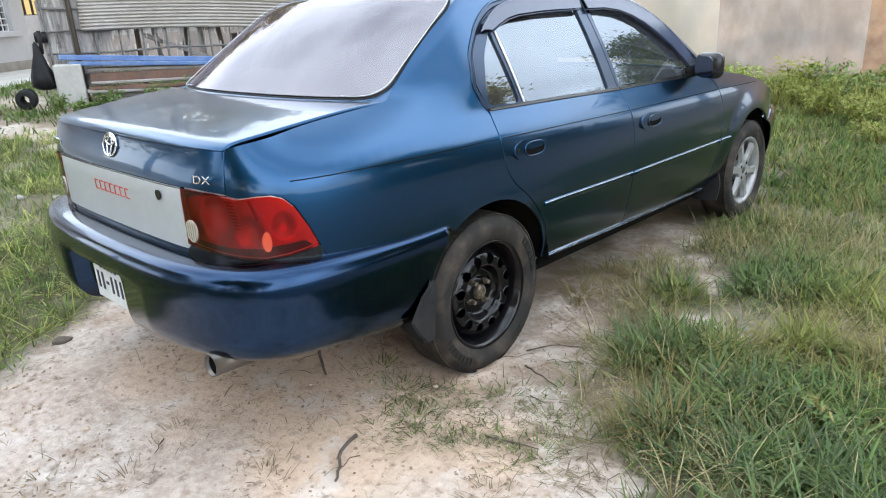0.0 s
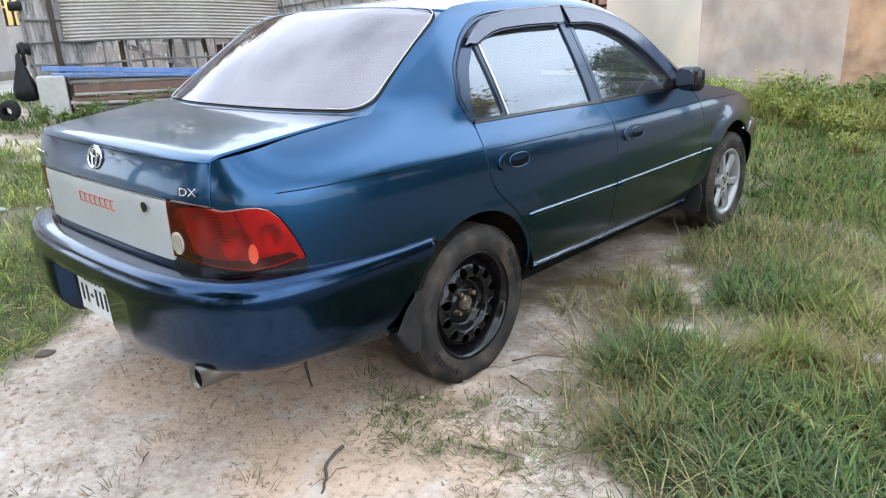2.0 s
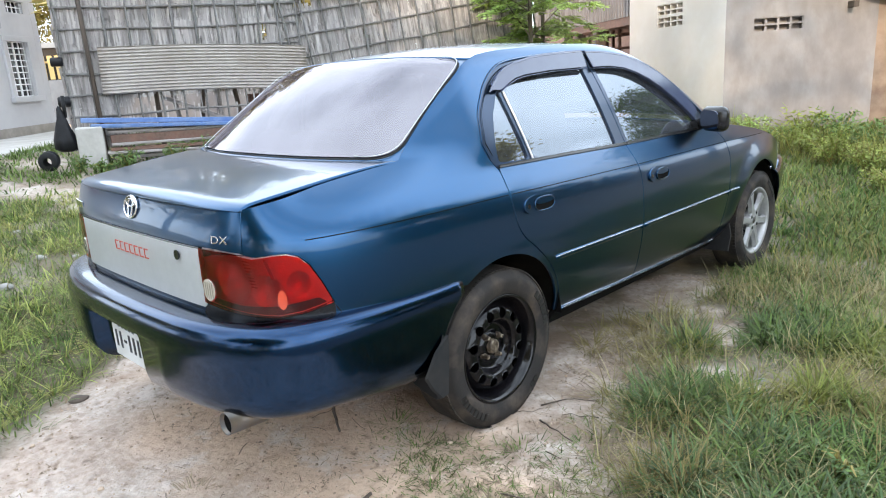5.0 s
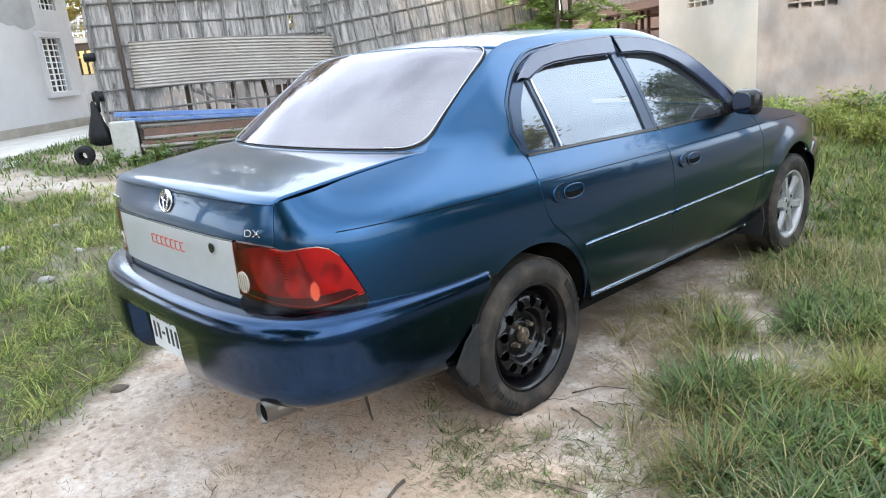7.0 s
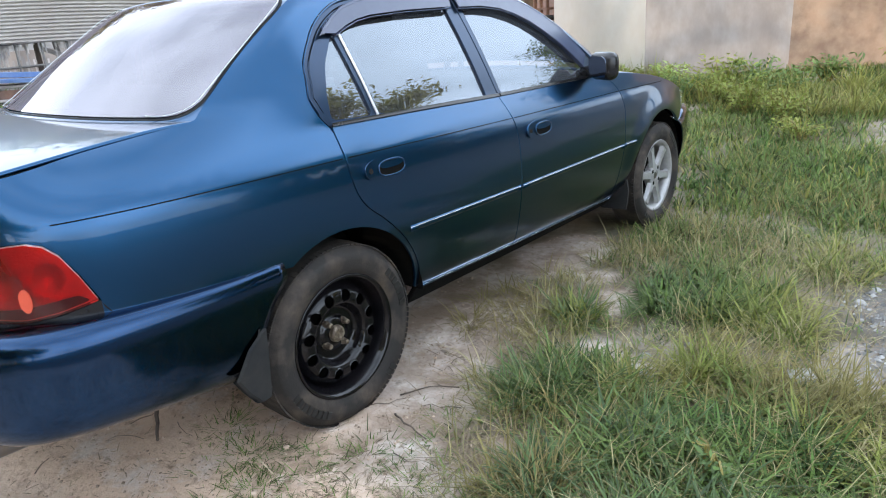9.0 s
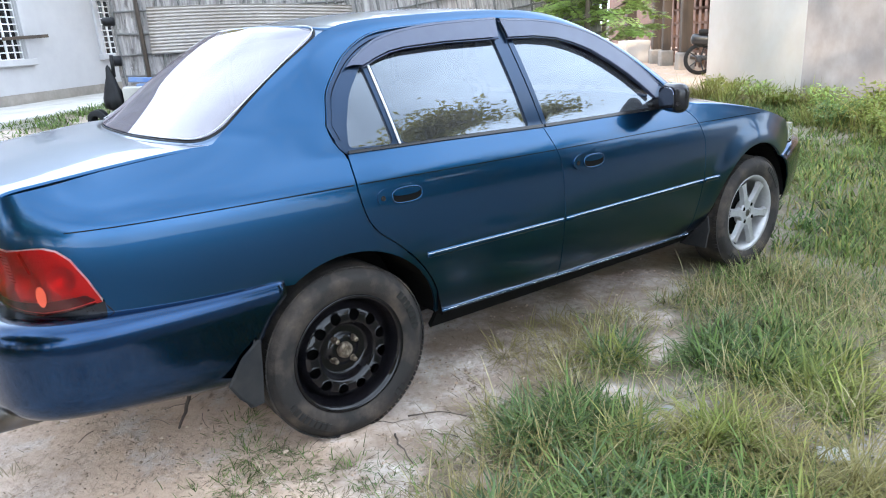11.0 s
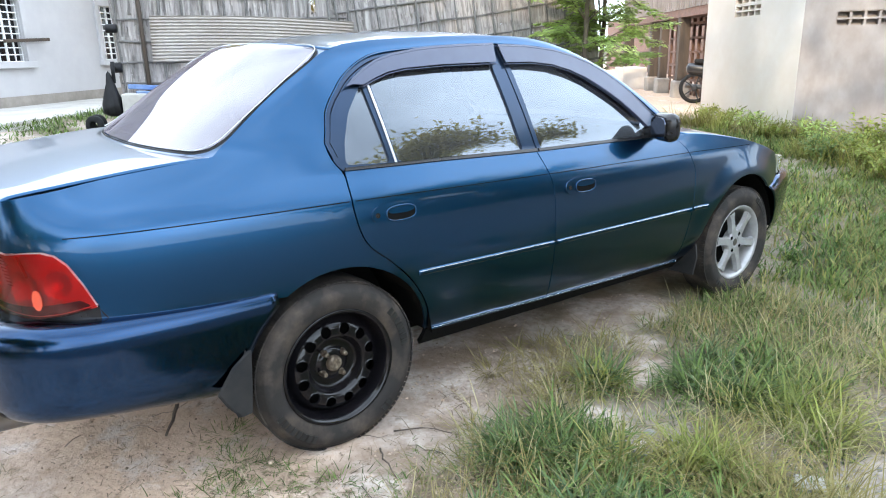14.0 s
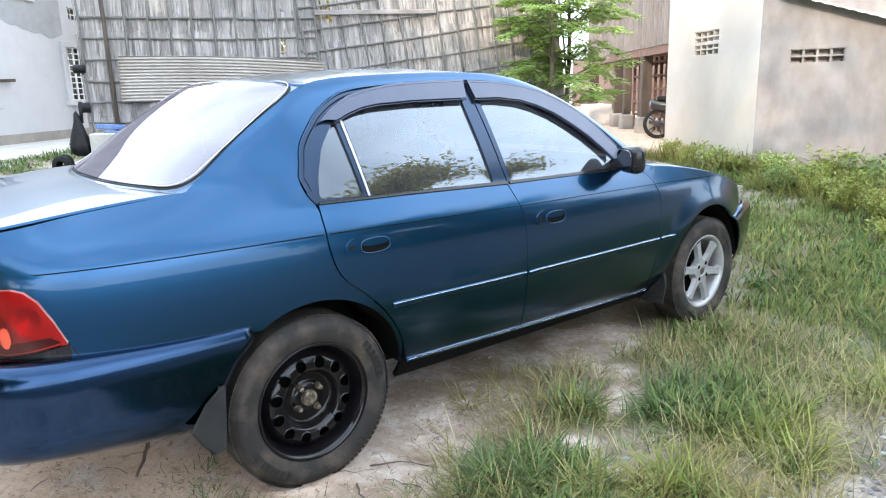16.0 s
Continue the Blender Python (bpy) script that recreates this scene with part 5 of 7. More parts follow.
text_part("trim_letters", "DX", 0.032, CHROME, lid, pose(0.576, y - 0.003, 0.886, 80, 0, 20), 0.003, "chrome letters", 1.35)
x, y, z = tail_point(-0.555, 0.90)
for i in range(4):
    part("nameplate_bar", box_bm(0.022, 0.006, 0.026, bevel=0.002, m=pose(-0.59 + 0.032 * i, tail_point(-0.59 + 0.032 * i, 0.9)[1] - 0.005, 0.897)), CHROME, lid)
# red nameplate, drawn as plain strokes
for i in range(7):
    px = -0.125 + 0.041 * i
    py = tail_point(px, 0.79)[1] - 0.0052
    bm = box_bm(0.028, 0.002, 0.0035, (px, py, 0.806))
    box_bm(0.028, 0.002, 0.0035, (px, py, 0.776), bm=bm)
    box_bm(0.0035, 0.002, 0.030, (px - 0.013, py, 0.791), bm=bm)
    part("nameplate_stroke", bm, LETTER_RED, lid)
part("boot_lock", lathe_bm([(0.0, 0.0), (0.0, 0.010), (0.004, 0.015), (0.008, 0.016), (0.008, 0.0)], 20, axis="z"), BLACK_TRIM, lid).matrix_basis = pose(0.352, tail_point(0.352, 0.820)[1] - 0.002, 0.820, 90)

# rear bumper with its number plate
NICHE = 0.215


def rear_bumper_point(s, v):
    u = abs(s)
    z = bumper_point(u, v)[2]
    if u > 0.9:
        ya = 0.03 - math.sqrt(max(0.0, 0.362 ** 2 - (z - 0.29) ** 2)) - 0.004
        ua = BUMPER_END - (-0.16 - min(ya, -0.195))
        u = 0.9 + (u - 0.9) * (ua - 0.9) / (BUMPER_END - 0.9)
    x, y, z = bumper_point(u, v)
    if u < NICHE and z < 0.56:
        y += 0.045
    return (math.copysign(x, s) if s else 0.0, y, z)


half = [0.0, 0.13, NICHE - 0.004, NICHE + 0.004] + steps(0.36, BUMPER_END, 44)
vs = steps(0, 1, 44)
sheet("rear_bumper", rear_bumper_point, [-h for h in half[:0:-1]] + half, vs, BUMPER_PAINT, car, rim=0.01)
for side in (1, -1):
    # silver thread on the bumper: the groove edge's highlight put into the colour
    line = [Vector(rear_bumper_point(side * s, 0.325)) for s in steps(0.62, BUMPER_END - 0.05, 60)]
    part("bumper_groove", tube_bm([p + Vector((0.0010 * side, -0.0003, 0)) for p in line], 0.0022, 6), SILVER, car, smooth=True)
plate = part("number_plate", box_bm(0.33, 0.004, 0.145, bevel=0.0015, segments=1, m=pose(0.035, -1.008, 0.472)), PLATE_WHITE, car, "white number plate with dark characters")
for i in range(6):
    part("plate_bar", box_bm(0.016 if i != 2 else 0.024, 0.002, 0.062 if i != 2 else 0.010, m=pose(-0.098 + 0.038 * i, -1.0106, 0.468)), PLATE_INK, plate)
for i in range(5):
    part("plate_bar", box_bm(0.016, 0.002, 0.016, m=pose(-0.06 + 0.03 * i, -1.0106, 0.524)), PLATE_INK, plate)
# exhaust
part("exhaust_pipe", lathe_bm([(0.14, 0.0), (0.14, 0.029), (0.0, 0.031), (-0.001, 0.034), (0.12, 0.034), (0.15, 0.03), (0.22, 0.03)], 24), EXHAUST, car, smooth=True).matrix_basis = pose(0.612, -0.990, 0.356, 0, 4, 92)
# disc closing the pipe: the shade in its mouth, put into a dark colour
part("pipe_bore", lathe_bm([(0.0, 0.0), (0.0, 0.0300), (0.006, 0.0300), (0.006, 0.0)], 20), UNDER_SHADE, car, "near-black disc drawing the shade inside the exhaust mouth").matrix_basis = pose(0.612, -0.990, 0.356, 0, 4, 92) @ pose(0.012, 0, 0)
part("silencer", box_bm(0.42, 0.26, 0.12, (0.25, -0.62, 0.42), 0.05, segments=3), UNDER_SHADE, car, smooth=True)

# rear window
corner = rounded([(-1, 0), (1, 0), (1, 1), (-1, 1)], 0.16, 6)
rw = skin("rear_window", [(a * 0.985, 0.02 + b * 0.96) for a, b in corner], glass_point, GLASS_REAR, car, 0.07, 0.0, label="dark tinted rear window", lift=0.004)
rw.visible_shadow = False
seal_out, seal_in = [(a * 0.997, 0.003 + b * 0.994) for a, b in corner], [(a * 0.985, 0.012 + b * 0.973) for a, b in corner]
skin("window_seal", seal_out, glass_point, BLACK_RUBBER, rw, 0.05, 0.008, holes=[seal_in], lift=0.002)
skin("window_surround", [(a, b) for a, b in ((-1.0, -0.02), (1.0, -0.02), (1.0, 1.0), (-1.0, 1.0))], glass_point, PAINT, car, 0.05, 0.0, holes=[[(a * 0.985, 0.015 + 0.97 * b) for a, b in corner]], lift=0.0005)
edge = [Vector(glass_point(a * 0.990, 0.01 + 0.985 * b)) + Vector((0, -0.007, 0.010)) for a, b in rounded([(-1, 0), (1, 0), (1, 1), (-1, 1)], 0.16, 8)]
part("window_moulding", tube_bm(edge + edge[:1], 0.0016, 6, cap=False), SILVER, rw, smooth=True)
ws = skin("windscreen", [(a * 0.985, 0.02 + b * 0.96) for a, b in corner], windscreen_point, GLASS_CLEAR, car, 0.08, 0.0)
ws.visible_shadow = False
# roof
ry = steps(0.10, 1.16, 30)


def roof_skin(a, y):
    px, py, pz = roof_point(a, max(0.166, min(1.15, y)))
    rear = glass_point(a, 1.0)
    front = windscreen_point(a, 1.0)
    t = (y - 0.10) / 1.06
    ylo, yhi = rear[1] - 0.004, front[1] + 0.004
    yy = ylo + (yhi - ylo) * t
    x2, _, z2 = roof_point(a, max(0.166, min(1.12, yy)))
    k = max(0.0, 1 - abs(yy - ylo) / 0.16)
    k2 = max(0.0, 1 - abs(yhi - yy) / 0.2)
    z2 = z2 * (1 - k * k) + (rear[2] + 0.004) * k * k
    z2 = z2 * (1 - k2 * k2) + (front[2] + 0.004) * k2 * k2
    return (x2, yy, z2 + 0.014 * (1 - abs(a) ** 2.4) * math.sin(math.pi * t))


sheet("roof", roof_skin, [math.copysign(1 - (1 - abs(s)) ** 1.5, s) for s in steps(-1, 1, 44)], ry, PAINT, car, rim=0.012)
# bonnet, nose
sheet("bonnet", hood_point, steps(-1, 1, 30), steps(0, 1, 24), PAINT, car, rim=0.012)


def front_bumper_point(s, v):
    s0 = abs(s)
    z = 0.255 + (0.325 + 0.045 * smooth_step(1.15, 0.9, s0)) * v
    end = U_END - u_of_y(2.466 + math.sqrt(max(0.0, 0.375 ** 2 - (z - 0.295) ** 2)))
    if s0 > 0.6:
        s0 = 0.6 + (s0 - 0.6) * (end - 0.6) / 0.565
    x, y, nx, ny = plan_at(U_END - s0)
    out = float(np.interp(v, (0, 0.12, 0.3, 0.55, 0.8, 0.9, 0.96, 1.0), (-0.040, -0.014, 0.006, 0.020, 0.024, 0.018, 0.004, -0.035)))
    return (math.copysign(x + nx * out, s), y + ny * out + 0.045 * smooth_step(2.86, 3.05, y), z)


sheet("front_bumper", front_bumper_point, steps(-1.165, 1.165, 72), steps(0, 1, 24), BUMPER_PAINT, car, rim=0.004)
sheet("front_panel", lambda s, v: (lambda q: (math.copysign(q[0], s), q[1] - 0.01 - 0.04 * v, 0.58 + 0.09 * v))(skin_point(U_END - abs(s), 0.6)), steps(-0.9, 0.9, 40), steps(0, 1, 6), BLACK_TRIM, car, rim=0.01)

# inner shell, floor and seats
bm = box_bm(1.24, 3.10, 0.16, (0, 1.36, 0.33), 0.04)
part("floor_pan", bm, UNDER_SHADE, car)
part("inner_body", box_bm(1.16, 0.52, 0.48, (0, -0.55, 0.60), 0.05), UNDER_SHADE, car)
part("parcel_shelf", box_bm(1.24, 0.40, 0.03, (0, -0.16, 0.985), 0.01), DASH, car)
part("engine_bay", box_bm(1.20, 0.95, 0.36, (0, 2.62, 0.52), 0.05), UNDER_SHADE, car)
part("dashboard", box_bm(1.36, 0.40, 0.28, (0, 1.78, 0.80), 0.07, segments=4), DASH, car, smooth=True)
for side in (1, -1):
    part("door_lining", box_bm(0.03, 1.34, 0.52, (0.73 * side, 1.14, 0.64), 0.012), DASH, car)
    seat = part("seat", box_bm(0.50, 0.50, 0.16, (0.37 * side, 1.08, 0.52), 0.05, segments=3), SEAT_CLOTH, car, smooth=True)
    part("backrest", box_bm(0.48, 0.14, 0.60, bevel=0.06, segments=3, m=pose(0.37 * side, 0.78, 0.84, 14)), SEAT_CLOTH, seat, smooth=True)
    part("headrest", box_bm(0.26, 0.10, 0.17, bevel=0.04, segments=3, m=pose(0.37 * side, 0.69, 1.20, 10)), SEAT_CLOTH, seat, smooth=True)
bench = part("rear_seat", box_bm(0.98, 0.48, 0.18, (0, 0.28, 0.54), 0.05, segments=3), SEAT_CLOTH, car, smooth=True)
part("backrest", box_bm(1.20, 0.16, 0.38, bevel=0.06, segments=3, m=pose(0, 0.00, 0.90, 16)), SEAT_CLOTH, bench, smooth=True)
wheel_ring = [Vector((0.185 * math.cos(t), 0, 0.185 * math.sin(t))) for t in steps(0, 2 * math.pi, 32)]
bm = tube_bm(wheel_ring, 0.014, 8, cap=False)
for t in (200, 340, 90):
    tube_bm([(0, 0, 0), (0.18 * math.cos(radians(t)), 0, 0.18 * math.sin(radians(t)))], 0.016, 6, bm=bm)
bmesh.ops.transform(bm, matrix=pose(-0.37, 1.47, 0.90, -24), verts=bm.verts)
part("steering_wheel", bm, DASH, car, smooth=True)


# ---- wheels ----
TYRE_R, RIM_R = 0.305, 0.197


def holed_disc(profile, count, ring, radius, step=0.009):
    """A pressed disc round the x axis, of (along, radius) places, with round vents cut through it."""
    prof = sorted((r, a) for a, r in profile)
    rs, xs = [p[0] for p in prof], [p[1] for p in prof]
    big = rs[-1]
    loops = [[(big * math.cos(t), big * math.sin(t)) for t in steps(0, 2 * math.pi * 71 / 72, 71)]]
    for k in range(count):
        c = 2 * math.pi * (k + 0.5) / count
        cy, cz = ring * math.cos(c), ring * math.sin(c)
        loops.append([(cy + radius * math.cos(t), cz + radius * math.sin(t)) for t in steps(0, 2 * math.pi * 17 / 18, 17)])
    pts, edges = [], []
    for loop in loops:
        base = len(pts)
        pts += loop
        edges += [(base + i, base + (i + 1) % len(loop)) for i in range(len(loop))]
    r = big - step
    while r > 0.004:
        m = max(6, int(2 * math.pi * r / step))
        for k in range(m):
            p = (r * math.cos(2 * math.pi * k / m), r * math.sin(2 * math.pi * k / m))
            if all(math.hypot(p[0] - ring * math.cos(2 * math.pi * (j + 0.5) / count), p[1] - ring * math.sin(2 * math.pi * (j + 0.5) / count)) > radius + 0.003 for j in range(count)):
                pts.append(p)
        r -= step * 0.5
    got = delaunay_2d_cdt([Vector(p) for p in pts], edges, [], 2, 1e-6)
    bm = bmesh.new()
    vs_ = [bm.verts.new((float(np.interp(math.hypot(v.x, v.y), rs, xs)), v.x, v.y)) for v in got[0]]
    for f in got[2]:
        mid = [sum(got[0][i][c] for i in f) / len(f) for c in (0, 1)]
        if not any(inside(mid, h) for h in loops[1:]):
            face = bm.faces.new([vs_[i] for i in f])
            face.normal_update()
            if face.normal.x < 0:
                face.normal_flip()
    # turned-in lips of the vents
    for e in [e for e in bm.edges if len(e.link_faces) == 1 and max(v.co.yz.length for v in e.verts) < big - 0.004]:
        a, b = e.verts
        a2, b2 = (bm.verts.new(v.co + Vector((-0.008, 0, 0))) for v in (a, b))
        bm.faces.new((a, b, b2, a2))
    return bm



def build_wheel(name_label, alloy):
    """A wheel round the x axis, its outer face towards +x, outer tyre wall at x = 0."""
    hub = part("wheel", lathe_bm([(-0.17, 0.0), (-0.17, 0.13), (-0.09, 0.13), (-0.085, 0.10), (-0.085, 0.0)], 32), UNDER_SHADE, None, name_label)
    w = RIM_R
    section = [(-0.155, w), (-0.172, w + 0.02), (-0.182, w + 0.05), (-0.178, w + 0.085), (-0.165, TYRE_R - 0.012), (-0.148, TYRE_R - 0.002), (-0.09, TYRE_R + 0.001),
               (-0.032, TYRE_R - 0.002), (-0.016, TYRE_R - 0.010), (-0.004, TYRE_R - 0.026), (0.002, w + 0.078), (0.003, w + 0.055), (0.0, w + 0.030), (-0.005, w + 0.016), (-0.009, w + 0.012), (-0.012, w + 0.004), (-0.020, w)]
    tyre = part("tyre", lathe_bm(section, 72), TYRE, hub, "dusty black rubber tyre", smooth=True)
    # tread blocks round the shoulder
    bm = bmesh.new()
    for k in range(96):
        t = 2 * math.pi * k / 96
        for dx in (-0.030, -0.145):
            box_bm(0.030, 0.016, 0.005, m=Matrix.Rotation(t, 4, "X") @ Matrix.Translation((dx, 0, TYRE_R - 0.0038)), bm=bm)
    tagged(part("tread", bm, TYRE, hub), kind="stuff")
    # raised marks on the side wall
    bm = bmesh.new()
    for a0, n in ((52, 7), (208, 8), (136, 2)):
        for k in range(n):
            t = radians(a0 + 5.2 * k)
            box_bm(0.003, 0.016, 0.025, m=Matrix.Rotation(-t, 4, "X") @ Matrix.Translation((0.0038, 0, w + 0.060)), bm=bm)
    tagged(part("wall_mark", bm, TYRE_MARK, hub), kind="stuff")
    if alloy:
        rim = part("rim", lathe_bm([(-0.150, w - 0.004), (-0.10, w - 0.02), (-0.035, w - 0.018), (-0.016, w - 0.006), (-0.008, w + 0.006), (-0.012, w + 0.010), (-0.02, w + 0.004)], 56), ALLOY, hub, "silver six-spoke alloy rim", smooth=True)
        for k in range(6):
            t = 2 * math.pi * k / 6
            bm = bmesh.new()
            prof = [(0.040, 0.034), (0.075, 0.027), (0.11, 0.021), (0.15, 0.022), (0.180, 0.033)]
            rows = []
            for r, hw in prof:
                x = -0.022 + 0.004 * (r / 0.17)
                rows.append([bm.verts.new(c) for c in ((x - 0.022, -hw, r), (x, -hw * 0.7, r), (x, hw * 0.7, r), (x - 0.022, hw, r))])
            for r0, r1 in zip(rows, rows[1:]):
                for i in range(3):
                    bm.faces.new((r0[i], r0[i + 1], r1[i + 1], r1[i]))
            bmesh.ops.recalc_face_normals(bm, faces=bm.faces[:])
            for f in bm.faces:
                if f.normal.x < -0.3:
                    f.normal_flip()
            bmesh.ops.rotate(bm, cent=(0, 0, 0), matrix=Matrix.Rotation(t, 3, "X"), verts=bm.verts)
            part("spoke", bm, ALLOY, hub, smooth=False)
        part("hub_face", lathe_bm([(-0.06, 0.070), (-0.026, 0.068), (-0.0205, 0.062), (-0.0205, 0.030), (-0.024, 0.026), (-0.024, 0.0)], 36), ALLOY, hub, angle=30)
        part("centre_cap", lathe_bm([(-0.023, 0.020), (-0.0215, 0.017), (-0.0215, 0.0)], 20), EXHAUST, hub)
        nuts = [(0.043, 4)]
    else:
        rim = part("rim", lathe_bm([(-0.150, w - 0.002), (-0.12, w - 0.018), (-0.055, w - 0.020), (-0.040, w - 0.012), (-0.022, w - 0.008), (-0.012, w - 0.001), (-0.004, w + 0.008), (-0.008, w + 0.012), (-0.02, w + 0.004)], 64), STEEL_RIM, hub, "black pressed-steel rim", smooth=True)
        disc = part("disc", holed_disc([(-0.075, w - 0.016), (-0.066, 0.176), (-0.050, 0.166), (-0.036, 0.154), (-0.028, 0.140), (-0.028, 0.116), (-0.034, 0.104), (-0.058, 0.098), (-0.072, 0.088), (-0.074, 0.060), (-0.062, 0.048), (-0.060, 0.033), (-0.060, 0.0)], 12, 0.1330, 0.0185), STEEL_RIM, hub, smooth=True)
        part("brake_drum", lathe_bm([(-0.150, 0.176), (-0.095, 0.176), (-0.088, 0.165), (-0.088, 0.0)], 32), UNDER_SHADE, hub)
        part("hub_cap", lathe_bm([(-0.062, 0.029), (-0.050, 0.028), (-0.044, 0.024), (-0.042, 0.016), (-0.044, 0.012), (-0.044, 0.0)], 24), RUST, hub, "rusty hub end", smooth=True)
    for k in range(4):
        t = 2 * math.pi * (k + 0.4) / 4
        bm = lathe_bm([(-0.078, 0.013), (-0.062, 0.0125), (-0.056, 0.0095), (-0.042, 0.0085), (-0.040, 0.006), (-0.040, 0.0)] if not alloy else [(-0.026, 0.0115), (-0.0200, 0.0115), (-0.0198, 0.008), (-0.0198, 0.0)], 8)
        bmesh.ops.transform(bm, matrix=Matrix.Translation((0, 0.05 * math.cos(t), 0.05 * math.sin(t))), verts=bm.verts)
        # on the alloy, near-black discs draw the shade of the nut holes
        part("wheel_nut" if not alloy else "nut_recess", bm, RUST if not alloy else UNDER_SHADE, hub)
    return hub


rear = build_wheel("rear wheel on a black steel rim", False)
front = build_wheel("front wheel on a silver alloy rim", True)
rear_l, front_l = copy_thing(rear, Matrix()), copy_thing(front, Matrix())
for ob, m in ((rear, pose(0.832, 0.012, 0.297)), (front, pose(0.826, 2.460, 0.292, 20)), (rear_l, pose(-0.832, 0.012, 0.297, 0, 0, 180)), (front_l, pose(-0.826, 2.460, 0.292, 0, 0, 180))):
    ob.parent = car
    ob.matrix_basis = m

# ---- stacked timber and rubbish by the fence ----
def yard(s, out, z):
    """A pose in front of the fence: s along it, out towards the yard."""
    return plan_pose(FENCE_A, FENCE_B, s, out, z)


def at_ground(m, lift=0.0):
    p = m.translation
    return Matrix.Translation((0, 0, ground_z(p.x, p.y) + lift - p.z)) @ m


block = part("concrete_block", box_bm(0.30, 0.30, 0.50, bevel=0.02, m=at_ground(yard(0.20, 0.42, 0), 0.235)), CONCRETE, None)
tagged(block, "pale concrete post stump carrying the timber stack", "block")
block2 = part("concrete_block", box_bm(0.28, 0.28, 0.42, bevel=0.02, m=at_ground(yard(2.5, 0.42, 0), 0.20)), CONCRETE, None)
tagged(block2, "pale concrete post stump under the far timber end", "block")
random.seed(21)
for k, (s0, s1, out, z, w, h, mat, name, lab) in enumerate((
        (0.12, 2.75, 0.36, 0.888, 0.17, 0.06, BLUE_BEAM, "steel_beam", "blue painted steel beam on a timber stack"),
        (0.22, 2.6, 0.46, 0.838, 0.15, 0.045, BLUE_BEAM, "steel_beam", "faded blue steel beam on a timber stack"),
        (0.40, 2.6, 0.40, 0.790, 0.20, 0.035, GREY_WOOD, "timber", "grey weathered plank in a stack"),
        (0.42, 2.3, 0.46, 0.715, 0.12, 0.10, RED_WOOD, "timber", "reddish weathered timber in a stack"),
        (0.42, 2.6, 0.50, 0.650, 0.16, 0.030, GREY_WOOD, "timber", "grey weathered plank in a stack"),
        (0.40, 2.2, 0.52, 0.590, 0.14, 0.045, RED_WOOD, "timber", "reddish weathered timber in a stack"),
        (0.36, 2.5, 0.50, 0.540, 0.20, 0.030, GREY_WOOD, "timber", "grey weathered plank in a stack"),
        (0.40, 2.4, 0.46, 0.490, 0.16, 0.045, GREY_WOOD, "timber", "grey weathered plank in a stack"))):
    m = yard((s0 + s1) / 2, out, z) @ pose(0, 0, 0, random.uniform(-3, 3), random.uniform(-0.6, 0.9) + (4.0 if k < 2 else 2.0), random.uniform(-1.5, 1.5))
    tagged(part(name, box_bm(s1 - s0, w, h, bevel=0.006, segments=1, m=m), mat, None), lab, "beam" if k < 2 else "timber", "stacked timber")
for k in range(7):
    m = yard(1.05 + 0.27 * k, -0.20 - 0.05 * (k % 3), 0.30) @ pose(0, 0, 0.45, 0, random.uniform(-9, 9), 0)
    tagged(part("wooden_stake", box_bm(0.06, 0.05, 1.05, bevel=0.008, segments=1, m=m), GREY_WOOD if k % 2 else DARK_WOOD, None), "rough wooden stake behind the thatched fence", "stake", "stakes")
tagged(part("wooden_brace", box_bm(0.95, 0.04, 0.06, bevel=0.006, segments=1, m=yard(1.55, -0.12, 1.0) @ pose(0, 0, 0, 0, 24, 0)), GREY_WOOD, None), "slanting wooden brace behind the fence", "brace")
tagged(part("wooden_board", box_bm(0.75, 0.04, 0.34, bevel=0.006, segments=1, m=yard(2.62, -0.25, 0.98)), RED_WOOD, None), "wide brown board behind the fence", "board")
wall_slab("wall_2", (-12.5, 2.9), (-9.6, 10.5), 0.2, 1.15, STAINED_WALL, 0.15, "low shaded wall behind the thatched fence", "wall")
# black plastic thrown over a small trolley
trolley = thing("trolley", "small trolley under a black plastic cover by the fence", "trolley", at_ground(yard(-0.08, 0.42, 0)).translation, turn=math.degrees(math.atan2(along.y, along.x)))
bm = lathe_bm([(0.0, 0.10), (0.04, 0.165), (0.16, 0.145), (0.30, 0.10), (0.44, 0.055), (0.56, 0.03), (0.60, 0.0)], 28, axis="z")
for v in bm.verts:
    k = 1 + 0.38 * noise.noise((v.co.x * 12, v.co.y * 12, v.co.z * 3))
    v.co.x, v.co.y = v.co.x * k + 0.10 * (0.5 - v.co.z) * 0.6, v.co.y * k
    v.co.x, v.co.y, v.co.z = v.co.x * 0.85, v.co.y * 0.85, v.co.z * 0.92 + 0.20
part("cover", bm, BLACK_PLASTIC, trolley, "creased black plastic cover", smooth=True)
part("handle", tube_bm([(0.05, 0, 0.6), (0.06, 0, 0.86)], 0.022, 10), BLACK_PLASTIC, trolley, smooth=True)
for k in (-1, 1):
    wheel = part("wheel", lathe_bm([(-0.035, 0.05), (-0.035, 0.10), (-0.015, 0.115), (0.015, 0.115), (0.035, 0.10), (0.035, 0.05)], 24), BLACK_RUBBER, trolley, smooth=True)
    wheel.matrix_basis = pose(-0.20, -0.12 + 0.1 * k, 0.115, 0, 0, 70)
for z, r in ((1.22, 0.065), (1.70, 0.055)):
    tagged(part("pipe_stub", lathe_bm([(-0.07, r * 0.8), (-0.06, r), (0.06, r), (0.07, r * 0.8)], 16, close=True), BLACK_PLASTIC, None, smooth=True), "black pipe stub at the fence end", "pipe", "pipe stubs").matrix_basis = yard(-0.03, 0.06, z)
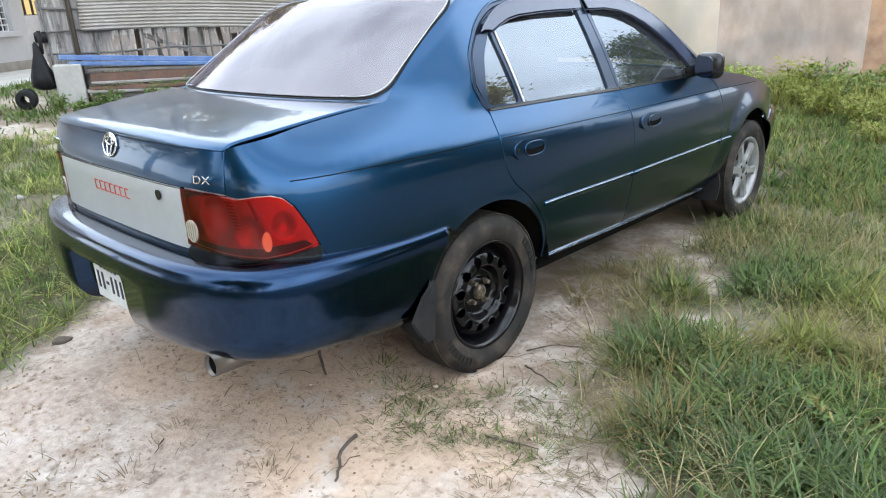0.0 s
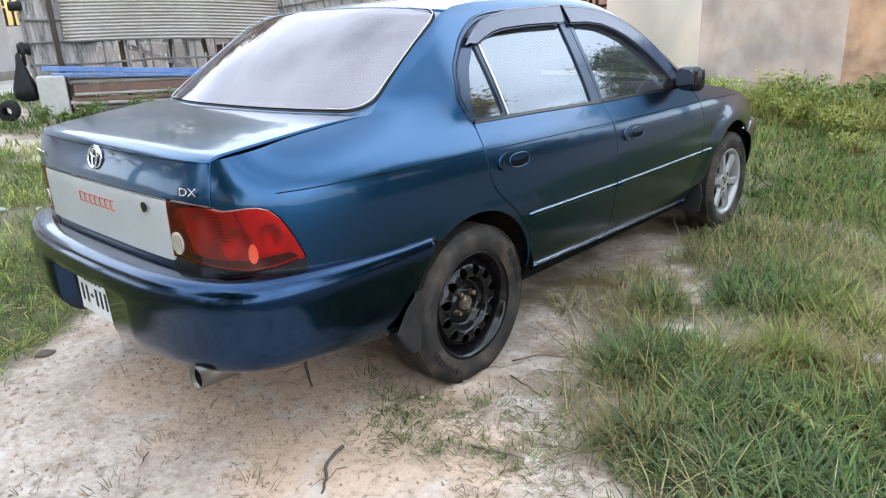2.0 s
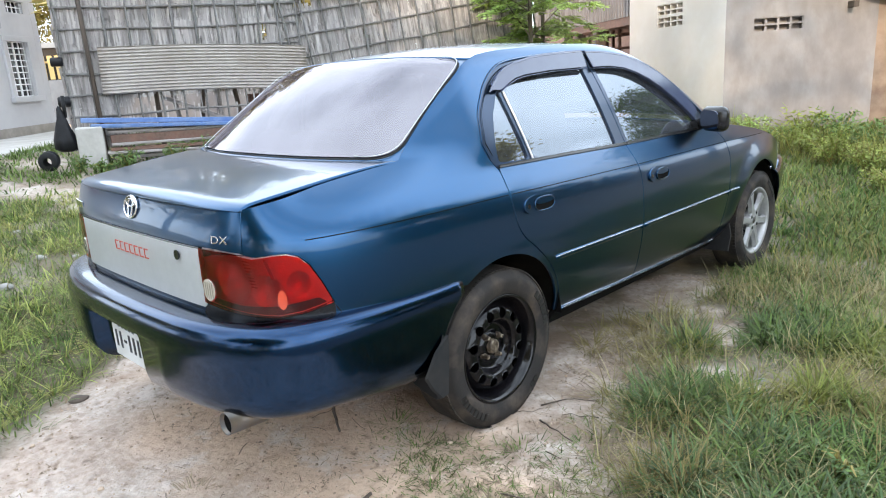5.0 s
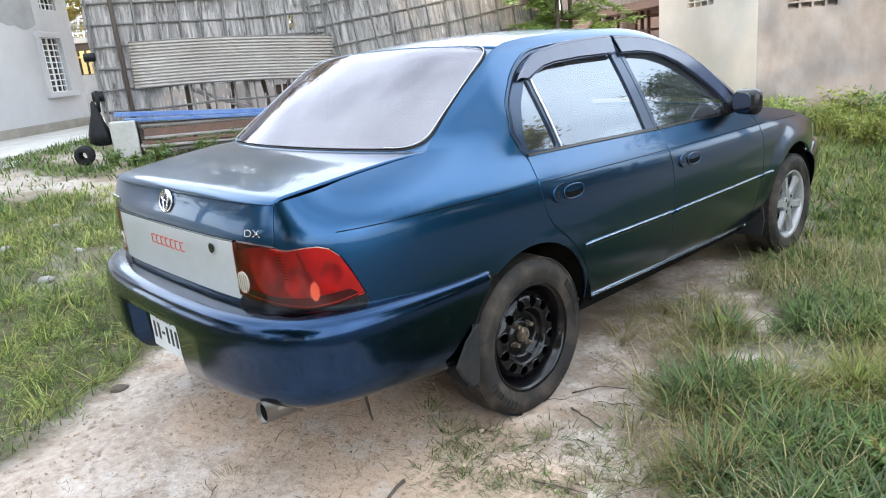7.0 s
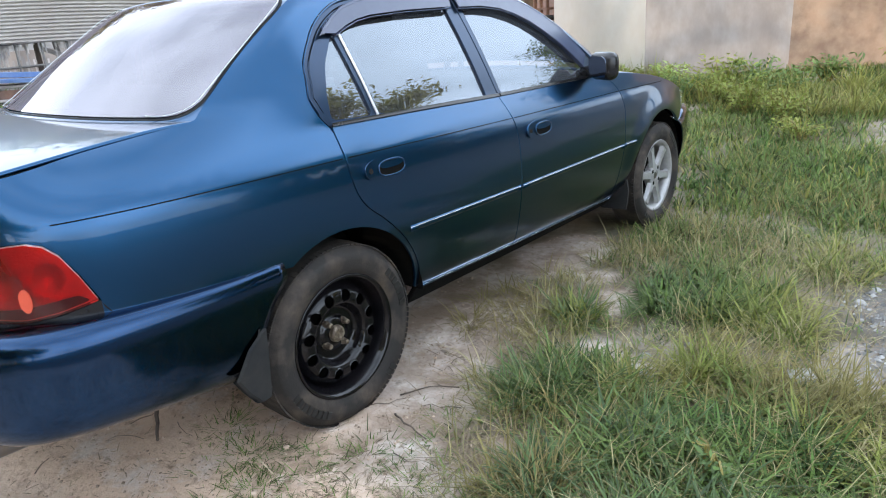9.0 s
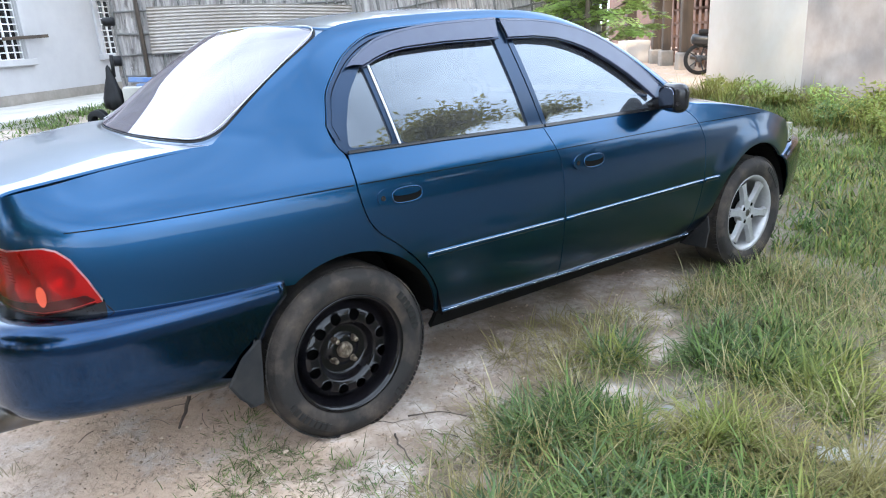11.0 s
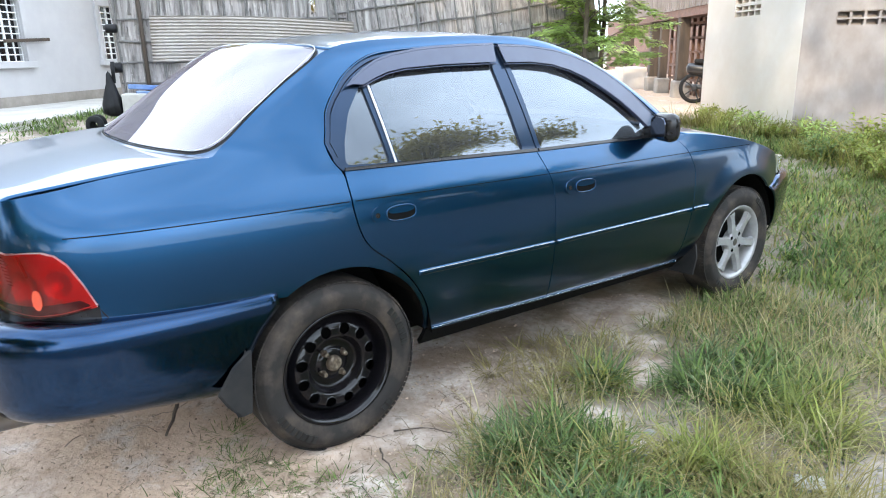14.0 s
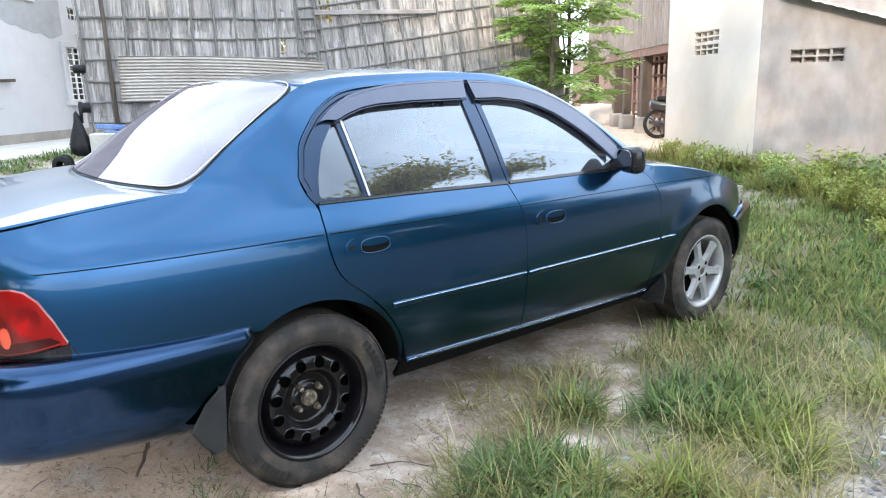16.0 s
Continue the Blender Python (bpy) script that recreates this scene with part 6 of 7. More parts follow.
# stand with red tiles
stand = thing("metal_stand", "pale metal trestle carrying a stack of red roof tiles", "trestle", (-6.10, -2.07, ground_z(-6.10, -2.07)), turn=20)
for dx, dy in ((-0.25, -0.3), (-0.25, 0.3), (0.25, -0.3), (0.25, 0.3)):
    part("leg", tube_bm([(dx * 1.15, dy * 1.25, 0), (dx * 1.1, dy * 1.2, 0.95)], 0.018, 8), CONCRETE, stand)
for z in (0.35, 0.85):
    part("cross_bar", tube_bm([(-0.28, -0.33, z), (0.28, 0.33, z + 0.15)], 0.014, 8), CONCRETE, stand)
for k in range(4):
    ob = corrugated("roof_tile", 0.62, 0.88, 0.13, 0.022, BRICK_RED, pose(-0.31, 0.51 - 0.015 * (k % 2), 0.975 + 0.035 * k, 90, 0, 0), vertical=True, parent=stand, nx=4)
# far yellow fence and dark wall seen past the house corner
wall_slab("wall_3", (-22.0, 5.2), (-19.0, 12.0), 0.3, 1.75, GREY_RENDER, 0.15, "grey rendered boundary wall", "wall")
gate = thing("yellow_fence", "yellow painted picket fence on the boundary wall", "fence")
for k in range(34):
    m = plan_pose((-22.0, 5.2), (-19.0, 12.0), 0.15 + 0.21 * k, -0.07, 2.13)
    part("picket", box_bm(0.14, 0.03, 0.72, bevel=0.01, segments=1, m=m), YELLOW_PAINT, gate)
part("rail", box_bm(7.3, 0.03, 0.06, m=plan_pose((-22.0, 5.2), (-19.0, 12.0), 3.7, -0.10, 2.3)), YELLOW_PAINT, gate)
# dark sheet added behind the pickets to paint the darkness between them
part("panel", box_bm(7.3, 0.02, 1.0, m=plan_pose((-22.0, 5.2), (-19.0, 12.0), 3.7, -0.14, 2.25)), VENT_DARK, gate)
part("top_rail", box_bm(7.3, 0.10, 0.16, bevel=0.01, segments=1, m=plan_pose((-22.0, 5.2), (-19.0, 12.0), 3.7, -0.08, 2.80)), GREY_RENDER, gate)

# ---- outbuilding with a white gable side and a grey front ----
CORNER = (-1.76, 8.01)


def from_corner(angle, s):
    return (CORNER[0] + s * math.cos(radians(angle)), CORNER[1] + s * math.sin(radians(angle)))


WHITE_END, GREY_END = from_corner(148, 2.68), from_corner(34, 7.0)
outbuilding = thing("outbuilding", "low plastered outbuilding with cream side, stained grey front and vent blocks", "outbuilding")
v1, v2 = (2.68 - 1.78, 2.68 - 1.06, 1.71, 2.06), (0.36, 0.99, 1.52, 1.70)
wall_slab("side_wall", WHITE_END, CORNER, 0.0, 3.6, CREAM_WALL, 0.16, parent=outbuilding, openings=[v1])
wall_slab("front_wall", CORNER, from_corner(34, 1.9), 0.0, 3.4, STAINED_WALL, 0.16, parent=outbuilding, openings=[v2])
wall_slab("front_wall", from_corner(34, 1.9), GREY_END, 0.0, 3.4, BROWN_WALL, 0.16, parent=outbuilding)
wall_slab("back_wall", GREY_END, (GREY_END[0] - 2.0, GREY_END[1] + 3.4), 0.0, 2.6, STAINED_WALL, 0.16, parent=outbuilding)


def vent_blocks(a, b, opening, cols, rows, mat, gap_row=None, back=None):
    s0, s1, z0, z1 = opening
    bm = bmesh.new()
    bar = 0.028
    for j in range(rows + 1):
        z = z0 + (z1 - z0) * j / rows
        t = 0.022 if not (gap_row and j == gap_row) else 0.045
        box_bm(s1 - s0, 0.12, t, m=plan_pose(a, b, (s0 + s1) / 2, -0.07, z), bm=bm)
    for i in range(cols + 1):
        box_bm(bar, 0.11, z1 - z0, m=plan_pose(a, b, s0 + (s1 - s0) * i / cols, -0.072, (z0 + z1) / 2), bm=bm)
    vent = part("vent_block", bm, mat, outbuilding, "pierced concrete vent blocks")
    part("dark_back", box_bm(s1 - s0, 0.01, z1 - z0, m=plan_pose(a, b, (s0 + s1) / 2, -0.15, (z0 + z1) / 2)), back or VENT_DARK, vent)


vent_blocks(WHITE_END, CORNER, v1, 4, 4, CREAM_WALL, 2)
vent_blocks(CORNER, GREY_END, v2, 4, 2, STAINED_WALL, back=STAINED_WALL)
m = plan_pose(CORNER, GREY_END, 0.18, 0.22, 2.36) @ pose(0, 0, 0, 0, 17, 0)
corrugated("roof", 7.2, 2.6, 0.13, 0.005, ROOF_SHEET, m @ pose(0, 0, 0, -76, 0, 0), parent=outbuilding, vertical=True, nx=3)
for k in range(1, 5):
    part("rafter", box_bm(0.06, 0.44, 0.08, m=plan_pose(CORNER, GREY_END, 0.35 + 1.2 * k, 0.0, 2.26 - 0.36 * (0.35 + 1.2 * k) * 0.85)), DARK_WOOD, outbuilding)

# ---- house on posts behind it ----
STILT_A, STILT_B = (-10.6, 15.45), (-4.55, 10.55)
stilt = thing("stilt_house", "wooden house on posts with grey ribbed metal cladding", "house")
stilt_len = math.hypot(STILT_B[0] - STILT_A[0], STILT_B[1] - STILT_A[1])
wall_slab("wall", STILT_A, STILT_B, 2.06, 4.2, CORRUGATED_GREY, 0.12, parent=stilt)
for k in range(int(stilt_len / 0.16)):
    part("cladding_rib", box_bm(0.022, 0.03, 2.12, m=plan_pose(STILT_A, STILT_B, 0.08 + 0.16 * k, 0.012, 3.12)), CORRUGATED_GREY, stilt)
part("floor_beam", box_bm(stilt_len, 0.14, 0.16, m=plan_pose(STILT_A, STILT_B, stilt_len / 2, -0.08, 1.98)), RED_WOOD, stilt)
part("floor", box_bm(stilt_len, 4.0, 0.06, m=plan_pose(STILT_A, STILT_B, stilt_len / 2, -2.2, 2.02)), RED_WOOD, stilt)
for s, out, r in ((stilt_len - 2.4, -0.12, 0.11), (stilt_len - 3.9, -0.12, 0.09), (0.15, -0.12, 0.13), (3.0, -0.12, 0.10), (stilt_len - 0.25, -0.1, 0.08), (stilt_len - 2.0, -3.6, 0.1), (stilt_len - 4.4, -3.6, 0.1)):
    m = plan_pose(STILT_A, STILT_B, s, out, 0)
    post = part("post", box_bm(2 * r, 2 * r, 1.95, bevel=0.02, segments=2, m=m @ Matrix.Translation((0, 0, 1.03))), DARK_WOOD, stilt)
    part("post_foot", box_bm(2 * r + 0.12, 2 * r + 0.12, 0.55, bevel=0.03, segments=1, m=m @ Matrix.Translation((0, 0, 0.35))), PLINTH, post)
rack = thing("shelf_rack", "slatted wooden rack under the house on posts", "rack", group="")
m0 = plan_pose(STILT_A, STILT_B, stilt_len - 3.5, -0.75, 0.15)
for k in range(5):
    part("shelf", box_bm(2.6, 0.5, 0.05, m=m0 @ Matrix.Translation((0, 0, 0.45 + 0.30 * k))), RED_WOOD, rack)
for dx in (-1.25, -0.8, -0.4, 0.0, 0.45, 0.85, 1.25):
    part("upright", box_bm(0.06, 0.06, 1.75, m=m0 @ Matrix.Translation((dx, -0.22, 0.88))), RED_WOOD, rack)
# wall added as a brown backdrop that shuts out the bright sky
wall_slab("wall_4", (-21.0, 27.0), (-2.2, 13.4), 0.1, 2.6, RED_WOOD, 0.14, "brown plank wall added behind the house on posts, shutting out the sky", "wall")
m0 = plan_pose(STILT_A, STILT_B, stilt_len - 6.0, 0.15, 0)
tagged(part("cream_step", box_bm(1.1, 0.6, 0.55, bevel=0.03, m=at_ground(m0, 0.26)), CREAM_WALL, None), "sunlit cream plaster step under the house on posts", "step")


def build_motorbike(m):
    """A small step-through motorbike, its front towards -x of m."""
    bike = thing("motorbike", "dark step-through motorbike parked under the house", "motorbike")
    bike.matrix_basis = m
    body = material("bike_black", (0.02, 0.02, 0.022), 0.3, coat=0.5)
    for x in (-0.62, 0.62):
        wh = part("wheel", lathe_bm([(-0.04, 0.22), (-0.045, 0.26), (-0.02, 0.29), (0.02, 0.29), (0.045, 0.26), (0.04, 0.22)], 32), BLACK_RUBBER, bike, smooth=True)
        wh.matrix_basis = pose(x, 0, 0.29, 0, 0, 90)
        part("hub", lathe_bm([(-0.05, 0.03), (-0.03, 0.06), (0.03, 0.06), (0.05, 0.03)], 16, close=True), DASH, wh)
        for k in range(5):
            t = 2 * math.pi * k / 5
            part("spoke", tube_bm([(0, 0, 0), (0, 0.23 * math.cos(t), 0.23 * math.sin(t))], 0.012, 6), DASH, wh)
    part("tail", box_bm(0.75, 0.22, 0.20, bevel=0.07, segments=3, m=pose(0.42, 0, 0.62, 0, -8, 0)), body, bike, smooth=True)
    part("seat", box_bm(0.68, 0.24, 0.09, bevel=0.04, segments=3, m=pose(0.32, 0, 0.77, 0, -4, 0)), BLACK_RUBBER, bike, smooth=True)
    part("leg_shield", box_bm(0.10, 0.34, 0.55, bevel=0.045, segments=3, m=pose(-0.36, 0, 0.62, 0, 18, 0)), body, bike, smooth=True)
    part("footboard", box_bm(0.50, 0.22, 0.12, bevel=0.04, segments=2, m=pose(-0.12, 0, 0.36, 0, 0, 0)), body, bike, smooth=True)
    part("engine", box_bm(0.36, 0.20, 0.22, bevel=0.05, segments=2, m=pose(0.10, 0, 0.36)), EXHAUST, bike, smooth=True)
    part("fork", tube_bm([(-0.62, 0.07, 0.29), (-0.42, 0.07, 0.85)], 0.022, 8), EXHAUST, bike)
    part("headlight", box_bm(0.16, 0.22, 0.16, bevel=0.06, segments=3, m=pose(-0.42, 0, 0.93)), body, bike, smooth=True)
    part("handlebar", tube_bm([(-0.30, -0.34, 1.02), (-0.38, -0.15, 0.98), (-0.38, 0.15, 0.98), (-0.30, 0.34, 1.02)], 0.014, 8), BLACK_RUBBER, bike)
    part("side_panel", box_bm(0.42, 0.25, 0.10, bevel=0.04, segments=2, m=pose(0.30, 0, 0.56, 0, -16, 0)), body, bike, smooth=True)
    part("exhaust", tube_bm([(0.1, -0.14, 0.25), (0.8, -0.16, 0.33)], 0.045, 10), EXHAUST, bike, smooth=True)
    return bike


build_motorbike(at_ground(pose(-4.75, 11.42, 0, 0, 0, 212)))

# ---- plants ----
GRASS = material("green_grass", (0.072, 0.128, 0.030), 0.6, second=(0.14, 0.18, 0.05), scale=2.2, vary=0.65, island=True, translucent=0.35, spec=0.3)
GRASS_DRY = material("dry_grass", (0.25, 0.20, 0.085), 0.75, second=(0.19, 0.17, 0.065), scale=3, vary=0.4, island=True, translucent=0.3, spec=0.2)
GRASS_BLUE = material("blue_green_grass", (0.062, 0.108, 0.036), 0.55, second=(0.115, 0.16, 0.055), scale=3, vary=0.5, island=True, translucent=0.3, spec=0.4)
STRAW = material("bleached_straw", (0.36, 0.31, 0.17), 0.7, second=(0.26, 0.23, 0.10), scale=3, vary=0.35, island=True, translucent=0.25, spec=0.3)
LITTER = material("grass_litter", (0.16, 0.115, 0.075), 0.9, second=(0.30, 0.24, 0.16), scale=5, vary=0.5, island=True)
LEAF = material("tree_leaf", (0.32, 0.44, 0.13), 0.5, second=(0.42, 0.50, 0.17), scale=1.5, vary=0.45, island=True, translucent=0.55, spec=0.35)
LEAF_GREEN = material("weed_leaf", (0.09, 0.16, 0.04), 0.5, second=(0.15, 0.21, 0.06), scale=1.5, vary=0.45, island=True, translucent=0.35)
LEAF_YELLOW = material("yellow_green_leaf", (0.25, 0.27, 0.05), 0.55, second=(0.15, 0.20, 0.04), scale=2.5, vary=0.4, island=True, translucent=0.4)
LEAF_DARK = material("shade_leaf", (0.28, 0.24, 0.065), 0.55, second=(0.36, 0.28, 0.09), scale=1.2, vary=0.4, island=True, translucent=0.35)
# leaf colour brightened to hold the sunlight on the reflected trees
LEAF_GOLD = material("sunlit_olive_gold_leaf", (0.44, 0.38, 0.11), 0.55, second=(0.34, 0.32, 0.09), scale=1.2, vary=0.35, island=True, translucent=0.5)
BARK = material("bark", (0.16, 0.13, 0.10), 0.9, second=(0.10, 0.08, 0.06), scale=9, bump=0.5, bump_scale=30)
TWIG = material("dead_twig", (0.070, 0.054, 0.042), 0.9, second=(0.12, 0.09, 0.07), scale=20)
STONE = material("pale_stone", (0.36, 0.345, 0.32), 0.9, second=(0.27, 0.255, 0.24), scale=12, vary=0.25)

rng = np.random.default_rng(7)


def blades(name, spots, length, width, mat, label, bend=0.55, lay=0.34):
    """Grass: one curved, tapering blade at each spot (x, y), as one sheet of stuff."""
    n = len(spots)
    if n == 0:
        return None
    xy = np.array([p[:2] for p in spots], float)
    z = np.array([ground_z(x, y) - 0.006 for x, y in xy])
    L = rng.uniform(length[0], length[1], n) * (0.75 + 0.5 * rng.random(n))
    W = rng.uniform(width[0], width[1], n)
    az = np.array([p[2] if len(p) > 2 else rng.uniform(0, 2 * np.pi) for p in spots])
    tilt = np.abs(rng.normal(lay, 0.28, n))
    curl = rng.uniform(0.15, 1.0, n) * bend * 2
    dx, dy = np.cos(az), np.sin(az)
    px, py = -dy, dx
    levels = [(0.0, 1.0), (0.38, 0.95), (0.72, 0.62), (1.0, 0.0)]
    verts = np.zeros((n, 7, 3))
    pos_h, pos_v, last = np.zeros(n), np.zeros(n), 0.0
    k = 0
    for t, w in levels:
        ang = tilt + curl * t
        step = (t - last) * L
        pos_h = pos_h + step * np.sin(ang)
        pos_v = pos_v + step * np.cos(ang)
        last = t
        cx, cy, cz = xy[:, 0] + dx * pos_h, xy[:, 1] + dy * pos_h, z + np.maximum(pos_v, 0.004)
        if w > 0:
            for s in (-1, 1):
                verts[:, k, 0], verts[:, k, 1], verts[:, k, 2] = cx + s * px * W * w, cy + s * py * W * w, cz
                k += 1
        else:
            verts[:, k, 0], verts[:, k, 1], verts[:, k, 2] = cx, cy, cz
            k += 1
    base = (np.arange(n) * 7)[:, None]
    quads = np.concatenate([base + np.array([[0, 1, 3, 2]]), base + np.array([[2, 3, 5, 4]])])
    tris = base + np.array([[4, 5, 6]])
    me = bpy.data.meshes.new(name)
    me.vertices.add(n * 7)
    me.vertices.foreach_set("co", verts.reshape(-1))
    loops = np.concatenate([quads.reshape(-1), tris.reshape(-1)])
    me.loops.add(len(loops))
    me.loops.foreach_set("vertex_index", loops.astype(np.int32))
    starts = np.concatenate([np.arange(len(quads)) * 4, len(quads) * 4 + np.arange(len(tris)) * 3])
    me.polygons.add(len(starts))
    me.polygons.foreach_set("loop_start", starts.astype(np.int32))
    me.update(calc_edges=True)
    me.polygons.foreach_set("use_smooth", [True] * len(me.polygons))
    me.materials.append(mat)
    return tagged(new(name, me), label, "grass", kind="stuff")


def scatter(count, x0, x1, y0, y1, weight):
    out = []
    xs, ys, r = rng.uniform(x0, x1, count), rng.uniform(y0, y1, count), rng.random(count)
    for x, y, k in zip(xs, ys, r):
        if k < weight(x, y):
            out.append((x, y))
    return out


def under_car(x, y):
    return -0.72 < x < 0.74 and -0.75 < y < 2.9


def off_house(x, y):
    """Clear of the house and its slab."""
    return (x - HOUSE_A[0]) * 0.715 + (y - HOUSE_A[1]) * 0.699 > 2.5 and (x - CORNER[0]) * -0.559 + (y - CORNER[1]) * 0.829 < 0.0 or (x < -3 and y < 7 and (x - HOUSE_A[0]) * 0.715 + (y - HOUSE_A[1]) * 0.699 > 2.5)


def near(x, y):
    c = grass_cover(x, y)
    return 0.0 if under_car(x, y) or abs(math.hypot(x - 0.83, y)) < 0.16 else c ** 1.6


def tall(x, y):
    n = noise.noise((x * 1.7 + 9, y * 1.7, 4.0))
    zone = max(smooth_step(1.0, 0.55, math.hypot((x - 1.75) / 0.65, (y - 0.75) / 1.15)), 0.6 * smooth_step(1.0, 0.4, math.hypot((x - 2.3) / 0.9, (y - 3.0) / 1.3)))
    return zone * smooth_step(-0.25, 0.25, n + 0.15) * min(1.0, grass_cover(x, y) * 1.3)


def clumped(spots, each, spread):
    out = []
    for x, y in spots:
        for k in range(each):
            dx, dy = rng.normal(0, spread), rng.normal(0, spread)
            out.append((x + dx, y + dy, math.atan2(dy, dx) + rng.normal(0, 0.5)))
    return out


blades("grass", clumped(scatter(11000, 0.7, 3.6, -0.6, 4.6, lambda x, y: near(x, y) * (1.0 if y > 1.9 else 0.55)), 7, 0.022), (0.035, 0.10), (0.0012, 0.0026), GRASS, "short green grass tufts on sandy soil", 0.8)
GRASS_LIME = material("yellow_green_grass", (0.17, 0.20, 0.045), 0.6, second=(0.25, 0.23, 0.07), scale=4, vary=0.5, island=True, translucent=0.35, spec=0.3)


# lighter GRASS_LIME: sunlight on the left yard is put into the colour
GRASS_SUNNY = material("sunlit_yellow_green_grass", (0.25, 0.31, 0.075), 0.6, second=(0.33, 0.31, 0.10), scale=4, vary=0.5, island=True, translucent=0.35, spec=0.3)


def tussocks(zones, bare=0.22):
    """Roots of arching clumps: for each zone (x, y, half width, half depth, count) random places."""
    out = []
    for cx, cy, rx, ry, n in zones:
        for k in range(n):
            t, r = rng.uniform(0, 6.28), math.sqrt(rng.random())
            x, y = cx + rx * r * math.cos(t), cy + ry * r * math.sin(t)
            if grass_cover(x, y) > bare:
                out.append((x, y))
    return out


blades("tall_grass", clumped(tussocks([(1.33, 0.58, 0.19, 0.17, 34), (1.47, 1.55, 0.25, 0.34, 52), (2.05, 0.25, 0.42, 0.40, 60), (1.62, 0.40, 0.16, 0.22, 20), (1.85, 0.62, 0.26, 0.22, 16), (2.2, 2.9, 0.8, 0.9, 60), (0.95, 2.25, 0.16, 0.25, 8)]), 44, 0.022), (0.06, 0.18), (0.0018, 0.0046), GRASS, "splayed green grass clumps with bare soil between", 0.9, 0.72)
blades("tall_grass", clumped(tussocks([(1.22, 0.52, 0.16, 0.16, 14), (1.55, 0.02, 0.10, 0.12, 10), (1.95, 0.0, 0.35, 0.22, 30), (1.35, 1.40, 0.14, 0.2, 12), (1.75, 0.35, 0.25, 0.2, 14), (1.05, 1.10, 0.07, 0.07, 4)]), 42, 0.020), (0.07, 0.20), (0.0018, 0.0046), GRASS_BLUE, "splayed blue-green grass clumps", 0.8, 0.7)
blades("tall_grass", clumped(tussocks([(1.70, 0.84, 0.13, 0.13, 14), (1.73, 1.38, 0.19, 0.26, 22), (1.45, 0.68, 0.12, 0.12, 6), (2.25, 0.65, 0.3, 0.3, 14), (2.0, 2.2, 0.4, 0.3, 14), (1.05, 1.08, 0.08, 0.08, 4)]), 42, 0.024), (0.08, 0.21), (0.0017, 0.0040), GRASS_LIME, "yellow-green arching grass clumps", 0.85, 0.6)
blades("dry_grass", clumped(tussocks([(0.76, 0.98, 0.16, 0.22, 11), (0.98, 0.86, 0.12, 0.14, 7), (0.80, 1.25, 0.12, 0.30, 12), (0.86, 1.85, 0.10, 0.25, 8), (1.62, 1.15, 0.10, 0.12, 6), (1.15, 0.35, 0.15, 0.14, 3), (1.75, 0.95, 0.12, 0.1, 6), (1.75, 0.15, 0.2, 0.1, 4), (2.0, 0.5, 0.3, 0.3, 10)], -1.0), 34, 0.030), (0.05, 0.16), (0.0012, 0.0025), GRASS_DRY, "straw-coloured grass clumps by the sill", 0.75, 0.85)
blades("dry_grass", clumped(scatter(2600, 0.7, 3.6, -0.5, 4.6, lambda x, y: near(x, y) * smooth_step(-0.2, 0.35, noise.noise((x * 1.1, y * 1.1 + 3, 8)))), 8, 0.028), (0.06, 0.20), (0.0010, 0.0021), GRASS_DRY, "yellow dry grass among the green", 0.7, 0.5)
blades("dry_grass", clumped([(1.5 + rng.normal(0, 0.05), -0.02 + rng.normal(0, 0.05)) for _ in range(9)] + [(2.05 + rng.normal(0, 0.10), 0.9 + rng.normal(0, 0.12)) for _ in range(26)], 26, 0.03), (0.10, 0.24), (0.0012, 0.0024), GRASS_DRY, "straw-coloured grass clump", 0.8, 0.4)
blades("grass", clumped(scatter(15000, -5.0, -0.5, -3.0, 3.0, near), 6, 0.026), (0.04, 0.11), (0.0014, 0.0030), GRASS, "short green grass beside the bare sand", 0.8)
blades("tall_grass", clumped(scatter(1500, -5.0, -0.6, -3.0, 3.0, near), 26, 0.024), (0.07, 0.17), (0.0017, 0.0036), GRASS_SUNNY, "yellow-green splayed grass beside the bare sand", 0.85, 0.7)
blades("dry_grass", clumped(scatter(1500, -5.0, -0.5, -3.0, 3.0, near), 6, 0.04), (0.05, 0.14), (0.0012, 0.0026), GRASS_DRY, "yellow dry grass beside the bare sand", 0.8)
blades("grass", clumped(scatter(26000, -4.5, 6.5, 2.8, 11.0, lambda x, y: near(x, y) if off_house(x, y) else 0.0), 5, 0.035), (0.05, 0.13), (0.0034, 0.0065), GRASS, "green lawn grass running to the outbuilding", 0.8)
blades("dry_grass", clumped(scatter(4500, -4.0, 6.5, 2.8, 11.0, lambda x, y: near(x, y) if off_house(x, y) else 0.0), 5, 0.04), (0.06, 0.15), (0.0025, 0.0045), GRASS_DRY, "yellowed lawn grass running to the outbuilding", 0.8)
blades("tall_grass", clumped(scatter(7000, -4.5, 6.5, 2.6, 11.0, lambda x, y: near(x, y) if off_house(x, y) else 0.0), 5, 0.035), (0.05, 0.14), (0.0034, 0.0065), GRASS_LIME, "yellow-green lawn grass running to the outbuilding", 0.8)
blades("grass", clumped(scatter(15000, -9.0, 10.0, -9.0, 9.0, lambda x, y: near(x, y) if (x > 3.5 or y < -0.6 and x > 1.2 or y < -2.9) and off_house(x, y) else 0.0), 5, 0.06), (0.06, 0.16), (0.004, 0.008), GRASS, "rough grass round the bare sand", 0.8)
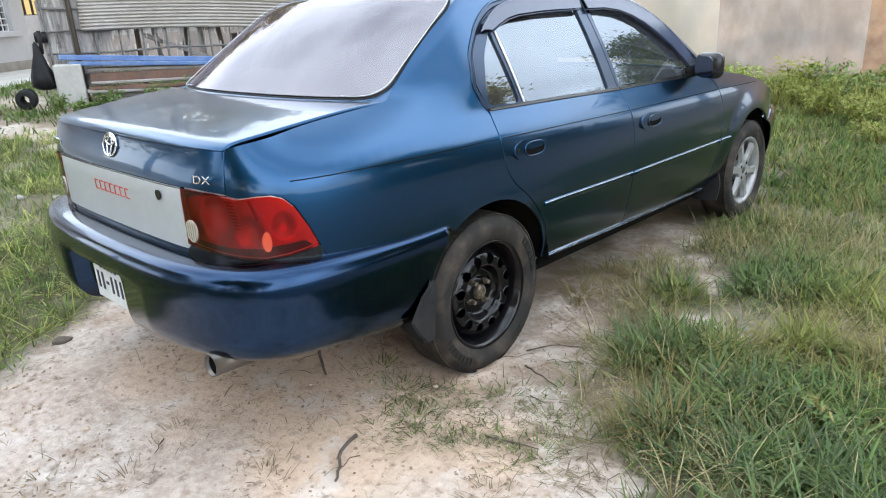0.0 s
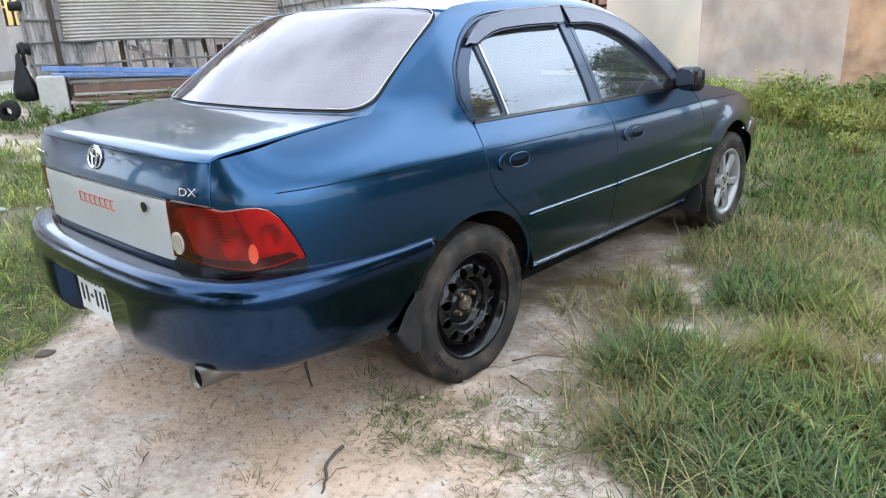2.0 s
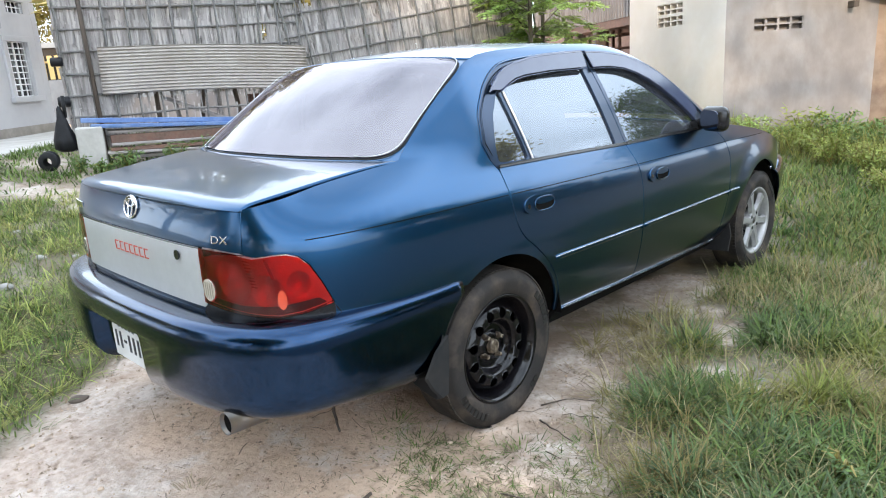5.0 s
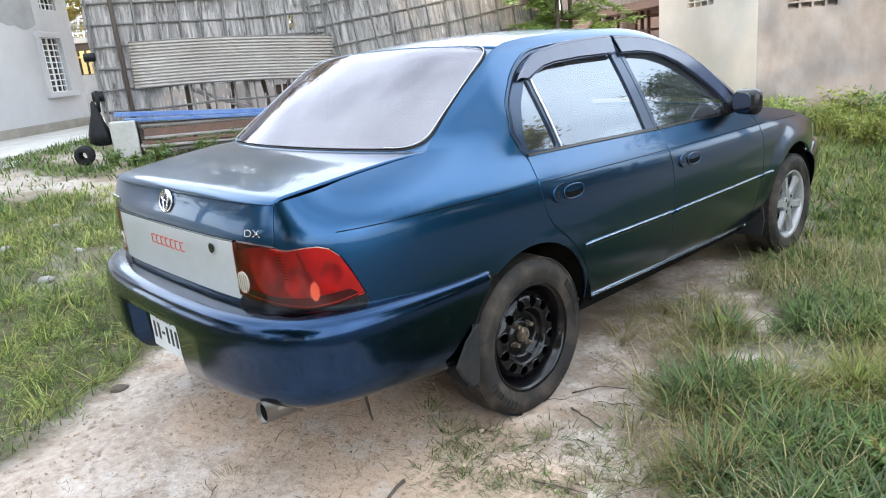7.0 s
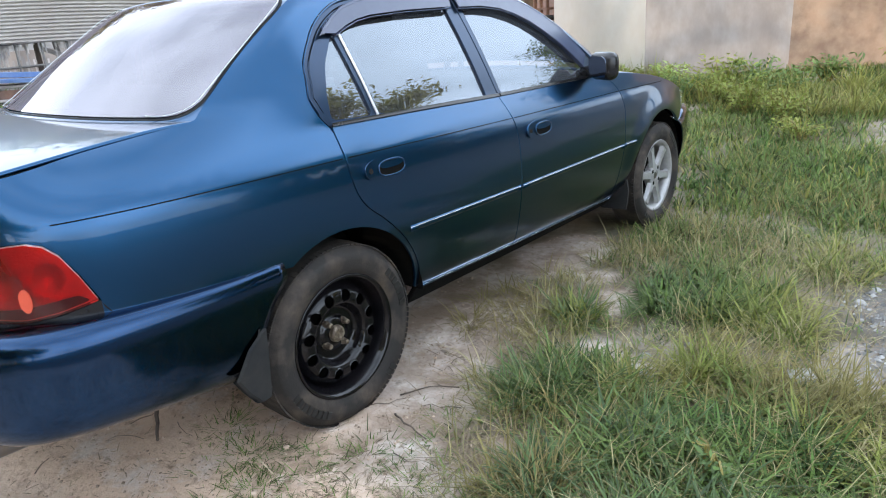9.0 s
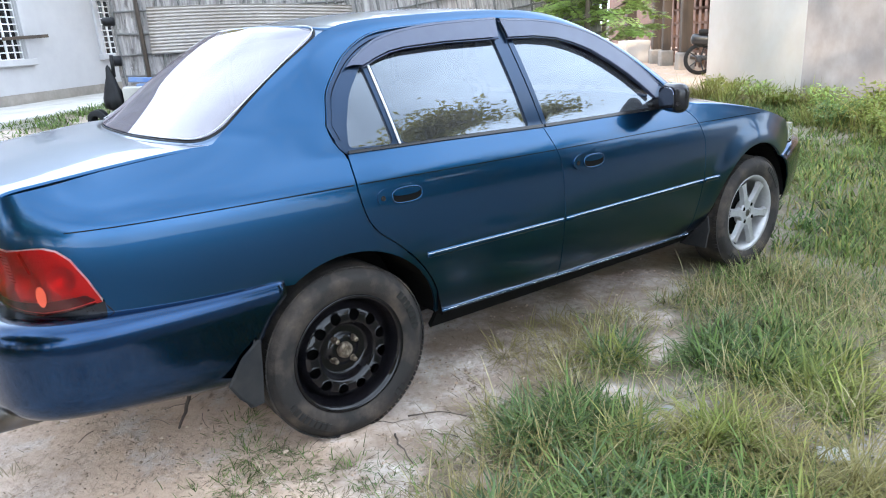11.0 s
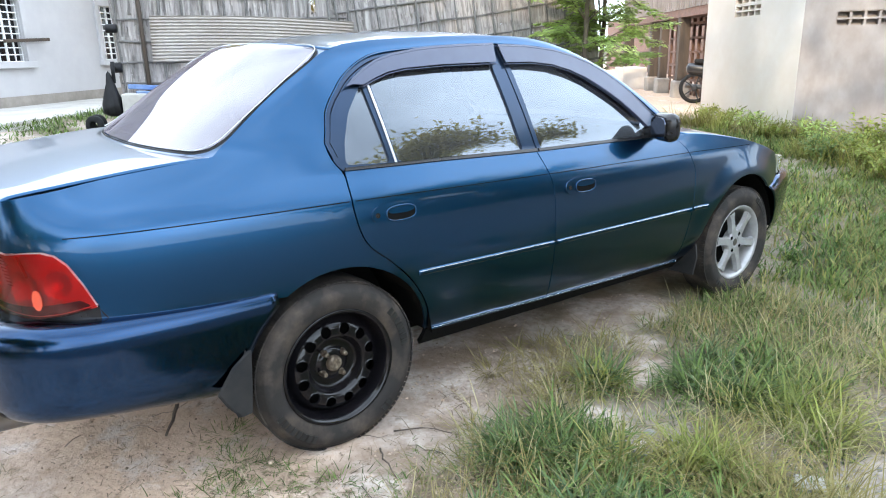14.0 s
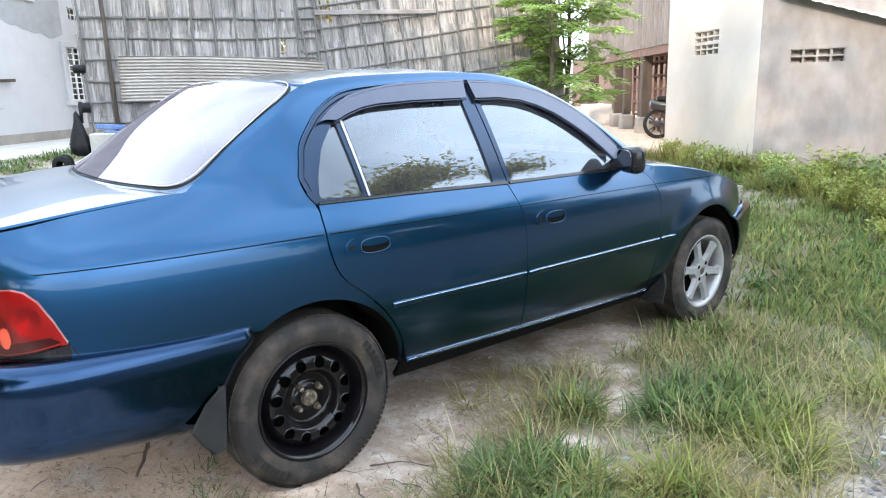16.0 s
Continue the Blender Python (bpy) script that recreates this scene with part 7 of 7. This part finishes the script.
blades("grass", clumped(scatter(9000, -12.0, -4.5, -4.0, 6.0, lambda x, y: near(x, y) if off_house(x, y) else 0.0), 4, 0.05), (0.05, 0.13), (0.005, 0.010), GRASS, "thin green grass in front of the fence", 0.8)
blades("dry_grass", scatter(14000, -0.9, 1.6, -1.7, 1.3, lambda x, y: 0.9 * smooth_step(0.0, 0.4, noise.noise((x * 2.2, y * 2.2, 6))) if not under_car(x, y) or y < -0.2 else 0.15), (0.02, 0.09), (0.0009, 0.0020), LITTER, "dry brown grass litter lying on bare sand", 1.2, 1.35)
blades("dry_grass", clumped(tussocks([(1.20, -0.02, 0.24, 0.26, 60), (1.66, 0.02, 0.13, 0.08, 22), (1.34, 0.18, 0.12, 0.16, 30), (1.45, -0.28, 0.2, 0.1, 20), (0.95, 0.42, 0.2, 0.14, 26), (1.3, 0.86, 0.12, 0.09, 14), (0.95, -0.25, 0.2, 0.2, 24)], -1.0), 46, 0.055), (0.02, 0.09), (0.0010, 0.0022), LITTER, "dead brown grass matted on the sand", 1.2, 1.25)
blades("dry_grass", clumped(scatter(5200, 0.55, 2.5, -0.7, 2.6, lambda x, y: 0.9 * smooth_step(0.02, 0.18, grass_cover(x, y)) * smooth_step(0.75, 0.35, grass_cover(x, y)) * (0.0 if under_car(x, y) else 1.0)), 16, 0.05), (0.03, 0.11), (0.0010, 0.0022), LITTER, "dead brown grass fringing the bare sand", 1.0, 1.1)
blades("dry_grass", clumped(scatter(700, 0.6, 2.4, -0.3, 2.6, lambda x, y: 0.8 * smooth_step(0.10, 0.30, grass_cover(x, y)) * (0.0 if under_car(x, y) else 1.0)), 12, 0.03), (0.06, 0.20), (0.0011, 0.0022), STRAW, "bleached straw stalks among the grass", 0.6, 0.6)
for zone_, mat_, lab_ in (([(0.93, -0.34, 0.24, 0.15, 46), (1.22, -0.22, 0.20, 0.22, 40), (0.62, -0.36, 0.16, 0.10, 16), (1.12, 0.30, 0.14, 0.20, 22)], GRASS, "thin short green grass coming up through the sand"),
                          ([(0.93, -0.34, 0.28, 0.18, 60), (1.25, -0.25, 0.24, 0.26, 66), (1.10, 0.25, 0.20, 0.26, 44), (0.4, -0.75, 0.35, 0.2, 30), (1.4, -0.5, 0.25, 0.2, 30)], LITTER, "brown withered grass lying on the sand")):
    blades("grass" if mat_ is GRASS else "dry_grass", clumped(tussocks(zone_, -1.0), 26, 0.035), (0.012, 0.05), (0.0009, 0.0020), mat_, lab_, 0.9, 0.8 if mat_ is GRASS else 1.2)
for tufts, n_, lo, hi, mat_ in (([(0.86, -0.42), (0.95, -0.50), (0.80, -0.55), (1.2, -0.15), (1.28, -0.30), (0.55, -0.30), (1.05, 0.45), (0.72, -0.36), (1.0, -0.12), (1.15, 0.05)], 90, 0.02, 0.06, GRASS), ([(0.2, -1.4), (0.42, -1.22), (0.75, -0.95), (1.3, -0.6), (0.3, -1.0), (1.12, -0.42), (0.98, -0.3)], 70, 0.02, 0.07, LITTER)):
    blades("grass" if mat_ is GRASS else "dry_grass", clumped(tufts, n_, 0.045), (lo, hi), (0.0010, 0.0020), mat_, "small green tufts on bare sand" if mat_ is GRASS else "small withered tufts on bare sand", 0.8, 0.6)


blades("tall_grass", clumped(tussocks([(-0.3, 6.75, 0.9, 0.45, 40), (0.7, 6.2, 0.8, 0.6, 26), (-2.3, 7.75, 1.1, 0.35, 26), (1.6, 7.6, 1.0, 0.8, 24)]), 40, 0.06), (0.14, 0.38), (0.003, 0.006), GRASS_LIME, "tall yellow-green grass along the wall's foot", 0.7, 0.35)
blades("dry_grass", clumped(tussocks([(-0.3, 6.75, 0.9, 0.45, 18), (0.7, 6.2, 0.8, 0.6, 14), (-2.3, 7.75, 1.1, 0.35, 10)]), 34, 0.06), (0.12, 0.34), (0.0025, 0.005), GRASS_DRY, "straw-coloured grass along the wall's foot", 0.7, 0.4)


def leaf_cloud(name, centres, per, spread, size, mat, parent=None, label="", long=2.2, droop=0.2):
    """Many small separate leaves round the centres."""
    c = np.repeat(np.array(centres, float), per, axis=0)
    n = len(c)
    c = c + rng.normal(0, 1, (n, 3)) * np.array(spread)
    a, b = rng.uniform(0, 2 * np.pi, n), rng.normal(-droop, 0.5, n)
    d = np.stack([np.cos(a) * np.cos(b), np.sin(a) * np.cos(b), np.sin(b)], 1)
    side = np.stack([-np.sin(a), np.cos(a), rng.normal(0, 0.5, n)], 1)
    side /= np.linalg.norm(side, axis=1)[:, None]
    s = size * rng.uniform(0.6, 1.35, n)[:, None]
    v = np.stack([c, c + d * s * long * 0.5 + side * s * 0.42, c + d * s * long, c + d * s * long * 0.5 - side * s * 0.42], 1)
    me = bpy.data.meshes.new(name)
    me.vertices.add(n * 4)
    me.vertices.foreach_set("co", v.reshape(-1))
    me.loops.add(n * 4)
    me.loops.foreach_set("vertex_index", np.arange(n * 4, dtype=np.int32))
    me.polygons.add(n)
    me.polygons.foreach_set("loop_start", (np.arange(n) * 4).astype(np.int32))
    me.update(calc_edges=True)
    me.materials.append(mat)
    ob = new(name, me)
    ob.parent = parent
    if label:
        tagged(ob, label)
    return tagged(ob, kind="stuff") if parent else ob


def build_tree(place, height, crown, seed, leaf_mat, leaves, size, label, trunk_r=0.09, base=0.35, limbs=9, flat=0.6):
    """A tapered trunk with forking limbs; leaves hang in clumps round their ends."""
    random.seed(seed)
    x, y = place
    tree = thing("tree", label, "tree", (x, y, ground_z(x, y) - 0.05), group="")
    bm = bmesh.new()
    lean = Vector((random.uniform(-0.12, 0.12), random.uniform(-0.12, 0.12), 0))
    spine = [Vector((0, 0, 0)) + lean * height * t * t + Vector((0.03 * math.sin(5 * t + seed), 0.03 * math.cos(4 * t), height * 0.85 * t)) for t in steps(0, 1, 8)]
    tube_bm(spine, trunk_r, 9, 0.3, bm)
    ends = []
    for k in range(limbs):
        t = base + (1 - base) * (k + random.random() * 0.5) / limbs
        i = min(7, int(t * 8))
        p0 = spine[i].lerp(spine[i + 1], t * 8 - i) if i < 8 else spine[-1]
        a = 2.4 * k + random.uniform(-0.4, 0.4)
        reach = crown * (0.55 + 0.5 * random.random()) * (1.05 - 0.45 * t)
        tip = p0 + Vector((math.cos(a) * reach, math.sin(a) * reach, reach * random.uniform(0.15, flat)))
        mid = p0.lerp(tip, 0.5) + Vector((0, 0, 0.12 * reach))
        tube_bm([p0, mid, tip], trunk_r * 0.38, 6, 0.3, bm)
        for j in range(5):
            q = mid.lerp(tip, random.uniform(0.0, 1.1))
            e = q + Vector((random.uniform(-1, 1), random.uniform(-1, 1), random.uniform(-0.35, 0.55))) * reach * 0.42
            tube_bm([q, q.lerp(e, 0.5) + Vector((0, 0, 0.03)), e], trunk_r * 0.12, 5, 0.4, bm, False)
            ends += [e, q.lerp(e, 0.55)]
    part("trunk", bm, BARK, tree, smooth=True)
    ends += [spine[-1], spine[-2]]
    leaf_cloud("crown", [tuple(e) for e in ends], max(4, leaves // len(ends)), (crown * 0.13, crown * 0.13, crown * 0.10), size, leaf_mat, tree, "feathery small green leaves")
    return tree


def feathery_tree(place, seed):
    """A young tree whose long compound leaves spread in layers."""
    random.seed(seed)
    x, y = place
    tree = thing("tree", "young feathery light-green tree in front of the fence", "tree", (x, y, ground_z(x, y) - 0.03))
    bm = bmesh.new()
    stem = [Vector((0.10 * math.sin(3 * t), 0.06 * t, 2.75 * t)) for t in steps(0, 1, 8)]
    tube_bm(stem, 0.045, 8, 0.4, bm)
    v, f = [], []
    for k in range(24):
        t = 0.34 + 0.66 * (k + random.random()) / 24
        p0 = stem[min(8, int(t * 8))]
        a = 2.4 * k + random.uniform(-0.3, 0.3)
        reach = random.uniform(0.65, 1.25) * (1.15 - 0.45 * t)
        tip = p0 + Vector((math.cos(a) * reach, math.sin(a) * reach, random.uniform(-0.15, 0.45)))
        mid = p0.lerp(tip, 0.55) + Vector((0, 0, random.uniform(0.08, 0.26)))
        tube_bm([p0, mid, tip], 0.010, 5, 0.4, bm, False)
        for j in range(11):
            u = 0.25 + 0.78 * j / 10
            q = (p0.lerp(mid, u / 0.55) if u < 0.55 else mid.lerp(tip, (u - 0.55) / 0.45))
            for s in (-1, 1):
                b = a + s * random.uniform(0.8, 1.2)
                d = Vector((math.cos(b), math.sin(b), random.uniform(-0.45, 0.05))).normalized()
                ln = random.uniform(0.14, 0.26)
                for i in range(9):
                    o = q + d * ln * (0.12 + 0.88 * i / 8)
                    for s2 in (-1, 1):
                        e = Vector((math.cos(b + s2 * 1.2), math.sin(b + s2 * 1.2), random.uniform(-0.5, 0.1))).normalized() * random.uniform(0.06, 0.11)
                        w = d * 0.019
                        n = len(v)
                        v += [o, o + e * 0.5 + w, o + e, o + e * 0.5 - w]
                        f.append((n, n + 1, n + 2, n + 3))
    part("trunk", bm, BARK, tree, smooth=True)
    tagged(mesh_object("crown", v, f, LEAF, tree, "rows of narrow light-green leaflets"), kind="stuff")
    return tree


feathery_tree((-3.95, 6.35), 3)
feathery_tree((-4.25, 7.05), 8)

random.seed(31)


def weed(place, height, width, mat, count, size, label, stems=14):
    """A leafy weed: thin stems that fan out of the ground, with leaves along them."""
    x, y = place
    plant = thing("bush", label, "bush", (x, y, ground_z(x, y) - 0.02), group="weeds by the walls")
    bm = bmesh.new()
    pts = []
    for k in range(stems):
        a, r = random.uniform(0, 6.28), width * random.uniform(0.2, 1.0)
        top = Vector((math.cos(a) * r, math.sin(a) * r, height * random.uniform(0.55, 1.1)))
        tube_bm([(random.uniform(-0.04, 0.04), random.uniform(-0.04, 0.04), 0), top * 0.5 + Vector((0, 0, 0.06)), top], 0.006, 4, 0.4, bm, False)
        pts += [tuple(top * t + Vector((0, 0, 0.05 * (1 - t)))) for t in (0.35, 0.55, 0.72, 0.88, 1.0)]
    part("stem", bm, LEAF_DARK, plant)
    leaf_cloud("leaves", pts, max(2, count // len(pts)), (width * 0.14, width * 0.14, height * 0.07), size, mat, plant)
    return plant


for x, y, h, w, mat, n, sz in ((-0.60, 6.40, 0.30, 0.34, LEAF_GREEN, 800, 0.020), (0.30, 5.75, 0.38, 0.30, LEAF_YELLOW, 1100, 0.019), (0.70, 5.55, 0.26, 0.28, LEAF_YELLOW, 800, 0.018), (-0.15, 6.2, 0.34, 0.30, LEAF_YELLOW, 900, 0.019), (1.00, 4.85, 0.20, 0.24, LEAF_YELLOW, 600, 0.016), (-0.35, 7.0, 0.42, 0.42, LEAF_YELLOW, 700, 0.032), (0.02, 7.1, 0.36, 0.40, LEAF_GREEN, 600, 0.034), (0.3, 6.9, 0.26, 0.36, LEAF_GREEN, 480, 0.034), (0.55, 7.9, 0.30, 0.4, LEAF_GREEN, 500, 0.035),
                               (1.4, 8.6, 0.32, 0.4, LEAF_YELLOW, 500, 0.04), (-1.75, 7.45, 0.26, 0.30, LEAF_YELLOW, 400, 0.03), (-2.35, 7.95, 0.24, 0.28, LEAF, 400, 0.03), (-2.9, 8.3, 0.24, 0.28, LEAF_YELLOW, 400, 0.03),
                               (-1.25, 7.5, 0.30, 0.26, LEAF_YELLOW, 400, 0.03), (-0.95, 7.1, 0.34, 0.28, LEAF, 400, 0.03), (-3.4, 8.65, 0.22, 0.22, LEAF_YELLOW, 300, 0.03), (0.35, 6.3, 0.22, 0.3, LEAF_YELLOW, 350, 0.03)):
    weed((x, y), h, w, mat, n, sz, "yellow-green leafy weeds at the wall's foot" if mat is LEAF_YELLOW else "green leafy weeds at the wall's foot")
for s, out, h, w, mat in ((0.55, 0.75, 0.30, 0.26, LEAF_GREEN), (1.1, 0.80, 0.34, 0.30, LEAF_GREEN), (1.7, 0.72, 0.42, 0.33, LEAF_GREEN), (0.05, 0.75, 0.22, 0.2, LEAF_GREEN), (2.3, 0.7, 0.42, 0.33, LEAF_GREEN), (0.3, 0.95, 0.18, 0.22, LEAF_GREEN)):
    p = yard(s, out, 0).translation
    weed((p.x, p.y), h * 0.75, w * 0.8, mat, 260, 0.026, "green weeds creeping round the stacked timber", 10)

# trees beyond the fence and house and along the far side of the drive, seen in the car's glass and paint
for k, (x, y, h, c, n, size) in enumerate(((10.2, 6.2, 6.9, 2.8, 42000, 0.085), (10.0, 8.9, 6.1, 2.7, 40000, 0.085), (10.6, 11.0, 5.0, 2.2, 20000, 0.085), (5.9, 13.4, 6.2, 2.3, 32000, 0.06),
                                           # unseen trees behind the camera, added to block sun and darken the tail
                                           (8.5, -8.0, 6.6, 3.4, 6000, 0.14), (4.2, -9.5, 8.0, 3.8, 12000, 0.15), (10.5, -12.5, 11.5, 4.8, 1100, 0.15), (7.2, -12.2, 7.6, 3.0, 10000, 0.15), (0.6, -11.5, 9.0, 4.2, 12000, 0.15), (-6.8, -9.0, 6.0, 3.4, 8000, 0.15), (-12.5, -7.5, 6.5, 3.4, 6000, 0.14),
                                           (-12.6, 6.2, 6.2, 3.0, 8000, 0.14), (-13.5, 10.5, 5.2, 2.6, 5200, 0.13), (-26.0, 7.8, 7.5, 3.8, 8000, 0.13), (-19.5, 12.0, 5.5, 3.0, 4200, 0.13))):
    build_tree((x, y), h, c, 40 + k, LEAF_YELLOW if -27 < x < -18 else LEAF_GOLD if x > 6 and y > 0 else LEAF_GREEN if y > 13 else LEAF_DARK, n, size, "broad tree with drooping foliage at the yard's edge", 0.16, 0.3, 11)


def hedge(ends, height, n, label):
    """A rough hedge along a line: stems and many leaves, uneven on top."""
    (x0, y0), (x1, y1) = ends
    row = thing("hedge", label, "hedge", (x0, y0, ground_z(x0, y0)), group="hedges round the yard")
    bm, pts = bmesh.new(), []
    m = int(math.hypot(x1 - x0, y1 - y0) / 0.5)
    for k in range(m):
        t = (k + random.random()) / m
        px, py = (x1 - x0) * t + random.uniform(-0.3, 0.3), (y1 - y0) * t + random.uniform(-0.3, 0.3)
        h = height * (0.75 + 0.35 * noise.noise((px * 0.5, py * 0.5, 3.0)) + random.uniform(0, 0.15))
        tube_bm([(px, py, -0.1), (px + 0.08, py, h * 0.5), (px, py + 0.08, h)], 0.025, 5, 0.4, bm, False)
        pts += [(px, py, h * z) for z in (0.08, 0.25, 0.42, 0.6, 0.78, 0.95)]
    part("stem", bm, BARK, row)
    leaf_cloud("leaves", pts, n // len(pts), (0.28, 0.28, height * 0.10), 0.085, LEAF_DARK, row)
    return row


hedge(((-24.5, 4.0), (-21.0, 13.0)), 6.0, 30000, "tall dark hedge behind the boundary wall")
# two hedges out of view, added to darken what the car's paint reflects
hedge(((10.8, 4.6), (9.0, 14.5)), 1.9, 20000, "rough olive hedge added beyond the drive, hiding the bright horizon from the paint")
hedge(((-9.0, -10.5), (9.5, -11.5)), 2.2, 24000, "rough olive hedge added behind the camera, darkening the boot lid's reflection")

# ---- small things on the ground ----
random.seed(77)
for k, (pts, r) in enumerate((([(0.14, -0.27), (0.29, -0.40), (0.37, -0.45), (0.46, -0.50)], 0.009), ([(0.79, -0.63), (0.83, -0.72), (0.88, -0.77), (0.93, -0.83)], 0.007), ([(0.93, 0.09), (1.00, 0.06), (1.10, 0.05)], 0.004), ([(0.86, 0.19), (0.92, 0.28), (0.99, 0.36)], 0.003),
                              ([(0.30, -1.05), (0.38, -1.12)], 0.0025), ([(1.1, -0.35), (1.28, -0.30)], 0.003))):
    line = [Vector((x, y, ground_z(x, y) + r * 1.2 + (0.012 * (i % 2)))) for i, (x, y) in enumerate(pts)]
    tagged(part("twig", tube_bm([line[0]] + [line[i].lerp(line[i + 1], t) + Vector((random.uniform(-0.006, 0.006), random.uniform(-0.006, 0.006), 0)) for i in range(len(line) - 1) for t in (0.33, 0.66, 1.0)], r, 6, 0.5), TWIG, None, smooth=True), "dry dark twig lying on the sand", "twig", "twigs on the sand")


# thin roots and stalks trodden into the soil
for k in range(20):
    x, y, a, n_ = random.uniform(-0.3, 1.5), random.uniform(-1.2, 0.3), random.uniform(0, 6.28), random.randint(2, 4)
    if grass_cover(x, y) < 0.3 and not (-0.7 < x < 0.6 and y > -0.2):
        line = []
        for i in range(n_ + 1):
            line.append(Vector((x, y, ground_z(x, y) + 0.004 + 0.006 * (i % 2))))
            a += random.uniform(-0.7, 0.7)
            x, y = x + 0.035 * math.cos(a), y + 0.035 * math.sin(a)
        tagged(part("root", tube_bm(line, random.uniform(0.0010, 0.0022), 5, 0.5), TWIG, None, smooth=True), "thin dry root lying on bare soil", "root", "roots on the sand")


def pebble(x, y, r, mat, name, label, category, group="", flat=0.6, seed=0):
    bm = bmesh.new()
    bmesh.ops.create_icosphere(bm, subdivisions=2, radius=r)
    for v in bm.verts:
        v.co *= 1 + 0.35 * noise.noise(v.co * (1.4 / r) * 0.6 + Vector((seed, 0, 0)))
        v.co.z *= flat
    ob = part(name, bm, mat, None, smooth=True)
    ob.matrix_basis = pose(x, y, ground_z(x, y) + r * flat * 0.35, 0, 0, seed * 40)
    return tagged(ob, label, category, group)


def crumbs(name, count, x0, x1, y0, y1, weight, size, mat, label):
    """Loose crumbs of soil: many small uneven lumps as one sheet of stuff."""
    spots_ = scatter(count, x0, x1, y0, y1, weight)
    v, f = [], []
    for x, y in spots_:
        r = size * (0.4 + rng.random() ** 2 * 1.4)
        z = ground_z(x, y) + 0.006 * noise.noise((x * 14, y * 14, 5)) + r * 0.25
        k = len(v)
        for dx, dy, dz in ((1, 0, 0), (0, 1, 0), (-1, 0, 0), (0, -1, 0), (0, 0, 0.8), (0, 0, -0.8)):
            q = r * rng.uniform(0.65, 1.25)
            v.append((x + dx * q + rng.normal(0, 0.15) * r, y + dy * q + rng.normal(0, 0.15) * r, z + dz * q))
        f += [(k, k + 1, k + 4), (k + 1, k + 2, k + 4), (k + 2, k + 3, k + 4), (k + 3, k, k + 4), (k + 1, k, k + 5), (k + 2, k + 1, k + 5), (k + 3, k + 2, k + 5), (k, k + 3, k + 5)]
    return tagged(mesh_object(name, v, f, mat), label, "soil", kind="stuff")


GRAVEL = material("grey_gravel", (0.19, 0.185, 0.18), 0.9, second=(0.31, 0.30, 0.285), scale=6, vary=0.55, island=True, spec=0.2)
crumbs("gravel", 2600, 1.85, 2.75, 0.95, 2.5, lambda x, y: max(0.0, 1 - grass_cover(x, y) * 1.3), 0.0085, GRAVEL, "fine broken grey gravel beside the grass")
CRUMB = material("soil_crumb", (0.42, 0.33, 0.26), 0.95, second=(0.31, 0.225, 0.16), scale=3, vary=0.38, island=True, spec=0.1)
crumbs("soil_crumbs", 20000, -1.1, 1.9, -1.75, 2.2, lambda x, y: (1 - grass_cover(x, y)) ** 2 * (0.35 + 0.65 * smooth_step(-0.1, 0.35, noise.noise((x * 2.4, y * 2.4, 12)))), 0.0042, CRUMB, "loose crumbs of sandy soil")
pebble(-0.80, -1.0, 0.042, TWIG, "bark_scrap", "dark scrap of bark on the sand", "bark", "", 0.30, 7)
for k in range(60):
    x, y = random.uniform(-0.7, 1.7), random.uniform(-1.7, 0.4)
    if grass_cover(x, y) < 0.25 and not under_car(x, y):
        pebble(x, y, random.uniform(0.005, 0.011), CRUMB, "pebble", "small sand-coloured pebble on the sand", "pebble", "pebbles", 0.6, k)
for k in range(46):
    x, y = random.gauss(2.28, 0.17), random.gauss(1.9, 0.38)
    pebble(x, y, random.uniform(0.008, 0.024), GRAVEL, "stone", "broken grey stone in a gravel patch", "stone", "gravel stones", 0.6, k + 100)
for k in range(16):
    x, y = random.uniform(-4.6, -2.4), random.uniform(-0.9, 0.9)
    pebble(x, y, random.uniform(0.02, 0.055), STONE, "stone", "pale stone lying in thin grass", "stone", "stones in the grass", 0.5, k + 300)
scrap = part("concrete_scrap", box_bm(0.085, 0.07, 0.018, bevel=0.004, segments=1), STONE, None)
scrap.matrix_basis = pose(1.95, 1.02, ground_z(1.95, 1.02) + 0.012, 6, -5, 35)
tagged(scrap, "flat pale scrap of broken concrete on gravel", "scrap")
weed((1.90, 0.34), 0.13, 0.11, LEAF_GREEN, 110, 0.014, "small light-green leafy seedling in the grass", 7)
for k in range(9):
    pebble(1.55 + random.gauss(0, 0.10), 0.88 + random.gauss(0, 0.08), random.uniform(0.012, 0.03), STONE, "stone", "broken grey stone among the grass", "stone", "gravel stones", 0.5, k + 200)
